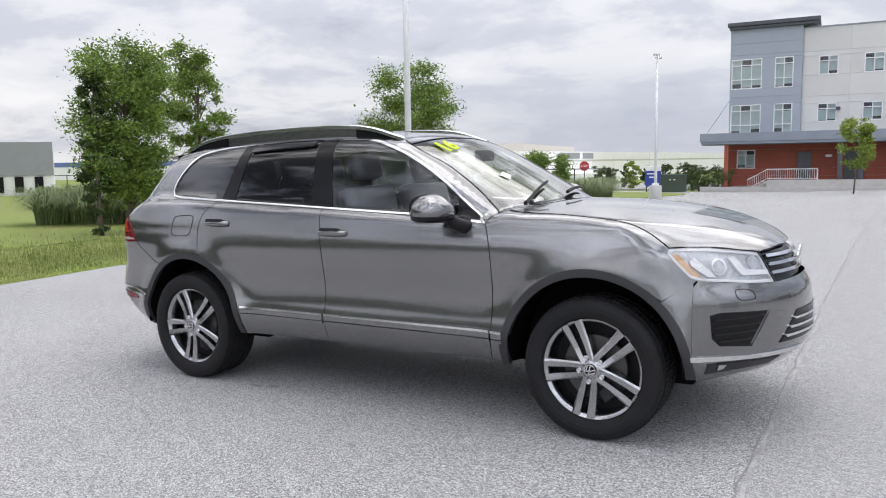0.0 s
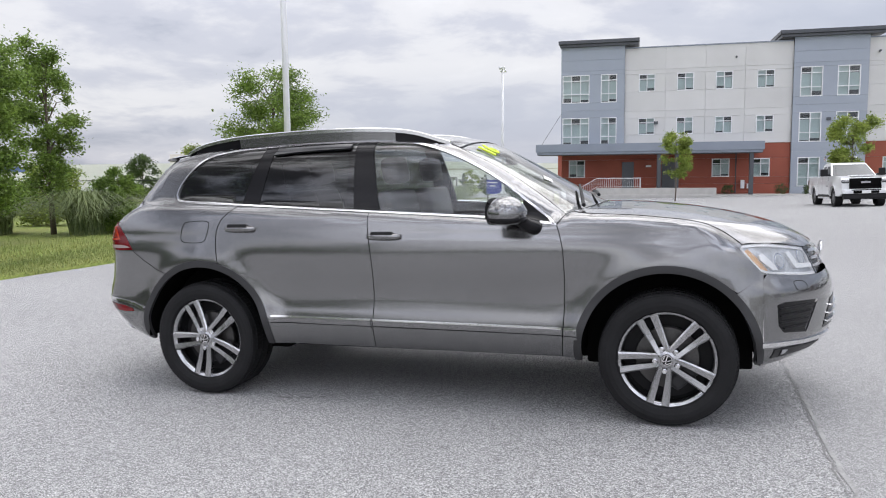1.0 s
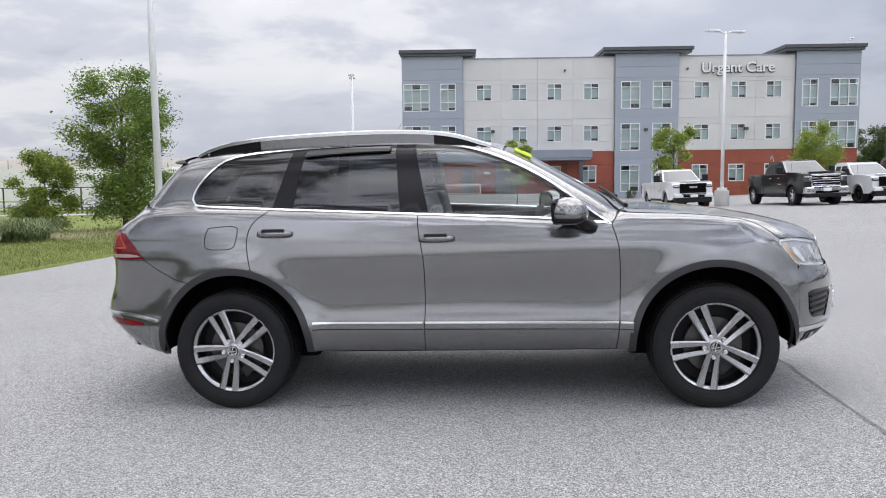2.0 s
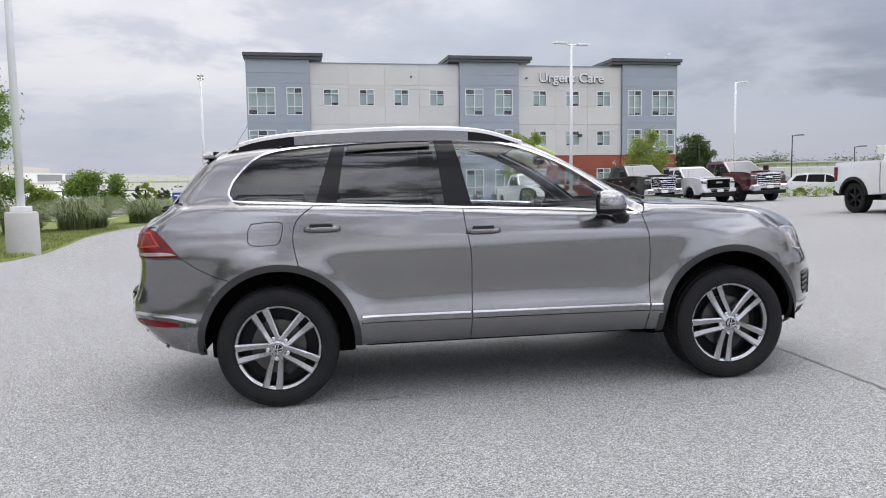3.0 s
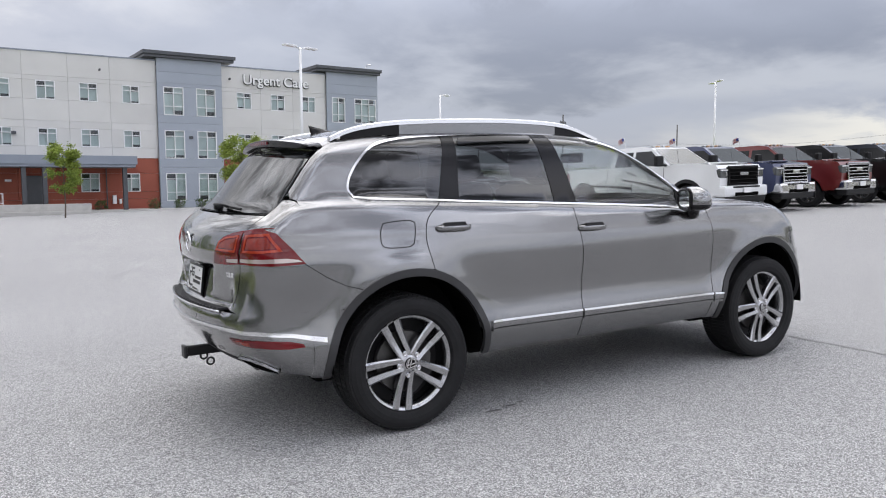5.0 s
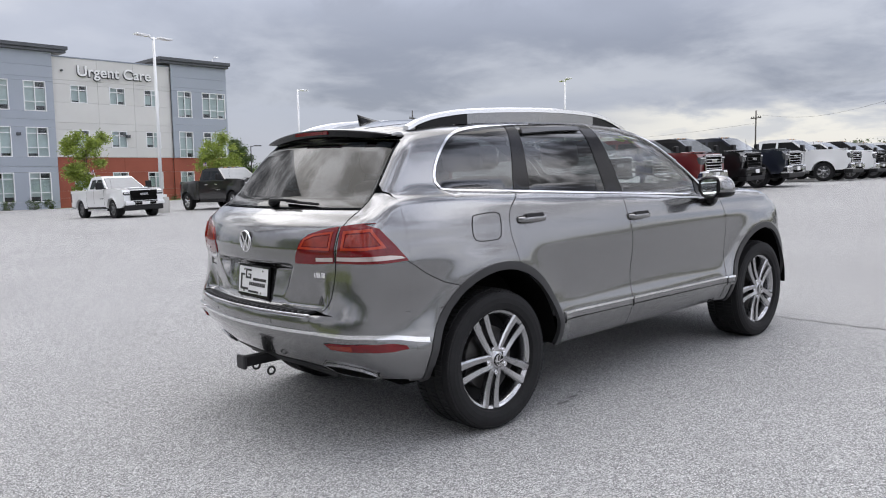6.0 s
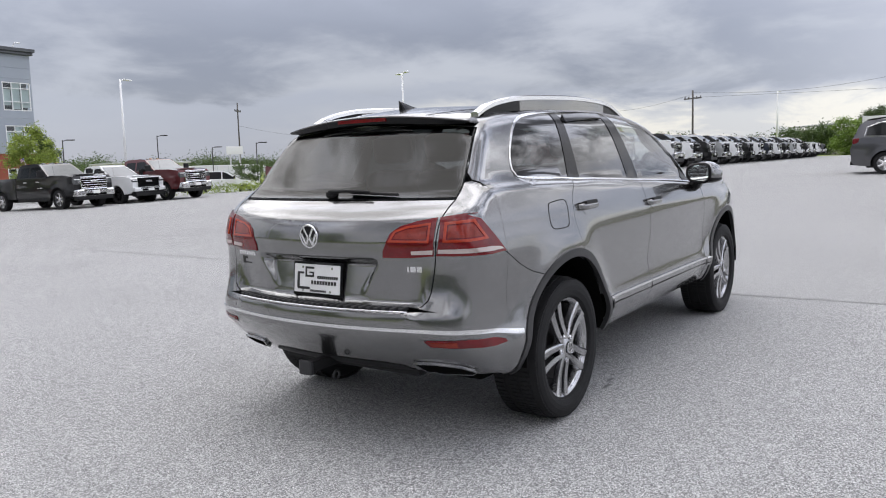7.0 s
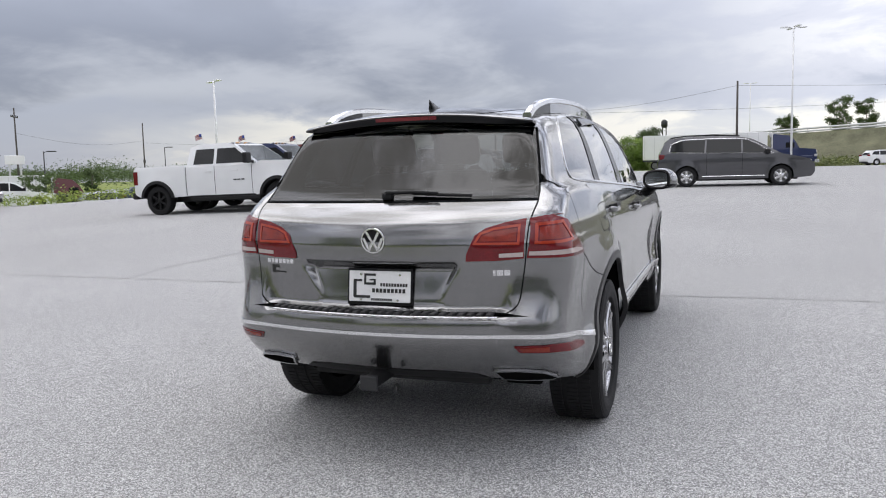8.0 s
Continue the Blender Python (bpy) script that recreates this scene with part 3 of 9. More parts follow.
# flank: fender, doors, quarter panel
hs3 = press("top", [p for p in hood_side if p[0] <= HX + 1e-6])
hood_edge = [tuple(p) for p in flat("side", hs3)]
lamp_front = [(1.814, 0.962), (1.864, 0.905), (1.916, 0.846), (1.95, 0.830)]
fender = [tuple(p) for p in seam_a[::-1]] + [(0.90, 1.15)] + hood_edge + lamp_front + [(1.80, 0.735)] + arc(*FA_, R_OUT, 44, 180)[1:] + [(0.955, 0.35)]
panel("front_fender", suv, [("side", fender, ())], both=True)
fd = [tuple(p) for p in belt(-0.283, 0.86)] + [tuple(p) for p in seam_b] + [(0.3, 0.347)] + [tuple(p) for p in seam_a[::-1]]
doors = panel("front_door", suv, [("side", fd, ())], both=True)
rd = [tuple(p) for p in belt(-1.195, -0.283)] + [tuple(p) for p in seam_c] + arc(*RA, R_OUT, arch_hit, 0, 14)[1:] + [(-0.945, 0.352), (-0.6, 0.35)] + [tuple(p) for p in seam_b[::-1]]
rdoors = panel("rear_door", suv, [("side", rd, ())], both=True)

hatch_edge = spline([(-0.585, 0.712), (-0.635, 0.75), (-0.652, 0.85), (-0.664, 0.95), (-0.675, 1.08), (-0.690, 1.185), (-0.672, 1.30), (-0.640, 1.43), (-0.605, 1.54), (-0.59, 1.57)], 0.03)
he3 = press("rear", hatch_edge)
cl3 = press("side", [(-1.98 + 0.0 * z, z) for z in np.linspace(0.70, 1.25, 14)])
he_low = [p for p in he3 if p[2] < 1.262]
he_up = [p for p in he3 if p[2] >= 1.25]
qc = list(flat("rear_corner", he_low)) + list(flat("rear_corner", press("side", [(-2.02, 1.262), (-1.98, 1.25)])))
qc += list(flat("rear_corner", cl3[::-1])) + list(flat("rear_corner", press("rear", [(-0.80, 0.690), (-0.70, 0.695)])))
roof_line = spline([(-1.93, 1.545), (-1.80, 1.588), (-1.5, 1.618), (-1.0, 1.640), (-0.5, 1.645), (-0.2, 1.640), (0.0, 1.622), (0.15, 1.585), (0.32, 1.51), (0.5, 1.415), (0.7, 1.29), (0.83, 1.20), (0.90, 1.15)], 0.04)
cl_side = [tuple(p) for p in flat("side", cl3)]
up_side = [tuple(p) for p in flat("side", he_up)]
quarter = [(-1.992, z - 0.011 if z < 0.71 else z) for _, z in cl_side[:-1]] + [(-1.992, 1.255), (-2.02, 1.266)] + [q for q in up_side if q[1] > 1.28 and q[1] < 1.54] + [tuple(p) for p in roof_line] + [tuple(p) for p in glass_rear[::-1] if p[0] > -1.73]
quarter += [tuple(p) for p in glass_line[::-1] if p[0] < -1.195] + [tuple(p) for p in seam_c] + arc(*RA, R_OUT, arch_hit, 140, 14)[1:] + [(-1.90, 0.689)]
panel("quarter_panel", suv, [("side", quarter, ())], both=True, off=0.0007)
panel("rear_corner_panel", suv, [("rear_corner", [tuple(p) for p in qc], ())], both=True)

# roof from above, meeting the flank along one line
rl3 = press("side", [p for p in roof_line if p[0] < 0.27])
edge = [tuple(p) for p in flat("top", rl3)]
ws_top = spline([(edge[-1][0], edge[-1][1]), (0.245, -0.35), (0.265, 0.0), (0.245, 0.35), (edge[-1][0], -edge[-1][1])], 0.05)
tail = spline([(edge[0][0], -edge[0][1]), (-1.918, 0.3), (-1.915, 0.0), (-1.918, -0.3), (edge[0][0], edge[0][1])], 0.05)
roof = edge[:-1] + [tuple(p) for p in ws_top[:-1]] + [(x, -y) for x, y in edge[::-1][:-1]] + [tuple(p) for p in tail[:-1]]
panel("roof", suv, [("top", roof, ())])

headliner = Skin().add("top", [(x * 0.985 - 0.012, y * 0.96) for x, y in roof], (), off=-0.045, gap=0, skirt=0, h=0.12)
child("headliner", headliner.data("headliner", headliner_cloth), suv, "pale grey headliner")

# windscreen from above
rl_ws = press("side", [p for p in roof_line if p[0] >= 0.22])
wedge = [tuple(p) for p in flat("top", rl_ws)]
ws_out = wedge + [(0.985, -0.52), (1.03, -0.25), (1.04, 0), (1.03, 0.25), (0.985, 0.52)] + [(x, -y) for x, y in wedge[::-1]] + [tuple(p) for p in ws_top[::-1][1:-1]]
panel("windscreen", suv, [("top", ws_out, ())], screen_glass, "clear windscreen", False, gap=0.012, off=-0.004, skirt=0)
band = Skin()
band.add("top", ws_out, [offset_poly(dense(ws_out, 0.03), 0.05)], off=-0.008, skirt=0, gap=0.002, h=0.05)
child("windscreen_band", band.data("windscreen_band", gloss_black), suv, "black windscreen edge band")
cowl = [(0.93, -0.69), (1.02, -0.40), (1.05, 0), (1.02, 0.40), (0.93, 0.69), (0.96, 0.52), (0.985, 0.25), (0.995, 0), (0.985, -0.25), (0.96, -0.52)]
cw = Skin()
cw.add("top", cowl, (), off=-0.02, gap=0, h=0.05)
child("cowl", cw.data("cowl", black_plastic), suv, "black plastic scuttle below the windscreen")

# hatch: painted lower part and glass
hl = [tuple(p) for p in hatch_edge if p[1] <= 1.19]
hatch_low = hl + [(-y, z) for y, z in hl[::-1]]
hu = [tuple(p) for p in hatch_edge if p[1] >= 1.183]
hatch_glass = [(-0.69, 1.19)] + hu[1:-1] + [(-y, z) for y, z in hu[1:-1][::-1]] + [(0.69, 1.19)]
recess = [(-0.385, 0.905), (-0.38, 0.885), (-0.30, 0.715), (-0.27, 0.70), (0.27, 0.70), (0.30, 0.715), (0.38, 0.885), (0.385, 0.905)]
recess = [(y, z + 0.02 if z > 0.8 else z + 0.05) for y, z in recess]
sk = Skin().add("rear", hatch_low, (), h=0.016)
pv, pf = sk.v[0], sk.f[0]
ring = np.array(dense(recess, 0.01))
yz = pv[:, 1:]
near_edge = np.array([np.min(np.hypot(ring[:, 0] - q[0], ring[:, 1] - q[1])) for q in yz]) * np.where(inside(recess, yz), 1, -1)
u = np.clip(near_edge / 0.022, 0, 1)
dent = 0.050 * u * u * (3 - 2 * u) * np.clip((yz[:, 1] - 0.752) / 0.15, 0, 1)
pv[:, 0] += dent
fn = np.cross(pv[pf[:, 1]] - pv[pf[:, 0]], pv[pf[:, 2]] - pv[pf[:, 0]])
vn = np.zeros_like(pv)
for i in range(3):
    np.add.at(vn, pf[:, i], fn)
vn /= np.linalg.norm(vn, axis=1)[:, None] + 1e-12
sk.n[0] = np.where((near_edge > -0.03)[:, None], vn, sk.n[0])
hatch = child("tailgate", sk.data("tailgate", paint), suv, "painted tailgate with a plate recess")
shell.add("rear", hatch_low, (), off=-0.07, gap=0.01, skirt=0, h=0.08, step=0.05)
rw = Skin().add("rear", hatch_glass, (), off=-0.002, gap=0.006, skirt=0)
flatter = rw.n[0] * (1, 0.4, 1)
rw.n[0] = flatter / np.linalg.norm(flatter, axis=1)[:, None]
child("rear_window", rw.data("rear_window", rear_glass), hatch, "dark tinted rear window")
hb = Skin()
hb.add("rear", hatch_glass, [offset_poly(dense(hatch_glass, 0.03), 0.020)], off=-0.006, gap=0.003, skirt=0, h=0.06)
child("window_band", hb.data("window_band", gloss_black), hatch, "black glass edge band")

# bumpers
rc3 = press("side", [(-1.98, z) for z in np.linspace(0.365, 0.70, 9)])
rs = [(-1.98, 0.70), (-1.80, 0.70)] + arc(*RA, R_OUT, 140, 180, 10)[1:] + [(-1.917, 0.350), (-1.98, 0.352)]
rmid = press("rear", [(-0.55, z) for z in np.linspace(0.70, 0.385, 9)])
rcorner = list(flat("rear_corner", rc3[::-1])) + list(flat("rear_corner", press("rear", [(-0.80, 0.375)]))) + list(flat("rear_corner", rmid[::-1])) + list(flat("rear_corner", press("rear", [(-0.70, 0.70), (-0.80, 0.70)])))
rfront = [(-0.55, z) for z in np.linspace(0.385, 0.70, 9)] + [(-0.3, 0.706), (0, 0.708), (0.3, 0.706)] + [(0.55, z) for z in np.linspace(0.70, 0.385, 9)]
sk = Skin()
sk.add("side", rs, (), gap=0.001)
sk.add("rear_corner", [tuple(p) for p in rcorner], (), gap=0.0, skirt=0.0)
both_v = Skin()
both_v.v, both_v.f, both_v.n = list(sk.v), list(sk.f), list(sk.n)
k = sum(len(x) for x in sk.v)
for v, n, f in zip(sk.v, sk.n, sk.f):
    both_v.v.append(v * (1, -1, 1)), both_v.n.append(n * (1, -1, 1)), both_v.f.append(f[:, ::-1] + k)
both_v.add("rear", rfront, (), gap=0, skirt=0)
rear_bumper = child("rear_bumper", both_v.data("rear_bumper", paint), suv, "painted rear bumper")

fc3 = press("side", [(1.93, z) for z in np.linspace(0.312, 0.80, 12)])
fs = [(1.80, 0.735), (1.93, 0.825), (1.93, 0.309), (1.918, 0.305)] + arc(*FA_, R_OUT, -9, 44, 14)
fc = list(flat("front_corner", fc3)) + list(flat("front_corner", press("side", [(1.95, 0.830)])))
fl3 = press("front", [(-0.52, z) for z in np.linspace(0.792, 0.335, 12)])
fc += list(flat("front_corner", press("front", [(-0.70, 0.812)]))) + list(flat("front_corner", fl3)) + list(flat("front_corner", press("front", [(-0.70, 0.318)])))
ff = [(-0.52, z) for z in np.linspace(0.792, 0.335, 12)] + [(0, 0.338)] + [(0.52, z) for z in np.linspace(0.335, 0.792, 12)] + [(0.385, 0.784), (0, 0.797), (-0.385, 0.784)]
sk = Skin()
sk.add("side", fs, (), gap=0.001)
sk.add("front_corner", [tuple(p) for p in fc], (), gap=0.0, skirt=0.0)
fb = Skin()
fb.v, fb.f, fb.n = list(sk.v), list(sk.f), list(sk.n)
k = sum(len(x) for x in sk.v)
for v, n, f in zip(sk.v, sk.n, sk.f):
    fb.v.append(v * (1, -1, 1)), fb.n.append(n * (1, -1, 1)), fb.f.append(f[:, ::-1] + k)
fb.add("front", ff, (), gap=0, skirt=0)
front_bumper = child("front_bumper", fb.data("front_bumper", paint), suv, "painted front bumper")


def skin_part(name, parent, mat, specs, label="", both=True, **kw):
    """A thin fitting that lies on the body: lamp, strip, trim."""
    s = Skin()
    for view, outline, holes in specs:
        s.add(view, outline, holes, **kw)
    made = [child(name, s.data(name, mat), parent, label)]
    if both:
        made.append(child(name, s.data(name, mat, True), parent, label))
    return made


# chrome window frame, dark pillars and panes
fr = Skin()
fr.add("side", dlo, [offset_poly(dense(dlo, 0.03), 0.0095)], off=0.004, gap=-0.002, h=0.03, skirt=0.012)
for mir, _ in BOTH:
    child("window_frame", fr.data("window_frame", chrome, mir), suv, "chrome window frame")
inner = offset_poly(dense(dlo, 0.03), 0.0085)
top_in = lambda x: float(np.interp(x, *np.array(sorted([(p[0], p[1]) for p in inner if p[1] > 1.28 + 0.0 * p[0] or p[0] > 0.6])).T))
bot_in = lambda x: 1.161 - 0.0545 * x + 0.013


def clip_x(poly, x_lo, x_hi):
    """The part of a window outline between two slanted lines, each (x at z 1.2, x at z 1.6)."""
    out = poly
    for (xa, xb), sgn in ((x_lo, 1), (x_hi, -1)):
        res = []
        s = lambda p: sgn * (p[0] - (xa + (xb - xa) * (p[1] - 1.2) / 0.4))
        for i in range(len(out)):
            p, q = np.array(out[i]), np.array(out[(i + 1) % len(out)])
            if s(p) >= 0:
                res.append(tuple(p))
            if (s(p) >= 0) != (s(q) >= 0):
                res.append(tuple(p + (q - p) * s(p) / (s(p) - s(q))))
        out = res
    return out


P1, P2, P3, P4, P5, P6 = (-1.200, -1.075), (-1.065, -0.995), (-0.392, -0.43), (-0.222, -0.308), (0.655, 0.655), (5, 5)
for nm, lo_, hi_, mt, lb in (("quarter_window", (-9, -9), P1, tinted_glass, "dark tinted side window"), ("rear_door_window", P2, P3, tinted_glass, "dark tinted side window"), ("front_door_window", P4, P5, clear_glass, "lightly tinted front window")):
    owner = {"quarter_window": (suv, suv), "rear_door_window": rdoors, "front_door_window": doors}[nm]
    s = Skin()
    s.add("side", clip_x(inner, lo_, hi_), (), off=-0.006, gap=0, skirt=0, h=0.05)
    for (mir, _), o in zip(BOTH, owner):
        child(nm, s.data(nm, mt, mir), o, lb)
for nm, lo_, hi_, owner in (("c_pillar_trim", P1, P2, rdoors), ("b_pillar_trim", P3, P4, (suv, suv)), ("mirror_triangle", P5, P6, doors)):
    s = Skin()
    s.add("side", clip_x(inner, lo_, hi_), (), off=-0.003, gap=0.001, skirt=0.01, h=0.05)
    for (mir, _), o in zip(BOTH, owner):
        child(nm, s.data(nm, gloss_black, mir), o, "gloss black pillar trim")
# a smoked rain deflector over the rear door window
vis = [(-1.0, 1.538), (-0.85, 1.549), (-0.70, 1.556), (-0.46, 1.562), (-0.452, 1.594), (-0.7, 1.592), (-0.975, 1.580)]
skin_part("rain_deflector", rdoors[0], smoked_plastic, [("side", vis, ())], "smoked rain deflector over the window", False, off=0.010, h=0.04, skirt=0.012)

# wheel arch cladding and lower strips
for (cx, cz), a0, a1 in ((RA, -4, 186), (FA_, -6, 186)):
    skin_part("arch_cladding", suv, arch_grey, [("side", arc(cx, cz, R_OUT + 0.004, a0, a1, 40) + arc(cx, cz, R_IN, a1, a0, 40), ())], "dark grey wheel arch cladding", off=0.006, gap=0, skirt=0.025, h=0.03)
    s = bmesh.new()
    pts = arc(cx, cz, R_IN + 0.004, -3, 183, 36)
    ring = [[s.verts.new((x, y, z)) for x, z in pts] for y in (-0.885, -0.55)]
    for i in range(len(pts) - 1):
        s.faces.new((ring[0][i], ring[1][i], ring[1][i + 1], ring[0][i + 1]))
    s.faces.new(ring[1])
    me_l = s.copy()
    # solid blocks behind the liner; their black stands in for shade
    for sg in (-1, 1):
        part("inner_liner", boxes(((cx - 0.452, min(sg * 0.63, sg * 0.45), 0.27), (cx + 0.452, max(sg * 0.63, sg * 0.45), 0.84)), bevel=0.02), shade_black, suv, "black block standing for shade in the wheel housing")
    part("wheel_well", s, shade_black, suv, "wheel arch liner with shade put into its black")
    part("wheel_well", me_l, shade_black, suv, "wheel arch liner with shade put into its black", m=Matrix.Diagonal((1, -1, 1, 1)))
zt = lambda x: 0.527 - 0.008 * x
for nm, x0, x1, owner in (("strip_front", -0.247, 0.893, doors), ("strip_rear", -0.935, -0.262, rdoors), ("strip_fender", 0.905, 0.975, (suv, suv))):
    sk1, sk2 = Skin(), Skin()
    xs = list(np.linspace(x0, x1, 14 if x1 - x0 > 0.2 else 3))
    sk1.add("side", [(x, zt(x) - 0.052) for x in xs] + [(x, zt(x)) for x in xs[::-1]], (), off=0.010, gap=0.001, h=0.05)
    sk2.add("side", [(x, zt(x) - 0.002) for x in xs] + [(x, zt(x) + 0.010) for x in xs[::-1]], (), off=0.016, gap=0.0, h=0.05, skirt=0.012)
    for (mir, _), o in zip(BOTH, owner):
        rub = child("rub_strip", sk1.data("rub_strip", paint, mir), o, "painted protective side strip")
        child("chrome_strip", sk2.data("chrome_strip", chrome, mir), rub, "thin chrome strip")
        sk3 = Skin()
        sk3.add("side", [(x, zt(x) - 0.036) for x in xs] + [(x, zt(x) - 0.032) for x in xs[::-1]], (), off=0.0108, gap=0, h=0.05, skirt=0)
        child("strip_groove", sk3.data("strip_groove", black_plastic, mir), rub, "dark groove")
# plain blocks whose black stands in for the shade under the sills
part("underbody", boxes(((-1.85, -0.50, 0.27), (1.70, 0.50, 0.42)), ((-0.93, -0.66, 0.30), (0.93, 0.66, 0.40)), bevel=0.03), shade_black, suv, "underbody blocks with shade put into their black")
child("body_shell", shell.data("body_shell", black_plastic), suv, "black inner body shell")
child("body_shell", shell.data("body_shell", black_plastic, True), suv, "black inner body shell")

# ---- SUV: wheels ----


def spoke(bm, ang, r0, r1, w0, w1, y0, y1, side, depth=0.035, lean=0.0, shift=0.0):
    """One tapered alloy spoke, faceted, with sloping flanks; ang in degrees."""
    c, s = math.cos(radians(ang)), math.sin(radians(ang))
    rows = []
    for k in range(6):
        t = k / 5
        r, w, y = r0 + (r1 - r0) * t, w0 + (w1 - w0) * t, y0 + (y1 - y0) * t - side * 0.010 * math.sin(math.pi * t)
        sh = shift + lean * t
        g = 1 if sh > 0 else -1
        ring = []
        for u, v in ((-0.5, 1), (-0.43, 0.12), (0.22, 0), (0.44, 0.20), (0.5, 1)):
            a, b = r, g * u * w + sh
            ring.append(bm.verts.new((a * c - b * s, y - side * v * depth, a * s + b * c)))
        rows.append(ring)
    for p, q in zip(rows, rows[1:]):
        for i in range(4):
            bm.faces.new((p[i], p[i + 1], q[i + 1], q[i]))
    return bm


def tread_mesh(bm, r, w, side, lugs=90):
    """The tread blocks round a tyre."""
    for k in range(lugs):
        a = 360 * k / lugs
        m = Matrix.Rotation(radians(-a), 4, "Y")
        for lo, hi in (((r - 0.026, 0.36, -0.009), (r - 0.009, 0.455, 0.009)), ((r - 0.012, 0.10, -0.011), (r + 0.0015, 0.30, 0.008)), ((r - 0.012, -0.16, -0.008), (r + 0.0015, 0.05, 0.011)), ((r - 0.02, -0.48, -0.0095), (r + 0.001, -0.26, 0.0095))):
            box(bm, (lo[0] + 0.0035, side * lo[1] * w, lo[2]), (hi[0] - 0.0005, side * hi[1] * w, hi[2]), m=m)
    return bm


def tyre_mesh(bm, r, w, rim_r, side):
    """A tyre whose outer wall faces side (-1: towards -y)."""
    y0 = side * w / 2
    prof = [(rim_r, 0.40), (rim_r + 0.012, 0.47), (rim_r + 0.04, 0.505), (r - 0.045, 0.505), (r - 0.022, 0.475), (r - 0.008, 0.42), (r - 0.004, 0.2), (r - 0.004, -0.2), (r - 0.008, -0.42), (r - 0.022, -0.475), (rim_r + 0.04, -0.5), (rim_r, -0.42)]
    lathe(bm, [(a, side * b * w) for a, b in prof], 64)
    bmesh.ops.recalc_face_normals(bm, faces=bm.faces[:])
    return bm


def ring_bars(bm, r, w, side, y, m=None):
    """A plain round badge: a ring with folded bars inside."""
    m = m or Matrix()
    lathe(bm, [(r * 0.84, y), (r * 0.87, y + side * 0.006), (r * 0.97, y + side * 0.006), (r, y)], 40, m=m)
    for p, q in (((-0.5, 0.66), (-0.1, -0.06)), ((0.5, 0.66), (0.1, -0.06)), ((-0.78, 0.2), (-0.36, -0.72)), ((0.78, 0.2), (0.36, -0.72)), ((-0.36, -0.72), (0.0, -0.05)), ((0.36, -0.72), (0.0, -0.05))):
        a, b = Vector((p[0] * r, y, p[1] * r)), Vector((q[0] * r, y, q[1] * r))
        d = (b - a).normalized()
        nrm = Vector((-d.z, 0, d.x)) * w
        v = [bm.verts.new(m @ (u + k)) for k in (Vector((0, 0, 0)), Vector((0, side * 0.005, 0))) for u in (a - nrm, a + nrm, b + nrm, b - nrm)]
        for f in ((4, 5, 6, 7), (0, 1, 5, 4), (1, 2, 6, 5), (2, 3, 7, 6), (3, 0, 4, 7)):
            bm.faces.new([v[i] for i in f])
    return bm


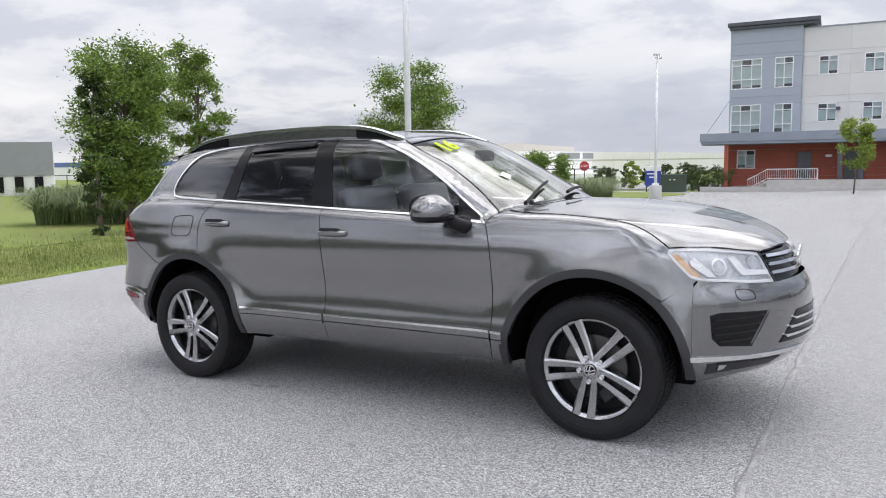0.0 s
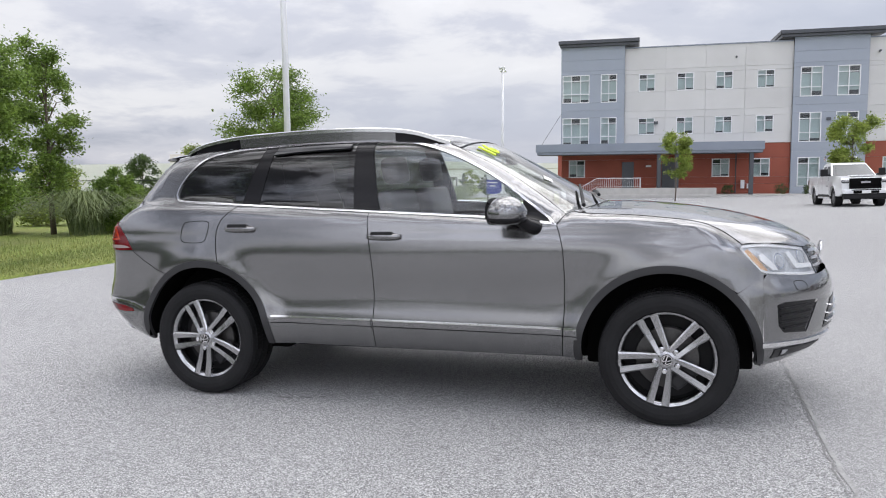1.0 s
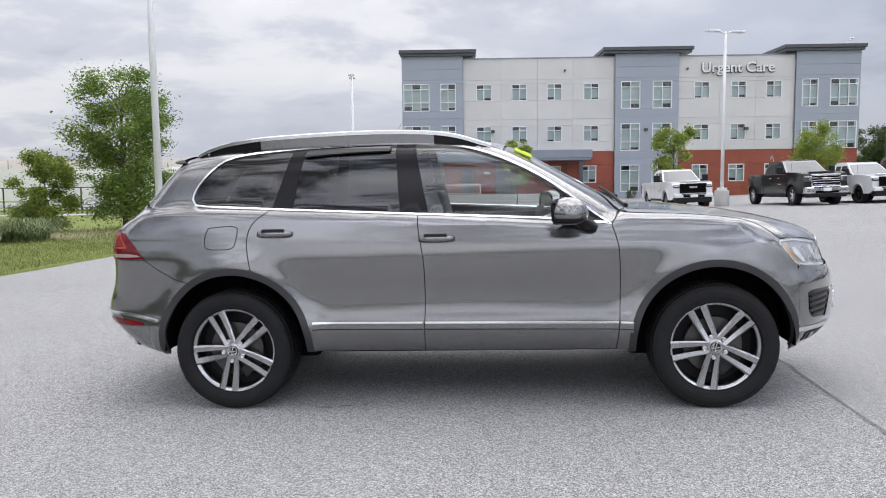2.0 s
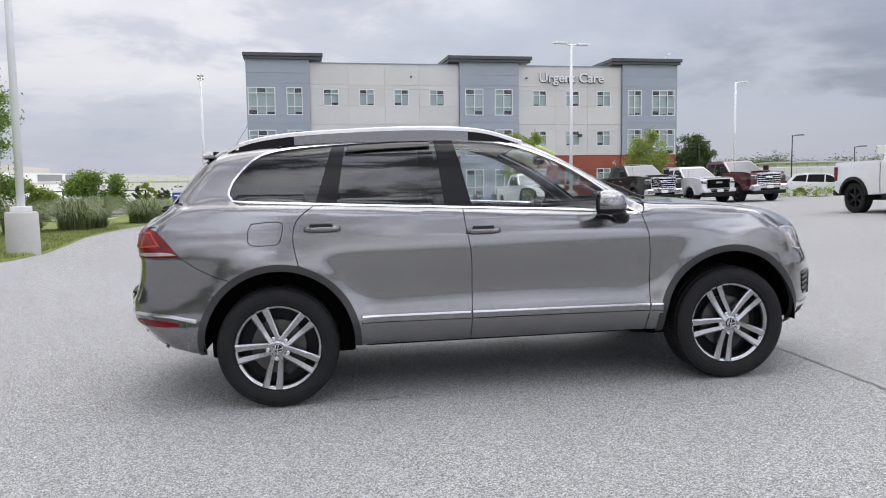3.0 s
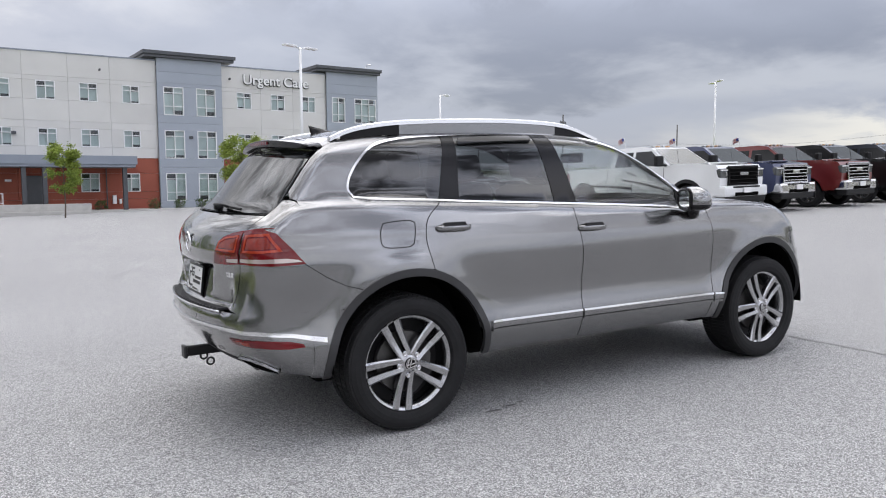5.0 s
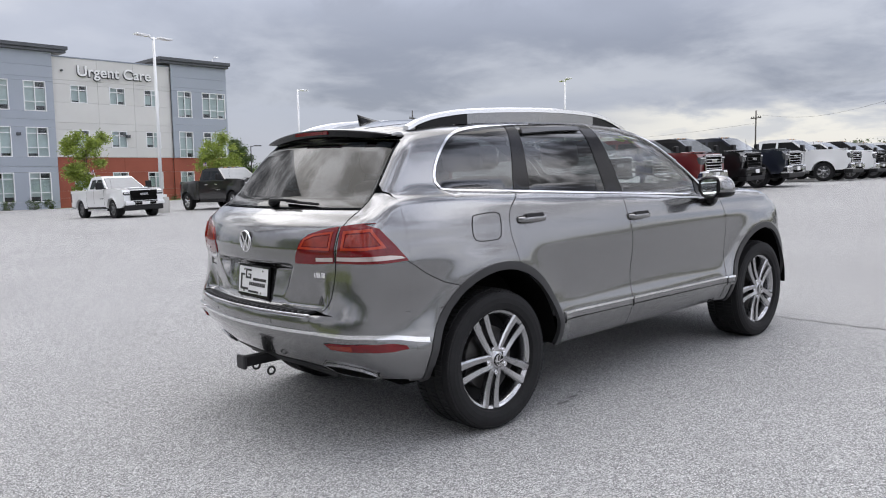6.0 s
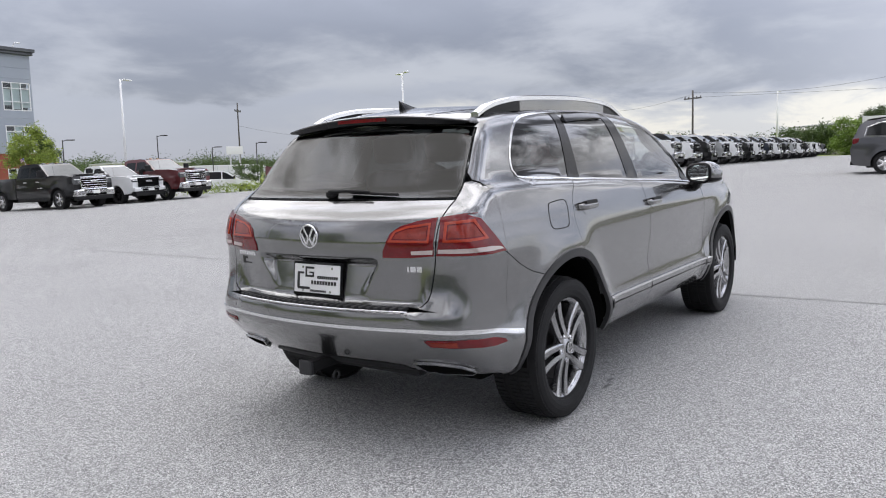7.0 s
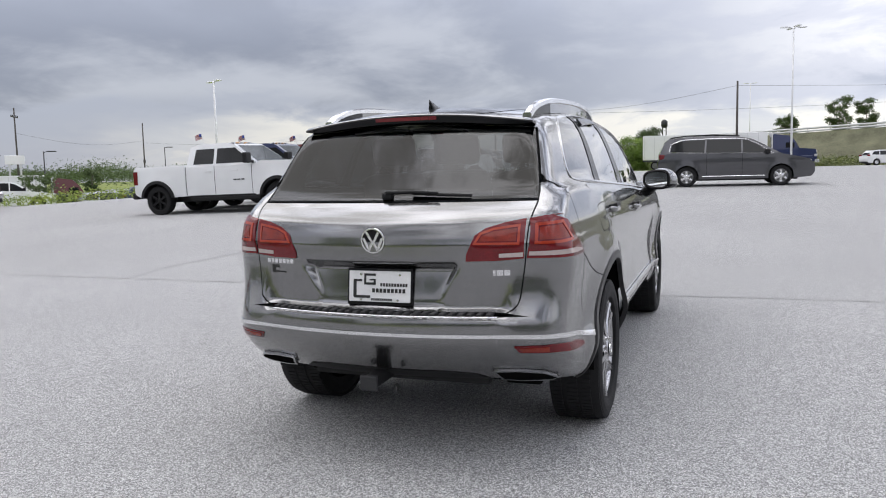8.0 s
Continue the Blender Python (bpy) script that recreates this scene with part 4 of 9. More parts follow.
def suv_wheel(parent, x, side, turn):
    """Tyre and five-double-spoke alloy wheel; side -1 is the flank that faces -y."""
    hub = new("wheel")
    hub.parent = parent
    hub.matrix_basis = pose(x, side * 0.775, 0.368) @ Matrix.Rotation(radians(turn), 4, "Y")
    part("tyre", tyre_mesh(bmesh.new(), 0.368, 0.255, 0.258, side), rubber, hub, "black all-terrain tyre")
    tagged(part("tread", tread_mesh(bmesh.new(), 0.368, 0.255, side), rubber, hub), kind="stuff")
    yo = side * 0.112
    bm = lathe(bmesh.new(), [(0.262, yo), (0.266, yo - side * 0.004), (0.262, yo - side * 0.012), (0.250, yo - side * 0.012), (0.238, yo - side * 0.03), (0.232, yo - side * 0.10), (0.236, yo - side * 0.2)][::-1], 64)
    part("rim", bm, silver, hub, "polished alloy rim", True)
    bm = bmesh.new()
    for k in range(5):
        for d in (-1, 1):
            spoke(bm, 90 + 72 * k, 0.040, 0.252, 0.031, 0.049, yo + side * 0.002, yo - side * 0.004, side, shift=d * 0.0245, lean=d * 0.0165)
    lathe(bm, [(0.0, yo + side * 0.004), (0.034, yo + side * 0.004), (0.046, yo - side * 0.002), (0.062, yo - side * 0.018), (0.072, yo - side * 0.024), (0.070, yo - side * 0.05)], 40)
    bmesh.ops.recalc_face_normals(bm, faces=bm.faces[:])
    part("spokes", bm, silver, hub, "polished twin spokes")
    bm = lathe(bmesh.new(), [(0.0, yo + side * 0.009), (0.028, yo + side * 0.009), (0.033, yo + side * 0.003)], 32)
    cap = part("centre_cap", bm, gloss_black, hub, "black centre cap")
    part("badge", ring_bars(bmesh.new(), 0.030, 0.0026, side, yo + side * 0.010), chrome, cap, "round silver badge")
    for k in range(5):
        a = radians(90 + 72 * k)
        m = Matrix.Translation((0.064 * math.cos(a), 0, 0.064 * math.sin(a)))
        # no pit is sunk: a raised black disc paints the shade round each bolt
        part("bolt_pit", lathe(bmesh.new(), [(0.0, yo - side * 0.008), (0.0165, yo - side * 0.008), (0.018, yo - side * 0.05)], 14, m=m), gloss_black, hub, "black disc standing for a shaded bolt recess")
        part("wheel_bolt", lathe(bmesh.new(), [(0.0, yo + side * 0.006), (0.007, yo + side * 0.006), (0.008, yo - side * 0.004), (0.013, yo - side * 0.002), (0.0145, yo - side * 0.012)], 12, m=m), chrome, hub, "chrome wheel bolt")
    bm = lathe(bmesh.new(), [(0.05, yo - side * 0.07), (0.165, yo - side * 0.07), (0.168, yo - side * 0.075), (0.168, yo - side * 0.10)], 48)
    part("brake_disc", bm, steel_dark, hub, "worn brake disc")
    bm = boxes(((0.09, yo - side * 0.055, -0.09), (0.175, yo - side * 0.12, 0.09)), bevel=0.02)
    part("brake_caliper", bm, trim_grey, hub, "grey brake caliper")
    bm = lathe(bmesh.new(), [(0.0, yo - side * 0.13), (0.236, yo - side * 0.13)], 40)
    part("backing_plate", bm, black_plastic, hub, "dark backing plate")
    return hub


for x, side, turn in ((WB, -1, 47), (-WB, -1, 47), (WB, 1, 20), (-WB, 1, 33)):
    suv_wheel(suv, x, side, turn)

# ---- SUV: lamps, badges, fittings ----
B = lambda view, pts: [tuple(p) for p in flat(view, press(view, pts))]


def via(view, *chains):
    """An outline in one view from points given in others: ("side", [...]), ("top", [...])."""
    out = []
    for v, pts in chains:
        out += [tuple(p) for p in flat(view, press(v, pts))]
    return out


# headlamps
lamp_out = lamp_top + [(1.266, 0.866), (1.308, 0.790), (1.136, 0.799), (0.839, 0.829), (0.788, 0.847), (0.734, 0.905), (0.695, 0.962)]
for o, mir in zip((suv, suv), (False, True)):
    s = Skin()
    s.add("front_corner", lamp_out, (), off=-0.020, gap=-0.004, skirt=-0.016, h=0.05)
    lamp = child("headlamp", s.data("headlamp", lamp_inner, mir), suv, "clear headlamp with amber corner")
    s = Skin()
    s.add("front_corner", lamp_out, (), off=0.0, gap=0.001, skirt=0.01, h=0.04)
    child("lamp_cover", s.data("lamp_cover", lamp_glass, mir), lamp, "clear plastic cover")
    s = Skin()
    s.add("front_corner", lamp_out, [offset_poly(dense(lamp_out, 0.02), 0.011)], off=-0.010, gap=-0.002, skirt=0.02, h=0.04)
    child("lamp_bezel", s.data("lamp_bezel", white_plate, mir), lamp, "bright lamp surround")
    s = Skin()
    s.add("front_corner", [(0.712, 0.955), (0.748, 0.965), (0.857, 0.842), (0.80, 0.852), (0.745, 0.908)], (), off=-0.018, gap=0, h=0.05)
    child("turn_signal", s.data("turn_signal", amber, mir), lamp, "amber side marker")
    for cu_, cz_ in ((0.965, 0.888), (1.185, 0.893)):
        s = Skin()
        s.add("front_corner", arc(cu_, cz_, 0.044, 0, 352, 22), (), off=-0.016, gap=0, h=0.02)
        pj = child("projector", s.data("projector", chrome, mir), lamp, "chrome projector ring")
        s = Skin()
        s.add("front_corner", arc(cu_, cz_, 0.033, 0, 352, 18), (), off=-0.013, gap=0, h=0.02)
        child("bulb_lens", s.data("bulb_lens", lamp_inner, mir), pj, "grey lens")
    s = Skin()
    s.add("front_corner", [(0.80, 0.925), (0.83, 0.934), (0.905, 0.868), (0.93, 0.838), (0.885, 0.842), (0.80, 0.902)], (), off=-0.006, gap=0, h=0.03)
    s.add("front_corner", [(1.02, 0.925), (1.06, 0.930), (1.115, 0.862), (1.27, 0.848), (1.275, 0.826), (1.09, 0.836), (1.06, 0.868)], (), off=-0.006, gap=0, h=0.03)
    child("daytime_light", s.data("daytime_light", white_plate, mir), lamp, "white light strip")

# grille between the lamps, and the lower one
gr = via("front", ("top", [(x, y) for x, y in hood_front])) + [(0.405, 0.866), (0.383, 0.788), (0, 0.799), (-0.383, 0.788), (-0.405, 0.866)]
s = Skin()
s.add("front", gr, (), off=-0.03, gap=-0.008, skirt=-0.028, h=0.06)
grille = child("grille", s.data("grille", gloss_black), suv, "black grille with chrome bars")
for z in (0.822, 0.864, 0.906):
    s = Skin()
    w = 0.385
    s.add("front", [(y, z) for y in np.linspace(-w, w, 16)] + [(y, z + 0.016) for y in np.linspace(w, -w, 16)], (), off=-0.004, gap=0, skirt=0.02, h=0.05)
    child("grille_bar", s.data("grille_bar", chrome), grille, "chrome bar")
part("badge", ring_bars(bmesh.new(), 0.065, 0.006, -1, 0, pose(2.298, 0, 0.872, 8, 0, 90)), chrome, grille, "round silver badge")
lg = [(-0.42, 0.482), (-0.275, 0.632), (0.275, 0.632), (0.42, 0.482)]
s = Skin()
s.add("front", lg, (), off=0.004, gap=0, h=0.06)
low_grille = child("lower_grille", s.data("lower_grille", gloss_black), front_bumper, "black lower grille")
for z in (0.508, 0.547, 0.588):
    s = Skin()
    w = 0.41 - (z - 0.482) * 0.92
    s.add("front", [(y, z) for y in np.linspace(-w, w, 14)] + [(y, z + 0.012) for y in np.linspace(w, -w, 14)], (), off=0.014, gap=0, h=0.05)
    child("grille_bar", s.data("grille_bar", chrome), low_grille, "chrome bar")
fog = [(0.866, 0.662), (0.921, 0.673), (1.209, 0.658), (1.086, 0.495), (0.916, 0.512), (0.875, 0.55)]
wing = [(1.219, 0.658), (1.343, 0.642), (1.276, 0.470), (1.096, 0.492)]
for mir in (False, True):
    s = Skin()
    s.add("front_corner", fog, (), off=0.003, gap=0, h=0.05)
    vent = child("air_inlet", s.data("air_inlet", gloss_black, mir), front_bumper, "black slatted air inlet")
    f = np.array(fog)
    for z in (0.53, 0.565, 0.60, 0.635):
        lo_u = f[:, 0].min() + 0.014 + max(0, 0.56 - z) * 0.9
        hi_u = f[:, 0].max() - 0.012 - (0.658 - z) * 0.745
        s = Skin()
        s.add("front_corner", [(u, z) for u in np.linspace(lo_u, hi_u, 6)] + [(u, z + 0.010) for u in np.linspace(hi_u, lo_u, 6)], (), off=0.011, gap=0, h=0.06)
        child("slat", s.data("slat", black_plastic, mir), vent)
    s = Skin()
    s.add("front_corner", wing, (), off=0.010, gap=0.001, h=0.05, skirt=0.012)
    child("inlet_wing", s.data("inlet_wing", paint, mir), front_bumper, "painted inlet fin")
    s = Skin()
    s.add("side", [(1.922, 0.445), (1.95, 0.443), (1.95, 0.468), (1.922, 0.470)], (), off=0.008, gap=0, h=0.05)
    s.add("front_corner", via("front_corner", ("side", [(1.95, 0.443), (2.02, 0.440)]), ("front", [(-0.60, 0.430), (-0.45, 0.425), (-0.20, 0.42), (-0.20, 0.440), (-0.45, 0.446), (-0.60, 0.452)]), ("side", [(2.02, 0.464), (1.95, 0.468)])), (), off=0.008, gap=0, h=0.05)
    child("chrome_strip", s.data("chrome_strip", chrome, mir), front_bumper, "chrome lower strip")
    s = Skin()
    s.add("front_corner", via("front_corner", ("side", [(1.99, 0.425), (1.97, 0.37)]), ("front", [(-0.62, 0.375), (-0.40, 0.372), (-0.36, 0.405), (-0.60, 0.415)])), (), off=0.004, gap=0, h=0.05)
    child("chin_skirt", s.data("chin_skirt", trim_grey, mir), front_bumper, "dark lower lip")
    s = Skin()
    s.add("front_corner", [(0.915, 0.424), (1.12, 0.418), (1.06, 0.388), (0.99, 0.374), (0.925, 0.376)], (), off=0.007, gap=0, h=0.04)
    fogr = child("fog_recess", s.data("fog_recess", trim_grey, mir), front_bumper, "dark fog lamp recess")
    s = Skin()
    s.add("front_corner", [(0.922, 0.418), (0.965, 0.415), (0.955, 0.398), (0.925, 0.392)], (), off=0.011, gap=0, h=0.04)
    child("fog_lamp", s.data("fog_lamp", lamp_inner, mir), fogr, "small clear fog lamp")
    s = Skin()
    wc = spline([(1.022, 0.771), (1.115, 0.765), (1.137, 0.723), (1.039, 0.724)], 0.012, True)
    s.add("front_corner", wc, [offset_poly(wc, 0.0035)], off=0.0008, gap=0, skirt=0, h=0.03)
    child("washer_cover", s.data("washer_cover", black_plastic, mir), front_bumper, "seam of the washer cover")

# rear lamps: two lens pieces split at the tailgate seam
lo_in = [(-0.415, 0.935), (-0.418, 0.965), (-0.455, 1.045), (-0.50, 1.075), (-0.58, 1.098), (-0.664, 1.112), (-0.656, 0.945), (-0.55, 0.936)]
z_top = [(-0.675, 1.112), (-0.74, 1.122), (-0.80, 1.125)]
lamp_side = [(-2.19, 1.125), (-2.13, 1.10), (-2.06, 1.02), (-2.0, 0.945), (-2.1, 0.941)]
lens = via("rear_corner", ("rear", z_top), ("side", lamp_side), ("rear", [(-0.78, 0.944), (-0.668, 0.946)]))
for mir in (False, True):
    s = Skin()
    s.add("rear_corner", lens, (), off=0.005, gap=0.0, h=0.03, skirt=0.012)
    lampo = child("tail_lamp", s.data("tail_lamp", red_lens, mir), suv, "red wraparound tail lamp with white band")
    band_ = via("rear_corner", ("rear", [(-0.678, 0.975), (-0.80, 0.976)]), ("side", [(-2.10, 0.976), (-2.04, 0.968), (-2.018, 0.957), (-2.1, 0.955)]), ("rear", [(-0.80, 0.956), (-0.676, 0.958)]))
    s = Skin()
    s.add("rear_corner", band_, (), off=0.008, gap=0, h=0.03, skirt=0.004)
    child("reverse_light", s.data("reverse_light", white_lens, mir), lampo, "clear reverse light band")
    cu = via("rear_corner", ("rear", [(-0.70, 1.092), (-0.80, 1.10)]), ("side", [(-2.16, 1.09), (-2.11, 1.01)]), ("rear", [(-0.80, 1.005), (-0.70, 1.005)]))
    s = Skin()
    s.add("rear_corner", cu, [offset_poly(dense(cu, 0.02), 0.012)], off=0.008, gap=0, h=0.03, skirt=0.004)
    child("light_guide", s.data("light_guide", red_bright, mir), lampo, "bright red light guide")
    s = Skin()
    s.add("rear_corner", offset_poly(dense(cu, 0.02), 0.018), (), off=0.0075, gap=0, h=0.03, skirt=0.003)
    child("lamp_core", s.data("lamp_core", red_orange, mir), lampo, "orange-red reflector")
    s = Skin()
    s.add("rear", lo_in, (), off=0.005, gap=0.0, h=0.03, skirt=0.012)
    lampi = child("tail_lamp_inner", s.data("tail_lamp_inner", red_lens, mir), hatch, "red tail lamp with white band")
    s = Skin()
    s.add("rear", [(-0.555, 0.951), (-0.652, 0.953), (-0.654, 0.972), (-0.555, 0.967)], (), off=0.008, gap=0, h=0.03, skirt=0.004)
    child("reverse_light", s.data("reverse_light", white_lens, mir), lampi, "clear reverse light band")
    s = Skin()
    cu = [(-0.445, 1.005), (-0.475, 1.055), (-0.53, 1.075), (-0.642, 1.090), (-0.640, 1.003)]
    s.add("rear", cu, [offset_poly(dense(cu, 0.02), 0.010)], off=0.008, gap=0, h=0.03, skirt=0.004)
    child("light_guide", s.data("light_guide", red_bright, mir), lampi, "bright red light guide")
    s = Skin()
    s.add("rear", offset_poly(dense(cu, 0.02), 0.015), (), off=0.0075, gap=0, h=0.03, skirt=0.003)
    child("lamp_core", s.data("lamp_core", red_orange, mir), lampi, "orange-red reflector")
    # rear bumper strip, reflector and sensors
    s = Skin()
    s.add("side", [(-1.915, 0.545), (-1.985, 0.557), (-1.985, 0.580), (-1.915, 0.570)], (), off=0.006, gap=0, h=0.05)
    s.add("rear_corner", via("rear_corner", ("side", [(-1.985, 0.557), (-2.08, 0.579)]), ("rear", [(-0.80, 0.602), (-0.70, 0.608), (-0.54, 0.612), (-0.54, 0.627), (-0.70, 0.625), (-0.80, 0.621)]), ("side", [(-2.08, 0.599), (-1.985, 0.580)])), (), off=0.006, gap=0, h=0.05)
    child("chrome_strip", s.data("chrome_strip", chrome, mir), rear_bumper, "chrome bumper strip")
    s = Skin()
    s.add("rear_corner", via("rear_corner", ("rear", [(-0.62, 0.572), (-0.80, 0.577)]), ("side", [(-2.10, 0.563), (-2.03, 0.545), (-2.02, 0.528), (-2.10, 0.524)]), ("rear", [(-0.80, 0.538), (-0.64, 0.542)])), (), off=0.005, gap=0, h=0.04)
    refl = child("reflector", s.data("reflector", red_lens, mir), rear_bumper, "red bumper reflector")
    s = Skin()
    s.add("rear_corner", via("rear_corner", ("rear", [(-0.64, 0.566), (-0.76, 0.569), (-0.76, 0.547), (-0.65, 0.549)])), (), off=0.0075, gap=0, h=0.04)
    child("reflector_core", s.data("reflector_core", red_orange, mir), refl, "dark red centre")
    for y in (-0.60, -0.28):
        s = Skin()
        s.add("rear", arc(y, 0.650, 0.010, 0, 340, 12), (), off=0.0012, gap=0, h=0.02, skirt=0.003)
        child("parking_sensor", s.data("parking_sensor", paint, mir), rear_bumper, "parking sensor")
    # exhaust outlet framed in the bumper
    outlet = via("rear_corner", ("rear", [(-0.50, 0.445), (-0.53, 0.395), (-0.60, 0.384), (-0.735, 0.388), (-0.765, 0.406), (-0.72, 0.436), (-0.61, 0.449)]))
    s = Skin()
    s.add("rear_corner", outlet, [offset_poly(dense(outlet, 0.02), 0.0038)], off=0.014, gap=-0.002, h=0.03, skirt=0.012)
    pipe = child("exhaust_tip", s.data("exhaust_tip", silver, mir), suv, "chrome exhaust tip")
    # no hollow pipe: a flat black patch paints the shade inside it
    s = Skin()
    s.add("rear_corner", outlet, (), off=0.013, gap=0.005, h=0.03, skirt=0)
    child("exhaust_bore", s.data("exhaust_bore", shade_black, mir), pipe, "black patch standing for the shaded bore")

s = Skin()
s.add("rear", [(y, 0.612) for y in np.linspace(-0.54, 0.54, 20)] + [(y, 0.627) for y in np.linspace(0.54, -0.54, 20)], (), off=0.006, gap=0, h=0.05)
child("chrome_strip", s.data("chrome_strip", chrome), rear_bumper, "chrome bumper strip")
s = Skin()
s.add("rear", [(-0.47, 0.385), (-0.42, 0.412), (-0.30, 0.424), (0.30, 0.424), (0.42, 0.412), (0.47, 0.385)], (), off=0.004, gap=0, h=0.06)
child("diffuser", s.data("diffuser", black_plastic), rear_bumper, "black lower diffuser")
# loading edge with ribs
bm = bmesh.new()
for y in np.arange(-0.52, 0.521, 0.04):
    x = -2.425 + 0.23 * y * y
    box(bm, (x - 0.004, y - 0.012, 0.700), (x + 0.055, y + 0.012, 0.716), 0.003, 1)
part("loading_ribs", bm, trim_grey, rear_bumper, "ribbed loading edge")
bm = bmesh.new()
tube(bm, [(-2.437 + 0.23 * y * y, y, 0.702) for y in np.linspace(-0.56, 0.56, 24)], 0.0045, 8)
part("loading_edge", bm, chrome, rear_bumper, "chrome loading edge", True)
# tow hitch
bm = boxes(((-2.42, -0.006, 0.366), (-2.12, 0.054, 0.418)), bevel=0.008)
hitch = part("tow_hitch", bm, black_plastic, suv, "black tow hitch with cover")
bm = boxes(((-2.437, -0.018, 0.356), (-2.415, 0.066, 0.428)), bevel=0.010)
part("hitch_cover", bm, trim_grey, hitch, "grey square hitch cover")
for y in (-0.053, 0.107):
    part("chain_loop", lathe(bmesh.new(), [(0.020 + 0.006 * math.cos(a), 0.006 * math.sin(a)) for a in np.linspace(0, 2 * math.pi, 9)], 16, m=Matrix.Translation((-2.30, y, 0.335))), trim_grey, hitch, "steel chain loop", True)
bm = boxes(((-2.15, -0.45, 0.335), (-2.08, 0.45, 0.39)), bevel=0.015)
part("hitch_bar", bm, black_plastic, hitch, "black cross bar")

# tailgate badges, plate and wiper
xb = float(press("rear", [(0.0, 1.025)])[0][0])
part("badge", ring_bars(bmesh.new(), 0.058, 0.0056, 1, 0, pose(xb, 0, 1.025, -3, 0, 90) @ Matrix.Diagonal((1, 1, 1, 1))), chrome, hatch, "round silver badge")
disc = lathe(bmesh.new(), [(0.0, 0.0), (0.05, 0.0)], 32, m=pose(xb - 0.001, 0, 1.025, -3, 0, 90))
part("badge_disc", disc, gloss_black, hatch, "dark badge field")


def bars(view, cells, off=0.003):
    s = Skin()
    for y0, y1, z0, z1 in cells:
        s.add(view, [(y0, z0), (y1, z0), (y1, z1), (y0, z1)], (), off=off, gap=0, h=0.05, skirt=off)
    return s


name_cells = [(0.60 - 0.024 * k - 0.019, 0.60 - 0.024 * k, 0.908, 0.928) for k in range(7)]
for cell in name_cells + [(-0.60, -0.575, 0.872, 0.897), (-0.57, -0.543, 0.872, 0.897), (-0.538, -0.528, 0.872, 0.897)]:
    child("name_bar", bars("rear", [cell]).data("name_bar", chrome), hatch, "small chrome lettering bar")
child("dealer_sticker", bars("rear", [(0.555, 0.575, 0.86, 0.90), (0.53, 0.553, 0.885, 0.90), (0.49, 0.553, 0.862, 0.870)], 0.0015).data("dealer_sticker", ink), hatch, "small black sticker marks")
plate_m = pose(-2.345, -0.012, 0.815, 0, 7, 0)
bm = boxes(((-0.008, -0.158, -0.082), (0.004, 0.158, 0.082)), bevel=0.003)
plate = part("plate_frame", bm, gloss_black, hatch, "black plate frame", m=plate_m)
bm = boxes(((-0.0105, -0.15, -0.068), (0.0, 0.15, 0.070)), bevel=0.002)
part("plate", bm, white_plate, plate, "white plate with dark marks", m=plate_m)
plate_marks = [(0.018, 0.075, 0.048, 0.058), (0.065, 0.075, 0.008, 0.058), (0.018, 0.075, 0.008, 0.018), (0.018, 0.028, 0.008, 0.034), (0.018, 0.048, 0.027, 0.034), (0.085, 0.125, 0.022, 0.032), (0.113, 0.128, -0.046, 0.03), (0.045, 0.125, -0.052, -0.040), (-0.10, 0.01, 0.072, 0.078)]
plate_marks += [(-0.005 - 0.0135 * k - 0.0095, -0.005 - 0.0135 * k, 0.002, 0.016) for k in range(10)]
plate_marks += [(0.035 - 0.0185 * k - 0.013, 0.035 - 0.0185 * k, -0.026, -0.008) for k in range(9)]
plate_marks += [(0.04 - 0.0105 * k - 0.0075, 0.04 - 0.0105 * k, -0.062, -0.052) for k in range(10)]
for y0, y1, z0, z1 in plate_marks:
    part("plate_bar", boxes(((-0.0125, y0, z0), (-0.009, y1, z1))), ink, plate, "black bar of lettering", m=plate_m)
bm = bmesh.new()
for y, z in ((-0.10, 0.055), (0.09, 0.055), (-0.09, -0.058), (0.09, -0.058)):
    lathe(bm, [(0.0, -0.014), (0.006, -0.0135), (0.007, -0.010)], 10, axis="y", m=pose(0, y, z, 0, 0, -90))
part("plate_screws", bm, chrome, plate, "plate screws", m=plate_m)

wp = press("rear", [(0.0, 1.215), (-0.12, 1.218), (-0.25, 1.212), (-0.40, 1.206)])
bm = bmesh.new()
box(bm, (-2.225, -0.024, 1.196), (-2.17, 0.022, 1.228), 0.010)
tube(bm, [Vector(p) + Vector((-0.03, 0, 0.012)) for p in wp[:3]], 0.010, 8, 0.006)
wiper = part("rear_wiper", bm, black_plastic, hatch, "black rear wiper", True)
bm = tube(bmesh.new(), [Vector(p) + Vector((-0.012, 0, 0.004)) for p in wp[1:]], 0.007, 6)
part("wiper_blade", bm, rubber, wiper)

# roof spoiler with the high brake light
bm, rows = bmesh.new(), []
for y in np.linspace(-0.605, 0.605, 25):
    xe, ze = -1.950 + 0.22 * y * y, 1.590 - 0.13 * y * y
    xr = -1.875 + 0.18 * y * y
    zr = float(roof_z(xr) - 0.15 * y * y) + 0.004
    kt = 1 - 0.7 * abs(y / 0.605) ** 6
    rows.append([bm.verts.new(p) for p in ((xr, y, zr), ((xr + xe) / 2, y, (zr + ze) / 2 + 0.006), (xe, y, ze), (xe - 0.004, y, ze - 0.006), (xe + 0.008, y, ze - 0.036 * kt), (xe + 0.05, y, ze - 0.040 * kt), (xr + 0.02, y, zr - 0.07 * kt))])
for p, q in zip(rows, rows[1:]):
    for i in range(6):
        bm.faces.new((p[i], p[i + 1], q[i + 1], q[i]))
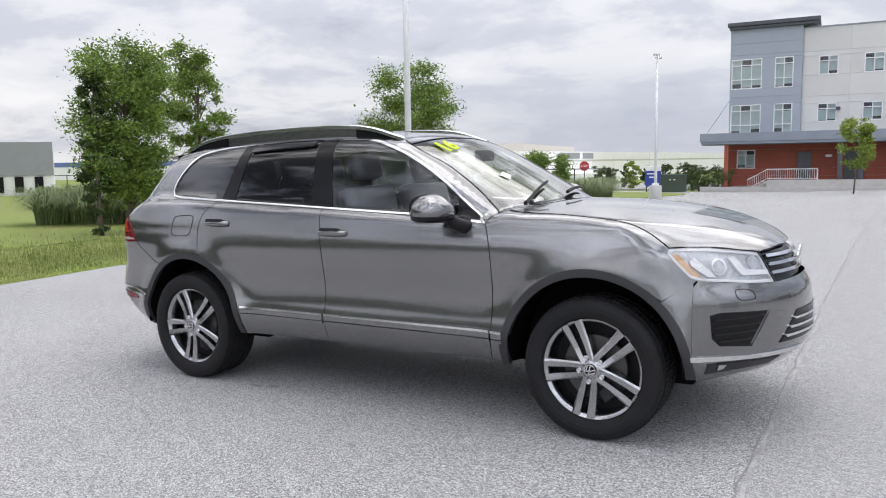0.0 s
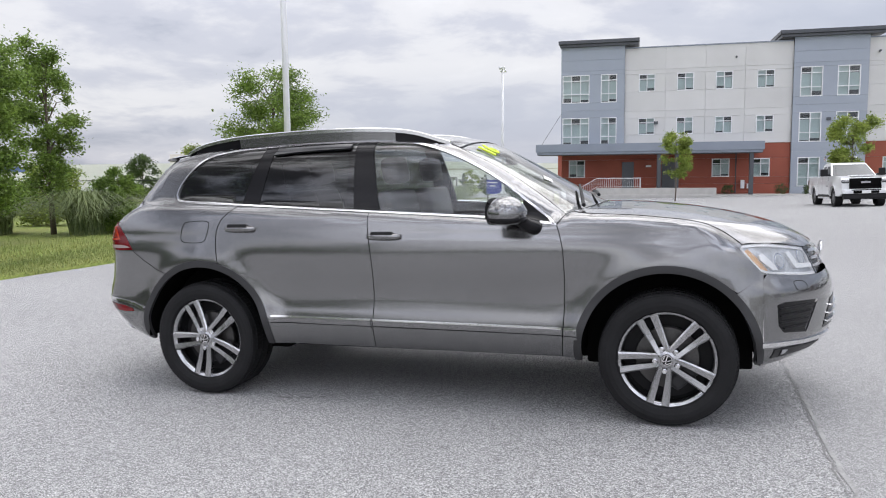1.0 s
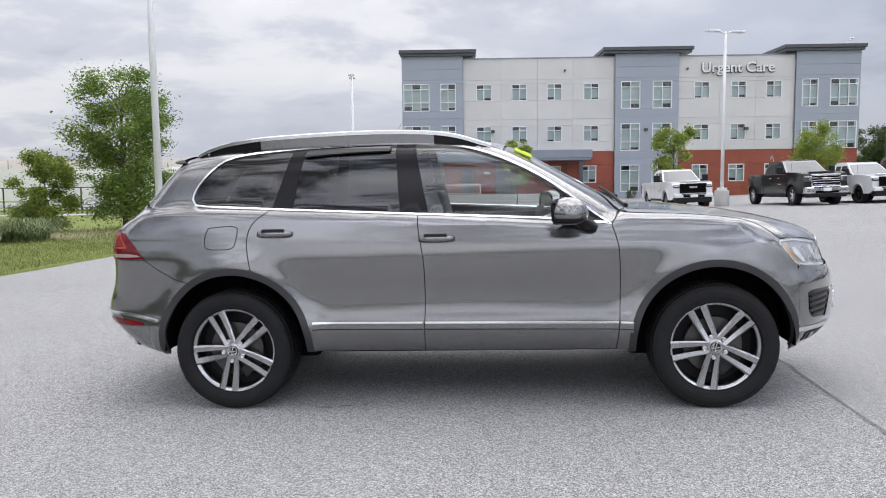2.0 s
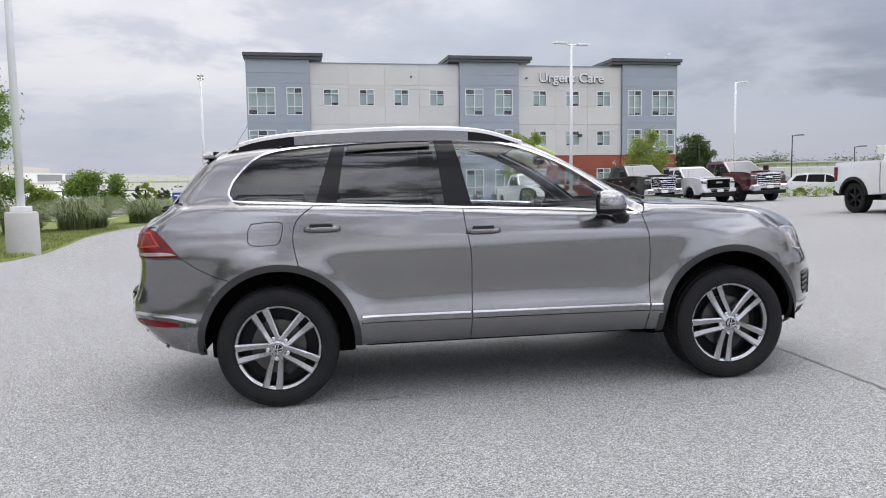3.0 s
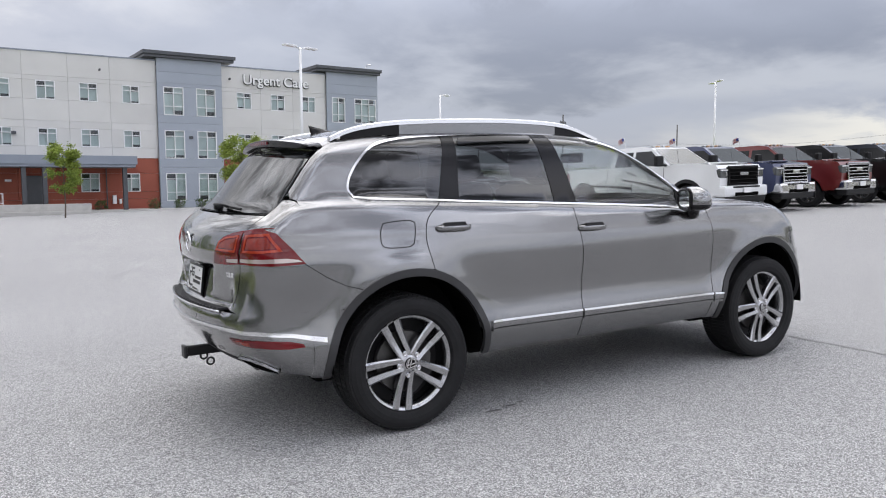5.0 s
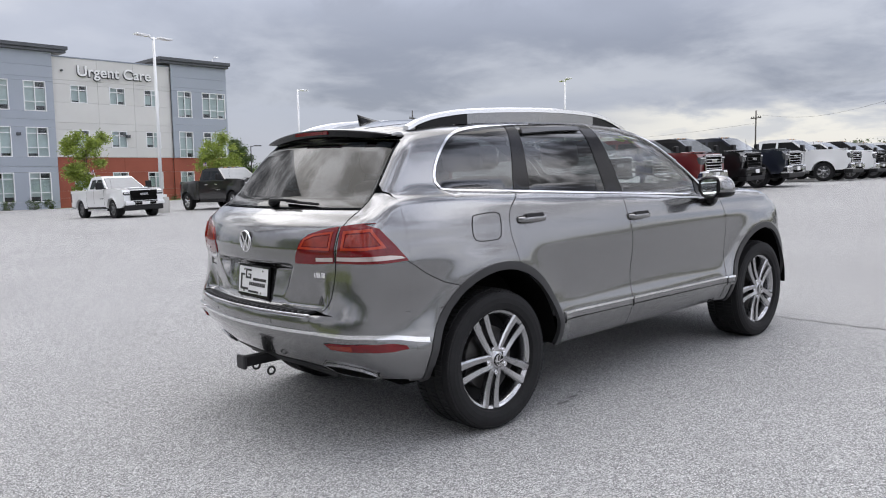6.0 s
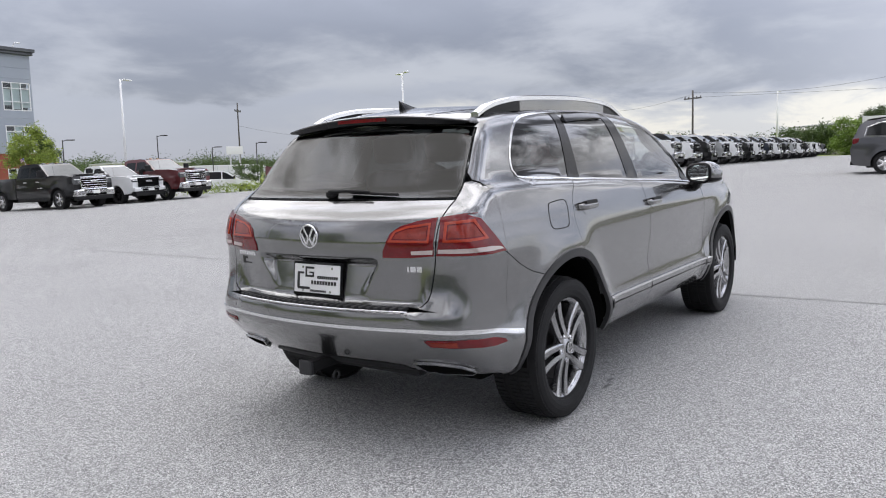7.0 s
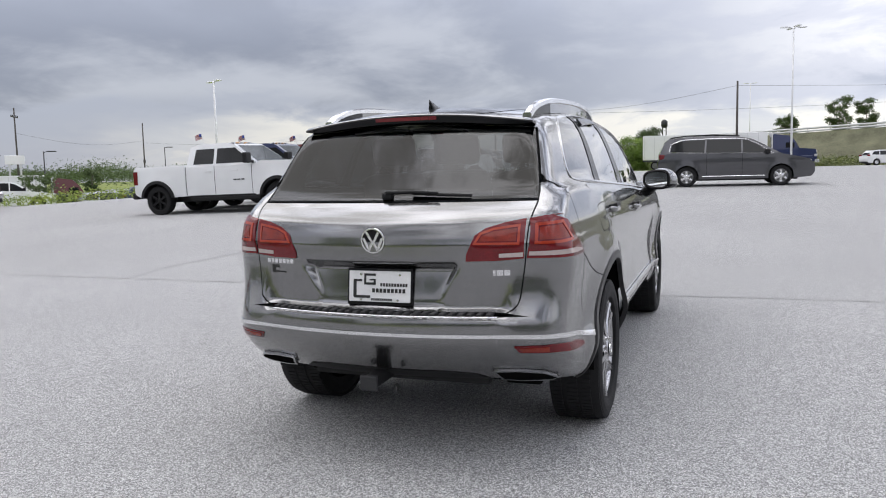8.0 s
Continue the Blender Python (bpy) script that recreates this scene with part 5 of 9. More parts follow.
bm.faces.new(rows[0][::-1]), bm.faces.new(rows[-1])
bmesh.ops.recalc_face_normals(bm, faces=bm.faces[:])
low = [f for f in bm.faces if len(f.verts) == 4 and f.calc_center_median().z < 1.595 and f.normal.z < 0.35]
spoiler = part("roof_spoiler", bm, paint, suv, "painted roof spoiler", True)
spoiler.data.materials.append(gloss_black)
for pl in spoiler.data.polygons:
    if pl.normal.x < -0.55 or pl.normal.z < -0.3:
        pl.material_index = 1
        pl.use_smooth = False
bm = bmesh.new()
for y in np.linspace(-0.155, 0.125, 8):
    x = -1.953 + 0.22 * (y + 0.02) ** 2
    box(bm, (x - 0.004, y, 1.563), (x + 0.02, y + 0.0395, 1.580), m=Matrix())
part("high_brake_light", bm, red_lens, spoiler, "deep red brake light")

# antenna fin
bm, rows = bmesh.new(), []
for k, x in enumerate(np.linspace(-1.46, -1.62, 9)):
    t = k / 8
    h, w = 0.004 + 0.050 * t**1.4, 0.028 * math.sin(math.pi * (0.25 + 0.6 * t))
    z0 = float(roof_z(x)) - 0.004
    rows.append([bm.verts.new(p) for p in ((x, -w, z0), (x - 0.2 * h, -w * 0.35, z0 + h * 0.6), (x - 0.35 * h, 0, z0 + h), (x - 0.2 * h, w * 0.35, z0 + h * 0.6), (x, w, z0))])
for p, q in zip(rows, rows[1:]):
    for i in range(4):
        bm.faces.new((p[i], p[i + 1], q[i + 1], q[i]))
bm.faces.new(rows[-1])
bmesh.ops.recalc_face_normals(bm, faces=bm.faces[:])
part("antenna_fin", bm, gloss_black, suv, "black shark-fin antenna", True)

# roof rails
rail_top = spline([(-1.73, 1.590), (-1.66, 1.622), (-1.52, 1.658), (-1.25, 1.687), (-0.7, 1.703), (-0.3, 1.695), (-0.08, 1.670), (0.08, 1.622), (0.16, 1.596)], 0.04)
for sg in (-1, 1):
    bm, rows = bmesh.new(), []
    rail_y = lambda x: sg * (0.545 + 0.02 * math.sin((x + 1.7) / 1.83 * math.pi))
    n = len(rail_top)
    for i, (x, z) in enumerate(rail_top):
        w = 0.022
        th = 0.026
        y = rail_y(x)
        rows.append([bm.verts.new(p) for p in ((x, y - w, z - th), (x, y - w, z - 0.006), (x, y - w * 0.5, z), (x, y + w * 0.5, z), (x, y + w, z - 0.006), (x, y + w, z - th))])
    for p, q in zip(rows, rows[1:]):
        for i in range(6):
            bm.faces.new((p[i], p[(i + 1) % 6], q[(i + 1) % 6], q[i]))
    bm.faces.new(rows[0]), bm.faces.new(rows[-1])
    bmesh.ops.recalc_face_normals(bm, faces=bm.faces[:])
    rail = part("roof_rail", bm, chrome, suv, "satin silver roof rail")
    for nm, x0, x1, mt in (("rail_foot", -1.66, -1.27, gloss_black), ("rail_base", -1.32, -0.17, paint), ("rail_foot", -0.22, 0.09, gloss_black)):
        bm = bmesh.new()
        seq = [p for p in rail_top if x0 <= p[0] <= x1]
        for yo in (-0.010, 0.010):
            u = [bm.verts.new((x, rail_y(x) + yo, z - 0.012)) for x, z in seq]
            v = [bm.verts.new((x, rail_y(x) + yo, float(roof_z(x)) - 0.15 * 0.30 - 0.01)) for x, z in seq]
            for i in range(len(seq) - 1):
                bm.faces.new((u[i], u[i + 1], v[i + 1], v[i]))
        part(nm, bm, mt, rail, "black rail foot" if mt is gloss_black else "grey rail base")

# door handles, fuel flap and seams
for owner, x0, x1, z in ((doors, -0.275, -0.055, 1.035), (rdoors, -1.262, -1.040, 1.083)):
    for (mir, _), o in zip(BOTH, owner):
        pts = press("side", [(x, z) for x in np.linspace(x0, x1, 9)])
        bm, rows = bmesh.new(), []
        for i, p in enumerate(pts):
            t = i / 8
            out = 0.036 * min(1, 6 * t * (1 - t) + 0.25)
            hh = 0.021 * (0.75 + 0.25 * math.sin(math.pi * t))
            rows.append([bm.verts.new((p[0], p[1] - dy, z + dz)) for dy, dz in ((0.0, hh * 0.5), (out * 0.7, hh * 0.9), (out, hh * 0.5), (out, -hh * 0.5), (out * 0.7, -hh * 0.9), (0.012 * (out > 0.03), -hh * 0.6))])
        for p, q in zip(rows, rows[1:]):
            for i in range(6):
                bm.faces.new((p[i], p[(i + 1) % 6], q[(i + 1) % 6], q[i]))
        bm.faces.new(rows[0]), bm.faces.new(rows[-1])
        if mir:
            bm.transform(Matrix.Diagonal((1, -1, 1, 1)))
        bmesh.ops.recalc_face_normals(bm, faces=bm.faces[:])
        hd = part("door_handle", bm, paint, o, "painted door handle", True)
        s = Skin()
        xm = (x0 + x1) / 2
        s.add("side", [(xm - 0.01 + 0.055 * math.cos(a), z - 0.014 + 0.034 * math.sin(a)) for a in np.linspace(math.pi, 2 * math.pi, 14)], (), off=0.0015, gap=0, h=0.03, skirt=0)
        child("handle_cup", s.data("handle_cup", paint, mir), hd, "rounded recess under the handle")
        # black patch laid over the handle's top, painting its shade and dark reflection
        s = Skin()
        s.add("side", [(x0 + 0.035, z + 0.003), (x1 - 0.045, z + 0.003), (x1 - 0.05, z + 0.021), (x0 + 0.04, z + 0.021)], (), off=0.0375, gap=0, h=0.04, skirt=0.03)
        child("handle_shadow_gap", s.data("handle_shadow_gap", black_plastic, mir), hd, "black patch standing for the dark upper grip")
flap = spline([(-1.575, 1.125), (-1.41, 1.135), (-1.385, 1.10), (-1.405, 1.01), (-1.43, 0.995), (-1.56, 0.995), (-1.595, 1.02), (-1.592, 1.09)], 0.02, True)
skin_part("fuel_flap_seam", suv, black_plastic, [("side", flap, [offset_poly(flap, 0.0045)])], "seam of the fuel flap", False, off=0.0022, gap=0, skirt=0, h=0.05)
sl = [(-2.005, 0.944), (-1.90, 0.872), (-1.80, 0.82), (-1.715, 0.795)]
for mir in (False, True):
    s = Skin()
    s.add("side", [(x, z + 0.002) for x, z in sl] + [(x, z - 0.002) for x, z in sl[::-1]], (), off=0.0022, gap=0, skirt=0, h=0.05)
    child("bumper_seam", s.data("bumper_seam", black_plastic, mir), suv, "dark seam above the bumper")


# mirrors
def superball(bm, c, r, e=0.75, seg=20, rings=14, m=None):
    """A rounded cushion form."""
    sp = lambda v, p: math.copysign(abs(v) ** p, v)
    grid = []
    for i in range(rings + 1):
        a = -math.pi / 2 + math.pi * i / rings
        grid.append([bm.verts.new((m or Matrix()) @ Vector((c[0] + r[0] * sp(math.cos(a), e) * sp(math.cos(2 * math.pi * k / seg), e), c[1] + r[1] * sp(math.cos(a), e) * sp(math.sin(2 * math.pi * k / seg), e), c[2] + r[2] * sp(math.sin(a), e)))) for k in range(seg)])
    for u, v in zip(grid, grid[1:]):
        for k in range(seg):
            f = (u[k], u[(k + 1) % seg], v[(k + 1) % seg], v[k])
            if len({tuple(round(q, 6) for q in w.co) for w in f}) == 4:
                bm.faces.new(f)
    return bm


ramp_s = lambda t: min(1, max(0, t)) ** 2 * (3 - 2 * min(1, max(0, t)))
for sg in (-1, 1):
    mm = pose(0.610, sg * 0.985, 1.165, 0, 0, sg * 25)
    taper = lambda y: 1 - 0.55 * ramp_s((-y * sg - 0.0) / 0.13) - 0.06 * ramp_s((y * sg - 0.04) / 0.1)
    bm = superball(bmesh.new(), (0, 0, 0), (0.105, 0.126, 0.098), 0.86, 32, 22)
    for v in bm.verts:
        v.co.z = max(v.co.z, -0.020) * taper(v.co.y)
        v.co.x = max(v.co.x * (0.75 + 0.25 * taper(v.co.y)), -0.058)
    mir_ob = part("door_mirror", bm, paint, suv, "painted door mirror with dark foot", True, m=mm)
    bm = superball(bmesh.new(), (-0.001, 0, -0.022), (0.103, 0.123, 0.036), 0.80, 28, 14)
    for v in bm.verts:
        v.co.z = min(v.co.z, -0.018)
        v.co.x = max(v.co.x * (0.75 + 0.25 * taper(v.co.y)), -0.059)
    part("mirror_base", bm, gloss_black, mir_ob, "black lower mirror shell", True, m=mm)
    bm = tube(bmesh.new(), [(0.745, sg * 0.835, 1.078), (0.735, sg * 0.87, 1.082), (0.70, sg * 0.905, 1.10), (0.665, sg * 0.93, 1.135), (0.645, sg * 0.95, 1.155)], 0.046, 14, 0.034)
    part("mirror_foot", bm, gloss_black, mir_ob, "black mirror foot", True)
    bm = bmesh.new()
    oval = lambda a, ry, rz: (ry * math.copysign(abs(math.cos(a)) ** 0.7, math.cos(a)), 0.016 + rz * math.copysign(abs(math.sin(a)) ** 0.7, math.sin(a)) * (1 - 0.22 * (math.cos(a) * -sg + 1) / 2))
    bm.faces.new([bm.verts.new((-0.064, *oval(a, 0.096, 0.066))) for a in np.linspace(0, 2 * math.pi, 33)[:-1]])
    part("mirror_glass", bm, mirror_mat, mir_ob, "mirror glass", m=mm)
    bm = bmesh.new()
    tube(bm, [(-0.060, *oval(a, 0.102, 0.072)) for a in np.linspace(0, 2 * math.pi, 33)], 0.012, 6)
    part("mirror_rim", bm, gloss_black, mir_ob, "black mirror rim", m=mm)
    bm = bmesh.new()
    bm.faces.new([bm.verts.new((-0.0585, *oval(a, 0.104, 0.074))) for a in np.linspace(0, 2 * math.pi, 33)[:-1]])
    part("mirror_back", bm, gloss_black, mir_ob, "black mirror tray", m=mm)

# windscreen wipers and sale marks
for y0, y1, x0 in ((-0.60, -0.05, 0.965), (-0.02, 0.50, 0.985)):
    pw = press("top", [(x0 - 0.02 * k, y0 + (y1 - y0) * k / 5) for k in range(6)])
    bm = tube(bmesh.new(), [Vector(p) + Vector((0.01, 0, 0.022)) for p in pw], 0.012, 6, 0.008)
    part("wiper", bm, black_plastic, suv, "black windscreen wiper")
for body, size, y, x, mt in (("16", 0.17, -0.40, 0.365, yellow),):
    me = text_data(body, size, 0.002, mt, 0.006)
    co = np.array([tuple(v.co) for v in me.vertices])
    tx = np.stack([x - co[:, 1] * 0.87, y + co[:, 0]], 1)
    on = press("top", tx)
    nr = body_normal(on)
    for v, p, n_, c in zip(me.vertices, on, nr, co):
        v.co = Vector(p + n_ * (0.004 + max(0, c[2])))
    child("sale_mark", me, suv, "yellow-green digits on the windscreen")
st = Skin()
st.add("top", [(0.70, -0.36), (0.75, -0.33), (0.73, -0.26), (0.68, -0.28)], (), off=0.002, gap=0, skirt=0, h=0.05)
child("inspection_sticker", st.data("inspection_sticker", white_plate), suv, "small white sticker")

# cabin
part("cabin_floor", boxes(((-2.05, -0.60, 0.44), (0.9, 0.60, 0.50))), seat_cloth, suv, "dark cabin floor")
bm = boxes(((0.52, -0.74, 0.78), (0.98, 0.74, 1.045)), ((0.40, -0.14, 0.5), (0.7, 0.14, 0.92)), bevel=0.05)
dash = part("dashboard", bm, seat_cloth, suv, "charcoal dashboard", True)
bm = superball(bmesh.new(), (0.66, 0.37, 1.055), (0.16, 0.20, 0.055), 0.8)
part("instrument_hood", bm, seat_cloth, dash, "instrument hood", True)
bm = lathe(bmesh.new(), [(0.185 + 0.016 * math.cos(a), 0.016 * math.sin(a)) for a in np.linspace(0, 2 * math.pi, 9)], 28, m=pose(0.43, 0.37, 0.99, 0, 0, 90) @ Matrix.Rotation(radians(22), 4, "X"))
for a in (0, 120, 240):
    tube(bm, [(0.43, 0.37, 0.99), Vector((0.43, 0.37, 0.99)) + Vector((0.05 * math.sin(radians(a + 90)), 0.18 * math.cos(radians(a + 90)), 0.17 * math.sin(radians(a + 90))))], 0.018, 6)
part("steering_wheel", bm, black_plastic, suv, "black steering wheel", True)
for sx, sy in ((-0.10, -0.36), (-0.10, 0.36), (-1.02, -0.40), (-1.02, 0.0), (-1.02, 0.40)):
    m = pose(sx, sy, 0.5)
    w = 0.25 if sx > -0.5 else 0.19
    seat = part("seat", boxes(((-0.05, -w, 0.0), (0.48, w, 0.30)), bevel=0.06), seat_cloth, suv, "charcoal leather seat", True, m=m)
    part("seat_back", boxes(((-0.10, -w, 0.20), (0.06, w, 0.82)), bevel=0.06), seat_cloth, seat, "", True, m=m @ pose(0, 0, 0, 0, -13, 0))
    part("headrest", boxes(((-0.06, -0.13, 0.86), (0.05, 0.13, 1.03)), bevel=0.045), seat_cloth, seat, "", True, m=m @ pose(0, 0, 0, 0, -11, 0))
bm = boxes(((0.40, -0.12, 1.44), (0.43, 0.12, 1.51)), bevel=0.014)
part("rear_view_mirror", bm, gloss_black, suv, "rear-view mirror", True)
bm = boxes(((-2.0, -0.44, 0.5), (-1.25, 0.44, 0.90)), ((-2.0, -0.70, 0.88), (-1.25, 0.70, 0.98)), bevel=0.04)
part("cargo_cover", bm, seat_cloth, suv, "dark cargo cover")

# clear panes let the daylight in
for ob in scene.objects:
    if ob.type == "MESH" and ob.data.materials and ob.data.materials[0] in (lamp_glass, clear_glass, screen_glass):
        ob.visible_shadow = False

# ---- ground ----


def ramp01(a, b, x):
    t = min(1.0, max(0.0, (x - a) / (b - a)))
    return t * t * (3 - 2 * t)


def ground_z(x, y):
    """Height of the land: the lot rises gently to +x and falls towards the clinic."""
    X = min(max(x, -8), 30)
    h = 0.018 * X + 0.009 * max(0, X - 2) + 0.006 * max(0, min(x, 90) - 30)
    # the land steps down beyond the weedy edge of the lot
    s, q = (x - 21.6) * 0.39 + (y - 31.5) * 0.92, (x - 24) * 0.75 - (y - 38) * 0.5
    h -= (1.35 * ramp01(1, 6, s) + 1.5 * ramp01(14, 34, s)) * ramp01(1, 6, q) * ramp01(19, 24, y)
    return h - (0.021 * max(0, min(y, 66) - 10) + 0.018 * max(0, min(y, 150) - 66)) * ramp01(60, 15, x)


def sheet(name, xs, ys, lift, mat, keep=None, label="", kind="structure"):
    xs, ys = list(xs), list(ys)
    v = [(x, y, ground_z(x, y) + lift(x, y)) for y in ys for x in xs]
    n = len(xs)
    f = []
    for j in range(len(ys) - 1):
        for i in range(n - 1):
            if keep is None or keep((xs[i] + xs[i + 1]) / 2, (ys[j] + ys[j + 1]) / 2):
                f.append((j * n + i, j * n + i + 1, (j + 1) * n + i + 1, (j + 1) * n + i))
    ob = new(name, mesh_data(name, v, f, mat, True))
    return tagged(ob, label, "", "", kind)


far = [-2500, -1200, -600, -320, -200, -140, -100, -80]
axis = far + list(np.arange(-66, 156, 4)) + [200, 320, 600, 1200, 2500]
lot_edge = spline([(-120, 6), (-40, 2.2), (-14, 0.3), (-9.4, 0.5), (-7.9, 1.4), (-8.2, 3.5), (-7.75, 9.5), (-7.75, 12), (-8.4, 15.5), (-9.4, 20.5), (-10.1, 27), (-10.3, 34), (-9.9, 42), (-9.8, 49), (-12, 52.5), (-18, 54), (-60, 56)], 1.0)
lot_poly = [tuple(p) for p in lot_edge] + [(-60, 62), (-16, 60), (-11.0, 58.2), (33, 61.6), (48, 62), (46, 46), (24, 34), (22, 30.5), (29, 26.0), (46, 19.5), (80, 15.5), (81, 4), (92, -8), (92, -170), (-120, -170)]
lawn_base = sheet("ground", axis, axis, lambda x, y: -0.05 if not inside(lot_poly, [(x, y)])[0] else -0.25, lawn, label="grass ground that reaches the horizon")
# two pavings meet at a seam beside the front wheels: rough aggregate west of it, smoother lanes east
seam = [tuple(p) for p in spline([(2.4, -170), (2.3, -40), (2.24, -6), (2.2, -1), (2.17, 3), (2.16, 6), (2.2, 30), (2.4, 59.236)], 0.5)]
n_edge = len(lot_edge) + 3
for name, poly, mat, label in (("parking_lot", lot_poly[:n_edge] + seam[::-1] + lot_poly[-1:], asphalt, "worn grey asphalt parking lot"),
                               ("parking_lot_lane", seam + lot_poly[n_edge:-1], asphalt_smooth, "smoother pale grey asphalt lanes")):
    uv, tri = fill(dense(poly, 1.5), (), 2.5)
    ob = new(name, mesh_data(name, [(x, y, ground_z(x, y)) for x, y in uv], [t if np.cross(uv[t[1]] - uv[t[0]], uv[t[2]] - uv[t[0]]) > 0 else t[::-1] for t in tri], mat, True))
    tagged(ob, label, "", "", "structure")
# a turf edge along the lot, slightly above the asphalt
bm = bmesh.new()
rows = []
rnd = random.Random(3)
le = dense([tuple(p) for p in lot_edge], 0.35, False)
for i, p in enumerate(le):
    q = le[min(i + 1, len(le) - 1)] - le[max(i - 1, 0)]
    q = q / (np.linalg.norm(q) + 1e-9)
    nrm = np.array((-q[1], q[0]))
    j = rnd.uniform(-0.04, 0.05)
    row = []
    for d, h in ((j - 0.01, -0.02), (j, 0.035), (0.25, 0.05), (0.9, 0.05), (2.6, 0.03), (7, -0.03)):
        tight = 0.3 if d > 0.5 and -13 < p[0] < -7 and p[1] < 6 else 1.0
        x, y = p + nrm * d * tight
        row.append(bm.verts.new((x, y, ground_z(x, y) + h)))
    rows.append(row)
for p, q in zip(rows, rows[1:]):
    for i in range(5):
        bm.faces.new((p[i], q[i], q[i + 1], p[i + 1]))
part("lawn_edge", bm, lawn, None, "mown grass edge beside the asphalt", True)
tagged(bpy.data.objects["lawn_edge"], kind="structure")

# street and yard beyond the lawn
street_poly = [(-75, 68), (-24, 66), (-13, 68), (-12, 100), (-40, 122), (-75, 122)]
uv, tri = fill(dense(street_poly, 4), (), 6)
street = new("street", mesh_data("street", [(x, y, ground_z(x, y) + 0.02) for x, y in uv], [t if np.cross(uv[t[1]] - uv[t[0]], uv[t[2]] - uv[t[0]]) > 0 else t[::-1] for t in tri], asphalt, True))
tagged(street, "pale asphalt street behind the lawn", "", "", "structure")
grass_mat = material("grass_blades", (0.18, 0.26, 0.055), 0.6, 0, 0.35, 0.8, 14, 0, color2=(0.34, 0.36, 0.12))


def blades(name, spots, h0, h1, w, lean, mat, label, seed):
    """Bent blades, each a strip of three quads, as one object."""
    r = random.Random(seed)
    v, f = [], []
    for x, y, z in spots:
        a, h = r.uniform(0, 2 * math.pi), r.uniform(h0, h1)
        l = r.uniform(0.2, 1) * lean * h
        dx, dy = math.cos(a), math.sin(a)
        k = len(v)
        droop = 1 - 0.22 * max(0.0, lean - 0.6)
        for t, s, up in ((0, 1.0, 0), (0.3, 0.9, 0.66), (0.7, 0.6, 1.0), (1.0, 0.12, droop)):
            cx, cy, cz = x + dx * l * t * t, y + dy * l * t * t, z + h * up
            v += [(cx - dy * w * s, cy + dx * w * s, cz), (cx + dy * w * s, cy - dx * w * s, cz)]
        f += [(k, k + 1, k + 3, k + 2), (k + 2, k + 3, k + 5, k + 4), (k + 4, k + 5, k + 7, k + 6)]
    ob = new(name, mesh_data(name, v, f, mat))
    return tagged(ob, label, "grass", "", "stuff")


r = random.Random(11)
spots = []
for _ in range(42000):
    y = r.uniform(1.5, 26)
    x = float(np.interp(y, [p[1] for p in lot_edge if p[0] > -11 and p[1] > 1.2], [p[0] for p in lot_edge if p[0] > -11 and p[1] > 1.2])) - 0.02 - abs(r.gauss(0, 1.0)) * 2.0
    spots.append((x, y, ground_z(x, y) + 0.0))
blades("lawn_grass", spots, 0.05, 0.11, 0.007, 0.5, grass_mat, "short green lawn grass beside the lot", 4)

# cracks and joints in the asphalt
crack_mat = material("crack_filler", (0.21, 0.21, 0.21), 0.7, 0, 0.3, 4, 60)
seam_pale = material("worn_seam_edge", (0.33, 0.33, 0.325), 0.85, 0, 0.35, 9, 160, 0.2)


def crack(pts, w, seed, mat, label):
    r = random.Random(seed)
    line = spline(pts, 0.12)
    bm, prev = bmesh.new(), None
    for i, p in enumerate(line):
        q = line[min(i + 1, len(line) - 1)] - line[max(i - 1, 0)]
        q = np.array((-q[1], q[0])) / np.linalg.norm(q)
        x, y = p + q * r.uniform(-0.010, 0.010)
        row = [bm.verts.new((x + q[0] * e, y + q[1] * e, ground_z(x, y) + 0.004)) for e in (w * r.uniform(0.4, 1.3), -w * r.uniform(0.4, 1.3))]
        if prev:
            bm.faces.new((prev[0], prev[1], row[1], row[0]))
        prev = row
    tagged(part("asphalt_joint", bm, mat, None, label), kind="structure")


seam_near = [p for p in seam if -14 < p[1] < 22][::3]
crack([(x - 0.008, y) for x, y in seam_near], 0.0045, 1, crack_mat, "dark seam between two pavings")
crack([(x + 0.018, y) for x, y in seam_near], 0.011, 4, seam_pale, "pale worn edge along the paving seam")
crack([(2.25, 5.63), (3.1, 5.79), (4.5, 5.72), (9, 5.75), (16, 5.7), (26, 5.8)], 0.010, 2, crack_mat, "dark joint between asphalt lanes")
crack([(2.25, 10.0), (5.3, 10.18), (8.4, 10.14), (14, 10.05), (26, 10.1)], 0.016, 3, crack_mat, "dark joint between asphalt lanes")
crack([(6.2, -3.9), (6.96, -3.39), (7.44, -3.01), (8.6, -2.9)], 0.010, 5, crack_mat, "short crack in the asphalt")
wet_mat = material("damp_asphalt", (0.075, 0.075, 0.075), 0.5, 0, 0.4, 20, 150, 0.3)
bm = bmesh.new()
for dx, dy, L in ((-0.9, -0.86, 0.065), (-0.76, -0.83, 0.05), (-0.66, -0.80, 0.03)):
    bm.faces.new([bm.verts.new((dx + u * L, dy + v * 0.012, ground_z(dx, dy) + 0.004)) for u, v in ((-1, 0), (-0.4, -0.8), (0.5, -1), (1, 0.1), (0.4, 0.9), (-0.5, 0.7))])
part("wet_stain", bm, wet_mat, None, "small dark drip stains on the asphalt")
tagged(bpy.data.objects["wet_stain"], kind="structure")

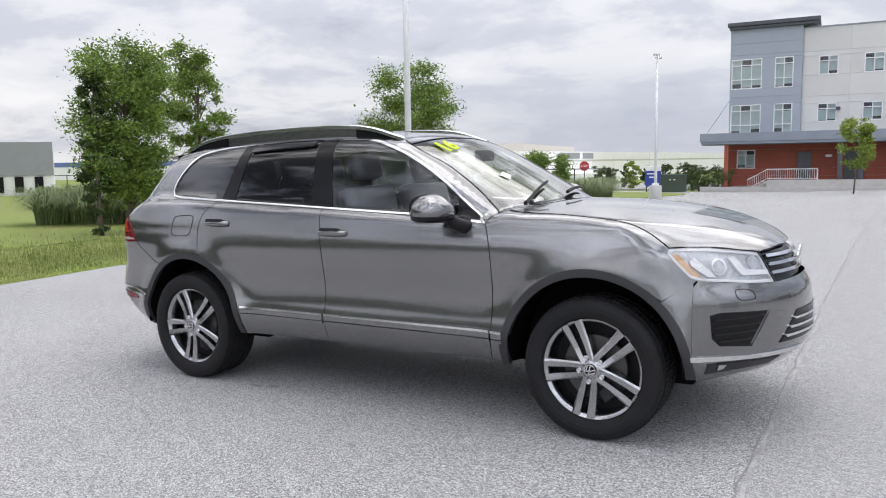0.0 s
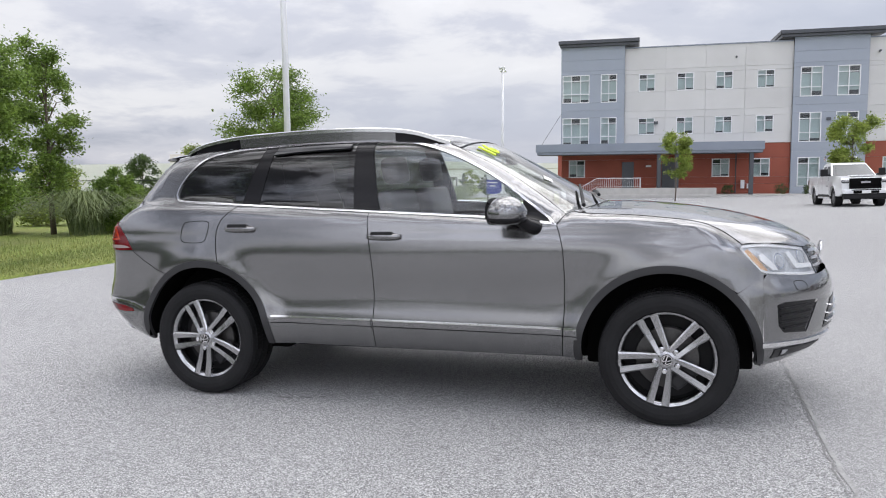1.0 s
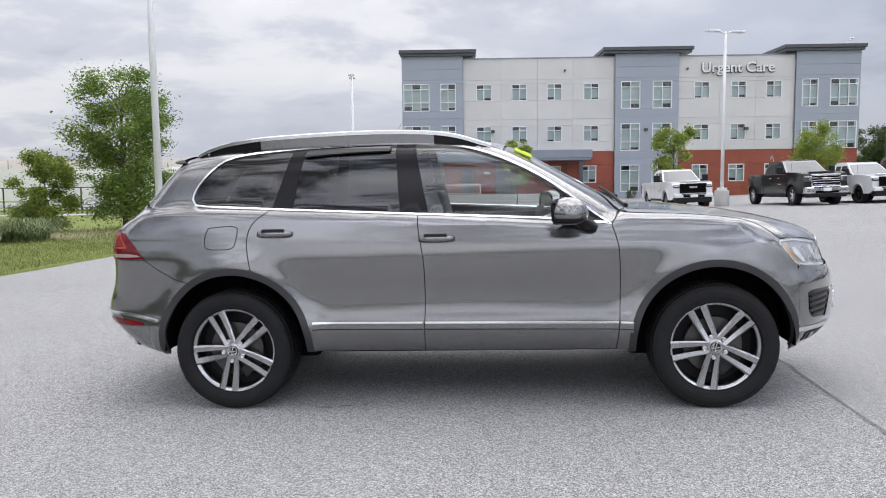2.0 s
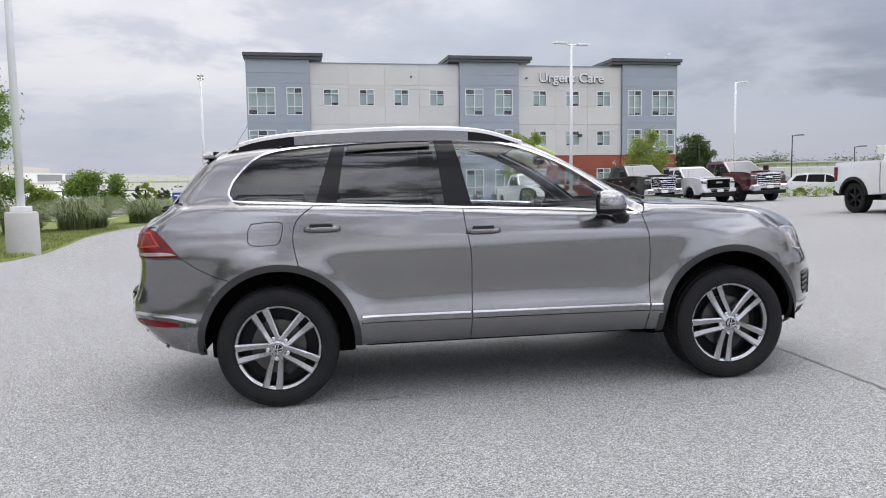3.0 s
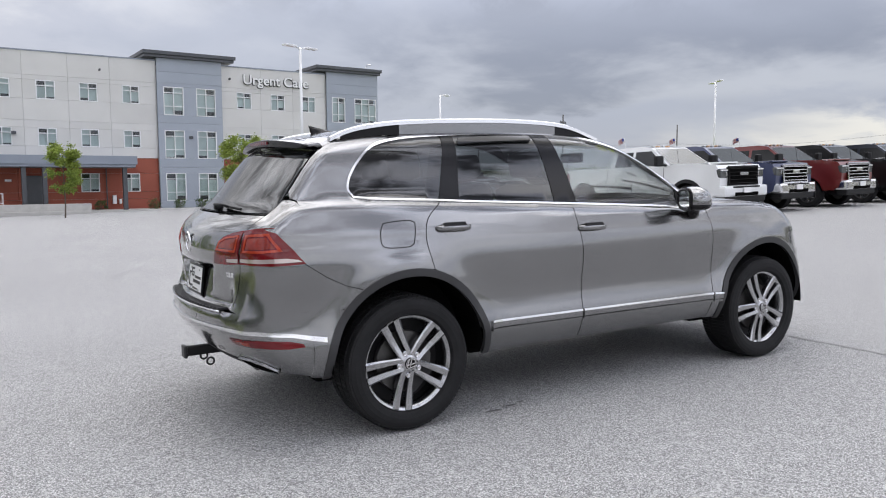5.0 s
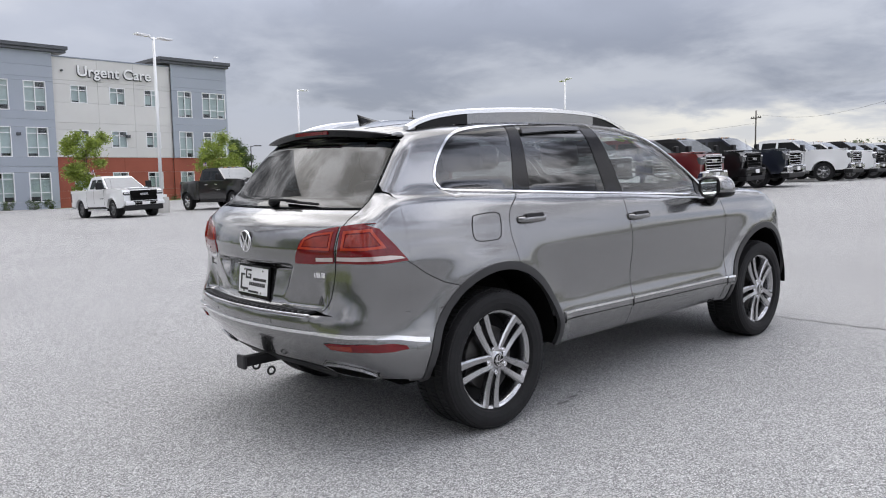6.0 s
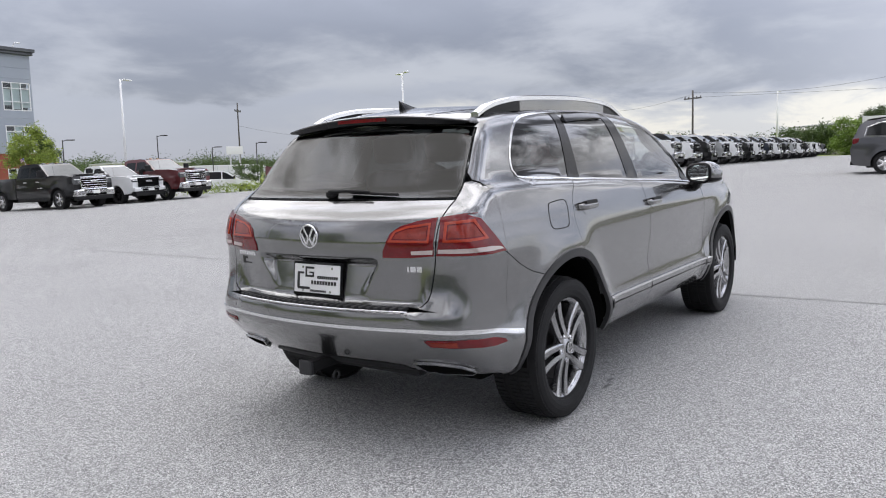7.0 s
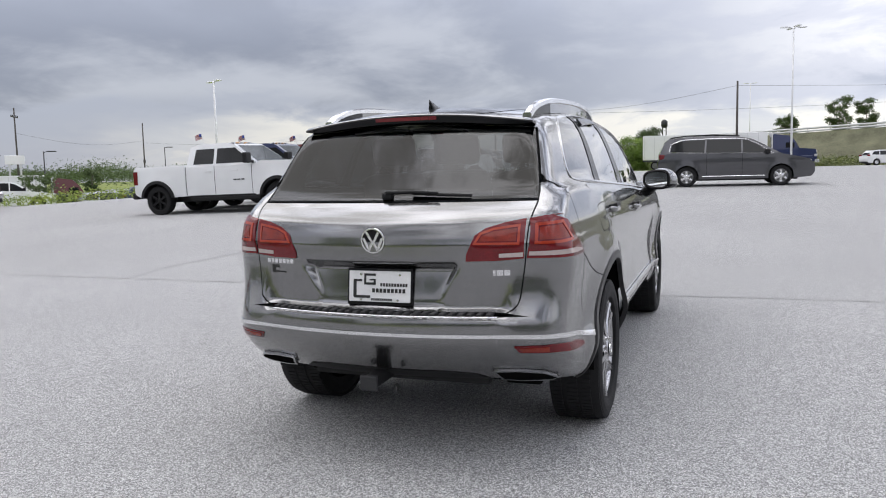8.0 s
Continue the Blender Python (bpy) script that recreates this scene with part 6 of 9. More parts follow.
# ---- the clinic building ----
F_ANG = 4.0
FM = pose(-9.66, 62.7, 0, 0, 0, F_ANG)
panel_light = material("light_stucco_panel", (0.62, 0.615, 0.60), 0.85, 0, 0.05, 0.5, 30, 0.05, per_piece=0.03)
panel_blue = material("blue_grey_panel", (0.34, 0.375, 0.43), 0.75, 0, 0.05, 0.5, 30, 0.05, per_piece=0.03)
brick_red = material("red_brick_veneer", (0.30, 0.085, 0.055), 0.85, 0, 0.12, 0.8, 24, 0.2, per_piece=0.04)
dark_metal = material("dark_grey_metal", (0.085, 0.09, 0.10), 0.45, 0.4, 0.1, 2, 60)
blue_metal = material("blue_grey_fascia", (0.25, 0.28, 0.33), 0.5, 0.3, 0.06, 1, 40)
win_white = material("white_window_frame", (0.78, 0.79, 0.80), 0.4, 0, 0.03, 3, 60)
blind = material("pale_window_blind", (0.78, 0.84, 0.83), 0.7, 0, 0.08, 1.5, 12)
# indoor shade as a colour, for boards behind panes and in bays
room_shade = material("shaded_room", (0.07, 0.075, 0.08), 0.8, 0, 0.2, 1, 10)
win_glass = glass("building_window_glass", (0.62, 0.68, 0.68), 0.6)
clinic = thing("clinic_building", FM, "three-storey clinic with pale and blue-grey panels over red brick", "building")
Z0 = -1.25


def wall_piece(name, s0, s1, z0, z1, y, mat, parent, label="", t=0.12):
    return part(name, boxes(((s0 + 0.006, y, z0 + 0.006), (s1 - 0.006, y + t, z1 - 0.006)), bevel=0.006), mat, parent, label)


def bwindow(parent, s0, s1, z0, z1, y, cols, transom, low):
    """A framed window set in a wall opening, with bars, blinds and a dark board behind for the room's shade."""
    w = 0.075
    bm = bmesh.new()
    rings = [[bm.verts.new(p) for p in ((s0 + e, yy, z0 + e), (s1 - e, yy, z0 + e), (s1 - e, yy, z1 - e), (s0 + e, yy, z1 - e))] for e, yy in ((0, y + 0.10), (0, y - 0.03), (w, y - 0.03), (w, y + 0.10))]
    for p, q in zip(rings, rings[1:] + rings[:1]):
        for i in range(4):
            bm.faces.new((p[i], p[(i + 1) % 4], q[(i + 1) % 4], q[i]))
    bmesh.ops.recalc_face_normals(bm, faces=bm.faces[:])
    fr = part("window", bm, win_white, parent, "white-framed window")
    for k in range(1, cols):
        c = s0 + (s1 - s0) * k / cols
        part("mullion", boxes(((c - 0.035, y - 0.02, z0 + w), (c + 0.035, y + 0.09, z1 - w))), win_white, fr)
    for zz in ([z1 - transom] if transom else []) + ([z0 + low] if low else []):
        part("transom_bar", boxes(((s0 + w, y - 0.024, zz - 0.035), (s1 - w, y + 0.086, zz + 0.035))), win_white, fr)
    for k in range(cols):
        a, b = s0 + (s1 - s0) * k / cols + 0.03, s0 + (s1 - s0) * (k + 1) / cols - 0.03
        bm = bmesh.new()
        bm.faces.new([bm.verts.new(p) for p in ((a, y + 0.05, z0 + w), (b, y + 0.05, z0 + w), (b, y + 0.05, z1 - w), (a, y + 0.05, z1 - w))])
        part("pane", bm, win_glass, fr)
        drop = (0.75, 1.0, 0.85, 0.95)[int((s0 * 7 + k * 3 + z0 * 5)) % 4]
        zb = z0 + w + (z1 - z0) * (1 - drop) * 0.6
        part("blind", boxes(((a, y + 0.16, zb), (b, y + 0.18, z1 - w - (transom or 0) * (int(s0 * 3 + k) % 2)))), blind, fr, "pale window blind")
    part("room", boxes(((s0, y + 0.5, z0), (s1, y + 0.55, z1))), room_shade, fr, "dark board standing for the dim room behind the window")
    return fr


def facade(parent, s0, s1, z0, z1, y, mat, wins, rows, cols_at, name):
    """Wall panels between joints, leaving out the windows; wins as (s0, s1, z0, z1, cols, transom, low)."""
    ss = sorted({s0, s1, *cols_at, *[w[0] for w in wins], *[w[1] for w in wins]})
    zs = sorted({z0, z1, *rows, *[w[2] for w in wins], *[w[3] for w in wins]})
    for a, b in zip(zs, zs[1:]):
        run = None
        for c, d in zip(ss, ss[1:]):
            m, n = (c + d) / 2, (a + b) / 2
            blocked = any(w[0] <= m <= w[1] and w[2] <= n <= w[3] for w in wins)
            if blocked or (run and c in cols_at):
                if run:
                    wall_piece(name, run[0], run[1], a, b, y, mat, parent)
                run = None
            if not blocked:
                run = (run[0], d) if run else (c, d)
        if run:
            wall_piece(name, run[0], run[1], a, b, y, mat, parent)
    for w in wins:
        bwindow(parent, w[0], w[1], w[2], w[3], y + 0.02, w[4], w[5], w[6])


U1, U2, G1 = (7.0, 9.38), (3.36, 5.74), (-0.25, 2.13)
S1, S2, SG = (7.83, 9.3), (4.2, 5.63), (0.58, 2.1)
core = part("core", boxes(((0.12, 0.75, Z0), (39.85, 17.0, 11.2))), panel_light, clinic, "pale side and rear walls")
tw1 = [(0.2, 2.5, *U1, 3, 0.5, 0.75), (3.45, 4.81, *U1, 2, 0.5, 0.75), (0.2, 2.5, *U2, 3, 0.5, 0.75), (3.45, 4.81, *U2, 2, 0.5, 0.75)]
facade(clinic, 0.08, 5.45, 3.35, 11.75, -0.25, panel_blue, tw1, [6.35, 9.7, 10.6], [], "blue_panel")
pw = []
for s in (6.6, 9.72, 12.8, 16.02):
    pw += [(s, s + 1.36, *S1, 2, 0.42, 0), (s, s + 1.36, *S2, 2, 0.42, 0)]
facade(clinic, 5.45, 18.74, 3.36, 11.48, 0.0, panel_light, pw, [6.2, 9.65], [8.8, 12.0, 15.1], "pale_panel")
pt2 = []
for s in (19.25, 22.0):
    pt2 += [(s, s + 1.68, *U1, 2, 0.5, 0.75), (s, s + 1.68, *U2, 2, 0.5, 0.75), (s, s + 1.68, *G1, 2, 0.5, 0.75)]
facade(clinic, 18.74, 24.26, Z0, 11.75, -0.25, panel_blue, pt2, [2.6, 6.35, 9.7, 10.6], [], "blue_panel")
pw2 = []
for s in (25.65, 28.84, 31.9):
    pw2 += [(s, s + 1.38, *S1, 2, 0.42, 0), (s, s + 1.38, *S2, 2, 0.42, 0)]
facade(clinic, 24.26, 34.36, 3.36, 11.48, 0.0, panel_light, pw2, [6.2, 9.65], [27.9, 31.0], "pale_panel")
tw3 = [(34.9, 36.3, *U1, 2, 0.5, 0.75), (37.32, 39.72, *U1, 3, 0.5, 0.75), (34.9, 36.3, *U2, 2, 0.5, 0.75), (37.32, 39.72, *U2, 3, 0.5, 0.75)]
facade(clinic, 34.36, 39.9, 3.36, 11.75, -0.25, panel_blue, tw3, [6.35, 9.7, 10.6], [], "blue_panel")
gb = [(0.75, 2.15, *SG, 2, 0.42, 0), (12.66, 14.06, *SG, 2, 0.42, 0), (15.8, 17.2, *SG, 2, 0.42, 0)]
facade(clinic, 0.08, 18.74, Z0, 3.36, 0.05, brick_red, gb, [0.0], [8.2], "brick_panel")
gb2 = [(s, s + 1.4, *SG, 2, 0.42, 0) for s in (25.6, 28.8, 31.95)]
facade(clinic, 24.26, 34.36, Z0, 3.36, 0.05, brick_red, gb2, [0.0], [29.9], "brick_panel")
gb3 = [(34.95, 36.3, *SG, 2, 0.42, 0), (37.3, 39.7, *SG, 3, 0.42, 0)]
facade(clinic, 34.36, 39.9, Z0, 3.36, -0.1, brick_red, gb3, [0.0], [], "brick_panel")
for s0, s1 in ((-0.12, 6.62), (17.6, 25.4), (33.15, 40.15)):
    bm = boxes(((s0, -0.75, 11.95), (s1, 6.0, 12.25)), ((s0 + 0.12, -0.6, 11.72), (s1 - 0.12, 5.8, 11.95)), bevel=0.03)
    part("cornice", bm, dark_metal, clinic, "dark metal cornice")
part("parapet_cap", boxes(((5.5, -0.05, 11.46), (18.7, 0.35, 11.56)), ((24.3, -0.05, 11.46), (34.3, 0.35, 11.56))), blue_metal, clinic, "metal parapet cap")
part("roof_unit", boxes(((8.2, 4.0, 11.2), (16.0, 8, 11.95)), bevel=0.05), dark_metal, clinic, "dark roof plant screen")
part("rooftop_pipe", tube(bmesh.new(), [(39.2, 1.0, 12.2), (39.3, 1.0, 12.7), (39.5, 1.0, 12.95), (39.9, 1.0, 12.95)], 0.06, 8), white_paint, clinic, "white bent roof pipe", True)
for s, z in ((8.05, 5.05), (19.9 + 1.55, 5.05), (30.2, 5.05), (14.35, 10.3), (25.0, 10.3)):
    big = z < 6
    part("wall_light", boxes(((s - (0.16 if big else 0.06), -0.38, z), (s + (0.16 if big else 0.06), -0.02, z + (0.24 if big else 0.16))), bevel=0.03), dark_metal, clinic, "dark wall light")
sign_me = text_data("Urgent Care", 1.30, 0.03, white_plate, 0.022)
sign_me.transform(pose(29.38, -0.16, 10.42, 90, 0, 0) @ Matrix.Diagonal((0.95, 0.92, 1, 1)))
child("wall_letters", sign_me, clinic, "white raised letters reading Urgent Care")
side_me = text_data("Urgent Care", 1.30, 0.09, dark_metal, 0.05)
side_me.transform(pose(29.40, -0.03, 10.39, 90, 0, 0) @ Matrix.Diagonal((0.95, 0.92, 1, 1)))
child("letter_edges", side_me, clinic, "dark letter edges")
bm = boxes(((-1.75, -3.2, 2.75), (16.3, 0.0, 3.42)), ((-1.65, -3.1, 2.55), (16.2, 0.0, 2.75)), bevel=0.02)
canopy = part("canopy", bm, blue_metal, clinic, "blue-grey entrance canopy")
part("canopy_soffit", boxes(((-1.6, -3.05, 2.50), (16.15, -0.05, 2.55))), dark_metal, canopy, "dark soffit")
for s in (0.25, 8.3, 9.7, 15.4):
    part("canopy_column", boxes(((s - 0.16, -2.9, Z0), (s + 0.16, -2.55, 2.5)), bevel=0.02), brick_red if s < 8 else dark_metal, canopy, "canopy column")
for s0, s1 in ((5.3, 6.3), (8.6, 10.0)):
    part("entrance_door", boxes(((s0, -0.02, -0.35), (s1, 0.04, 1.9)), bevel=0.02), dark_metal, clinic, "dark metal entrance door")
part("exit_sign", boxes(((7.3, -0.03, 1.45), (7.75, 0.02, 1.62))), win_white, clinic, "small pale wall plate")
# walled ramp, steps and railing in front
part("porch_floor", boxes(((3.3, -3.2, Z0), (12.75, 0.0, -0.42))), concrete, clinic, "concrete porch")
part("ramp_wall", boxes(((3.3, -3.45, Z0 - 0.2), (12.75, -3.2, -0.25)), bevel=0.02), concrete, clinic, "pale concrete ramp wall")
bm = bmesh.new()
for k in range(5):
    box(bm, (1.9 + 0.28 * k, -3.3, Z0), (3.3, -1.8, -1.2 + 0.16 * (k + 1)))
part("porch_steps", bm, concrete, clinic, "concrete steps")
rail_o = part("railing", tube(tube(tube(bmesh.new(), [(1.9, -3.3, -0.25), (3.35, -3.3, 0.56), (6.85, -3.3, 0.56)], 0.03, 6), [(1.9, -3.3, -1.0), (3.35, -3.3, -0.15), (6.85, -3.3, -0.15)], 0.02, 6), [(6.85, -3.3, -0.4), (6.85, -3.3, 0.56)], 0.03, 6), win_white, clinic, "pale metal railing")
for k in range(32):
    s = 1.95 + k * 0.156
    zt_ = 0.56 if s > 3.35 else -0.25 + (s - 1.9) / 1.45 * 0.81
    part("baluster", tube(bmesh.new(), [(s, -3.3, zt_ - 0.75), (s, -3.3, zt_)], 0.012, 5), win_white, rail_o)
for nm, s, w, h in (("meter_box", 14.95, 0.3, 0.7), ("meter_box", 15.45, 0.2, 0.4)):
    part(nm, boxes(((s, -0.22, -0.4), (s + w, 0.0, -0.4 + h)), bevel=0.02), win_white, clinic, "pale meter box")
part("downpipe", tube(bmesh.new(), [(14.55, -0.06, Z0), (14.55, -0.06, 2.6)], 0.05, 6), dark_metal, clinic)
bm = tube(bmesh.new(), [(-1.4, -2.0, 3.4), (0.1, -0.3, 6.1)], 0.018, 5)
part("guy_wire", bm, dark_metal, clinic, "thin canopy stay")
kerb = part("kerb", boxes(((-1.5, -4.3, -1.35), (43.5, -4.05, -0.78)), bevel=0.03), concrete, None, "concrete kerb in front of the building", m=FM)
tagged(kerb, kind="structure")
pav = part("pavement", boxes(((-1.5, -4.05, -1.3), (43.5, 0.1, -0.83))), concrete, None, "concrete walk along the building", m=FM)
tagged(pav, kind="structure")

# ---- poles ----


def light_pole(x, y, top, heads, base=True, r=0.085, label="white steel light pole on a concrete base", mat=None, turn=0, pedestal=0.75):
    mat = mat or white_paint
    g = ground_z(x, y)
    t = thing("light_pole", pose(x, y, g, 0, 0, turn), label, "light pole", "parking lot light poles" if base else "dark area light poles")
    b0 = 0
    if base:
        part("pedestal", lathe(bmesh.new(), [(0, pedestal), (0.30, pedestal), (0.33, pedestal - 0.03), (0.34, 0.0), (0.34, -0.4)], 24, "z"), concrete, t, "concrete pedestal", True)
        part("base_cover", boxes(((-0.17, -0.17, pedestal), (0.17, 0.17, pedestal + 0.12)), bevel=0.02), mat, t)
        b0 = pedestal
    H = top - g
    part("shaft", tube(bmesh.new(), [(0, 0, b0), (0, 0, H)], r, 12, r * 0.75), mat, t, "", True)
    for k in range(heads):
        a = (0, 180, 90, 270)[k]
        m = Matrix.Rotation(radians(a), 4, "Z")
        arm = part("arm", tube(bmesh.new(), [(0, 0, H - 0.1), (0.22, 0, H - 0.02), (0.4, 0, H)], 0.035, 6), mat, t, "", True, m=m)
        part("lamp_head", boxes(((0.3, -0.17, H - 0.03), (1.0, 0.17, H + 0.06)), bevel=0.03), mat, t, "flat lamp head", m=m)
    return t


light_pole(-8.05, 12.0, 9.5, 2, pedestal=0.95)
light_pole(-8.95, 38.4, 7.05, 2, turn=100)
light_pole(10.0, 31.9, 7.85, 2, turn=200)
light_pole(24.6, 43.4, 7.45, 1, turn=20)
light_pole(40.5, 32.6, 8.1, 2, turn=60)
light_pole(61.5, -6.1, 12.0, 4, turn=110)
light_pole(125, -4.5, 14.2, 2, turn=90)
light_pole(98, 18.5, 9.2, 1, r=0.12)
dk = material("dark_bronze_metal", (0.03, 0.03, 0.032), 0.5, 0.3, 0.1, 2, 40)
for x, y, top in ((40, 62.0, 4.9), (32.1, 64.5, 4.5), (44, 52.7, 3.9), (45.8, 61.3, 3.8), (70, 62, 5.2)):
    light_pole(x, y, top, 1, False, 0.06, "slim dark area light pole", dk, turn=-20)


def utility_pole(x, y, top, turn, armed=True):
    g = ground_z(x, y)
    wood = bpy.data.materials.get("pole_wood") or material("pole_wood", (0.075, 0.068, 0.065), 0.9, 0, 0.25, 1, 12, 0.3)
    t = thing("utility_pole", pose(x, y, g, 0, 0, turn), "weathered wooden utility pole with crossarms" if armed else "slim weathered wooden utility pole beyond the lot", "utility pole", "utility poles")
    H = top - g
    part("post", tube(bmesh.new(), [(0, 0, -0.3), (0, 0, H)], 0.16, 8, 0.10), wood, t, "", True)
    if not armed:
        return t
    part("crossarm", boxes(((-1.3, -0.07, H * 0.90), (1.3, 0.07, H * 0.90 + 0.14))), wood, t)
    for xx in (-1.2, -0.6, 0.6, 1.2):
        part("insulator", lathe(bmesh.new(), [(0.0, H * 0.90 + 0.36), (0.06, H * 0.90 + 0.33), (0.07, H * 0.90 + 0.14)], 8, "z", m=Matrix.Translation((xx, 0, 0))), dk, t)
    part("transformer", lathe(bmesh.new(), [(0, H * 0.5), (0.22, H * 0.5), (0.22, H * 0.5 - 0.6), (0, H * 0.5 - 0.6)], 12, "z", m=Matrix.Translation((0.38, 0, 0))), dk, t, "", True)
    return t


UP = [(78.0, 95.0, 12.1, 30), (115.9, 105.6, 12.4, 40), (95.5, 28.2, 9.9, 70), (116.1, 55.0, 10.8, 60), (88.2, -2.3, 10.9, 85, False)]
for u in UP:
    utility_pole(*u)
wires = [((88.2, -2.3, 10.4), (95.5, 28.2, 9.6)), ((95.5, 28.2, 9.4), (116.1, 55, 10.2)), ((78, 95, 8.5), (115.9, 105.6, 9.0)), ((88.2, -2.3, 10.4), (98, -70, 11)), ((95.5, 28.2, 9.0), (98, -70, 10.2)), ((115.9, 105.6, 8.6), (116.1, 55, 8.8))]
for a, b in wires:
    a, b = Vector(a), Vector(b)
    pts = [a.lerp(b, k / 12) - Vector((0, 0, 1.2 * math.sin(math.pi * k / 12))) for k in range(13)]
    ob = part("power_line", tube(bmesh.new(), pts, 0.014, 5), dk, None)
    tagged(ob, "thin dark overhead power line between poles", "power line", "power lines")

# ---- plants ----
bark = material("bark", (0.12, 0.095, 0.075), 0.95, 0, 0.3, 6, 40, 0.5)


def leaf_material(name, a, b):
    m = material(name, a, 0.55, 0, 0.35, 0.9, 9, 0, color2=b)
    nt = m.node_tree
    geo, hs, mr = nt.nodes.new("ShaderNodeNewGeometry"), nt.nodes.new("ShaderNodeHueSaturation"), nt.nodes.new("ShaderNodeMapRange")
    mr.inputs["To Min"].default_value, mr.inputs["To Max"].default_value = 0.6, 1.45
    p = nt.nodes["Principled BSDF"]
    old = p.inputs["Base Color"].links[0].from_socket
    nt.links.new(geo.outputs["Random Per Island"], mr.inputs["Value"])
    nt.links.new(mr.outputs[0], hs.inputs["Value"])
    nt.links.new(old, hs.inputs["Color"])
    nt.links.new(hs.outputs[0], p.inputs["Base Color"])
    p.inputs["Transmission Weight"].default_value = 0.0
    tr, ad, out = nt.nodes.new("ShaderNodeBsdfTranslucent"), nt.nodes.new("ShaderNodeMixShader"), nt.nodes["Material Output"]
    nt.links.new(hs.outputs[0], tr.inputs[0])
    ad.inputs[0].default_value = 0.35
    nt.links.new(p.outputs[0], ad.inputs[1]), nt.links.new(tr.outputs[0], ad.inputs[2]), nt.links.new(ad.outputs[0], out.inputs[0])
    return m


leaf_green = leaf_material("green_leaves", (0.115, 0.21, 0.035), (0.26, 0.37, 0.075))
leaf_young = leaf_material("fresh_green_leaves", (0.19, 0.29, 0.045), (0.36, 0.43, 0.09))
leaf_dark = leaf_material("dark_green_leaves", (0.055, 0.095, 0.03), (0.11, 0.165, 0.05))
leaf_olive = leaf_material("olive_leaves", (0.09, 0.115, 0.04), (0.19, 0.21, 0.08))


def leaf_cloud(clumps, n, size, rnd, soft=0.52):
    """Leaves scattered in clumps: (centre, radii), each leaf a folded pair of triangles."""
    v, f = [], []
    vol = [c[1][0] * c[1][1] * c[1][2] for c in clumps]
    tot = sum(vol)
    for (c, r), w in zip(clumps, vol):
        for _ in range(max(8, int(n * w / tot))):
            d = Vector((rnd.gauss(0, 1), rnd.gauss(0, 1), rnd.gauss(0, 1))) * soft
            p = Vector((c[0] + d.x * r[0], c[1] + d.y * r[1], c[2] + d.z * r[2]))
            a = Vector((rnd.gauss(0, 1), rnd.gauss(0, 1), rnd.gauss(0, 0.6) - 0.25)).normalized()
            b = a.cross(Vector((rnd.gauss(0, 1), rnd.gauss(0, 1), rnd.gauss(0, 1)))).normalized()
            s = size * rnd.uniform(0.6, 1.3)
            k = len(v)
            v += [p - a * s, p + b * s * 0.42, p + a * s, p - b * s * 0.42 + a.cross(b) * s * 0.2]
            f += [(k, k + 1, k + 2), (k, k + 2, k + 3)]
    return v, f


def tree(x, y, h, spread, mat, seed, n=5200, size=0.085, low=0.18, label="", group="", trunk_r=None, clumps=60, lean=0.0, z=None, cat="tree", name="tree"):
    """Tapered trunk, limbs and a crown of leaf clumps with gaps."""
    rnd = random.Random(seed)
    g = ground_z(x, y) if z is None else z
    t = thing(name, pose(x, y, g), label, cat, group)
    r0 = trunk_r or h * 0.018
    bm = bmesh.new()
    top = Vector((lean, 0, h * 0.92))
    axis_ = [Vector((lean * k / 6 + rnd.gauss(0, 0.015) * h * 0.3, rnd.gauss(0, 0.015) * h * 0.3, h * 0.92 * k / 6 - (0.15 if k == 0 else 0))) for k in range(7)]
    tube(bm, axis_, r0, 9, r0 * 0.15)
    cl = []
    for k in range(clumps):
        u = (k + rnd.random()) / clumps
        zz = h * (low + (1 - low) * u)
        prof = math.sin(math.pi * min(1, (0.18 + 0.82 * (1 - u)) ** 0.85)) ** 0.6 if u > 0.35 else 0.65 + 0.35 * u / 0.35
        rad = spread * prof * rnd.uniform(0.35, 1.0)
        a = rnd.uniform(0, 2 * math.pi)
        c = (lean * u + rad * math.cos(a), rad * math.sin(a), zz + rnd.gauss(0, 0.03) * h)
        cr = spread * rnd.uniform(0.18, 0.36)
        cl.append((c, (cr, cr, cr * rnd.uniform(0.55, 0.9))))
        if k % 2 == 0:
            s = Vector((lean * u * 0.8, 0, max(0.12 * h, zz - rad * 0.75)))
            mid = s.lerp(Vector(c), 0.5) + Vector((0, 0, 0.05 * h))
            tube(bm, [s, mid, Vector(c)], r0 * 0.28, 5, r0 * 0.06, False)
    part("trunk", bm, bark, t, "", True)
    v, f = leaf_cloud(cl, n, size, rnd)
    child("crown", mesh_data("crown", v, f, mat), t)
    return t


def bush(x, y, h, spread, mat, seed, n=2500, size=0.06, label="", group="", name="bush", z=None):
    return tree(x, y, h, spread, mat, seed, n, size, 0.08, label, group, 0.03, 34, z=z, cat="bush", name=name)


tree(-13.7, 7.95, 4.3, 1.2, leaf_green, 5, 42000, 0.046, 0.22, "broad green tree with dense leaves on the lawn", clumps=120, trunk_r=0.11)
tree(-13.55, 7.0, 3.95, 0.36, leaf_dark, 25, 15000, 0.045, 0.05, "narrow dark green tree standing among lighter leaves", clumps=50, trunk_r=0.06)
tree(-14.95, 11.4, 4.85, 0.85, leaf_green, 15, 17000, 0.05, 0.20, "leafy green tree at the lawn's rim", clumps=60, trunk_r=0.08)
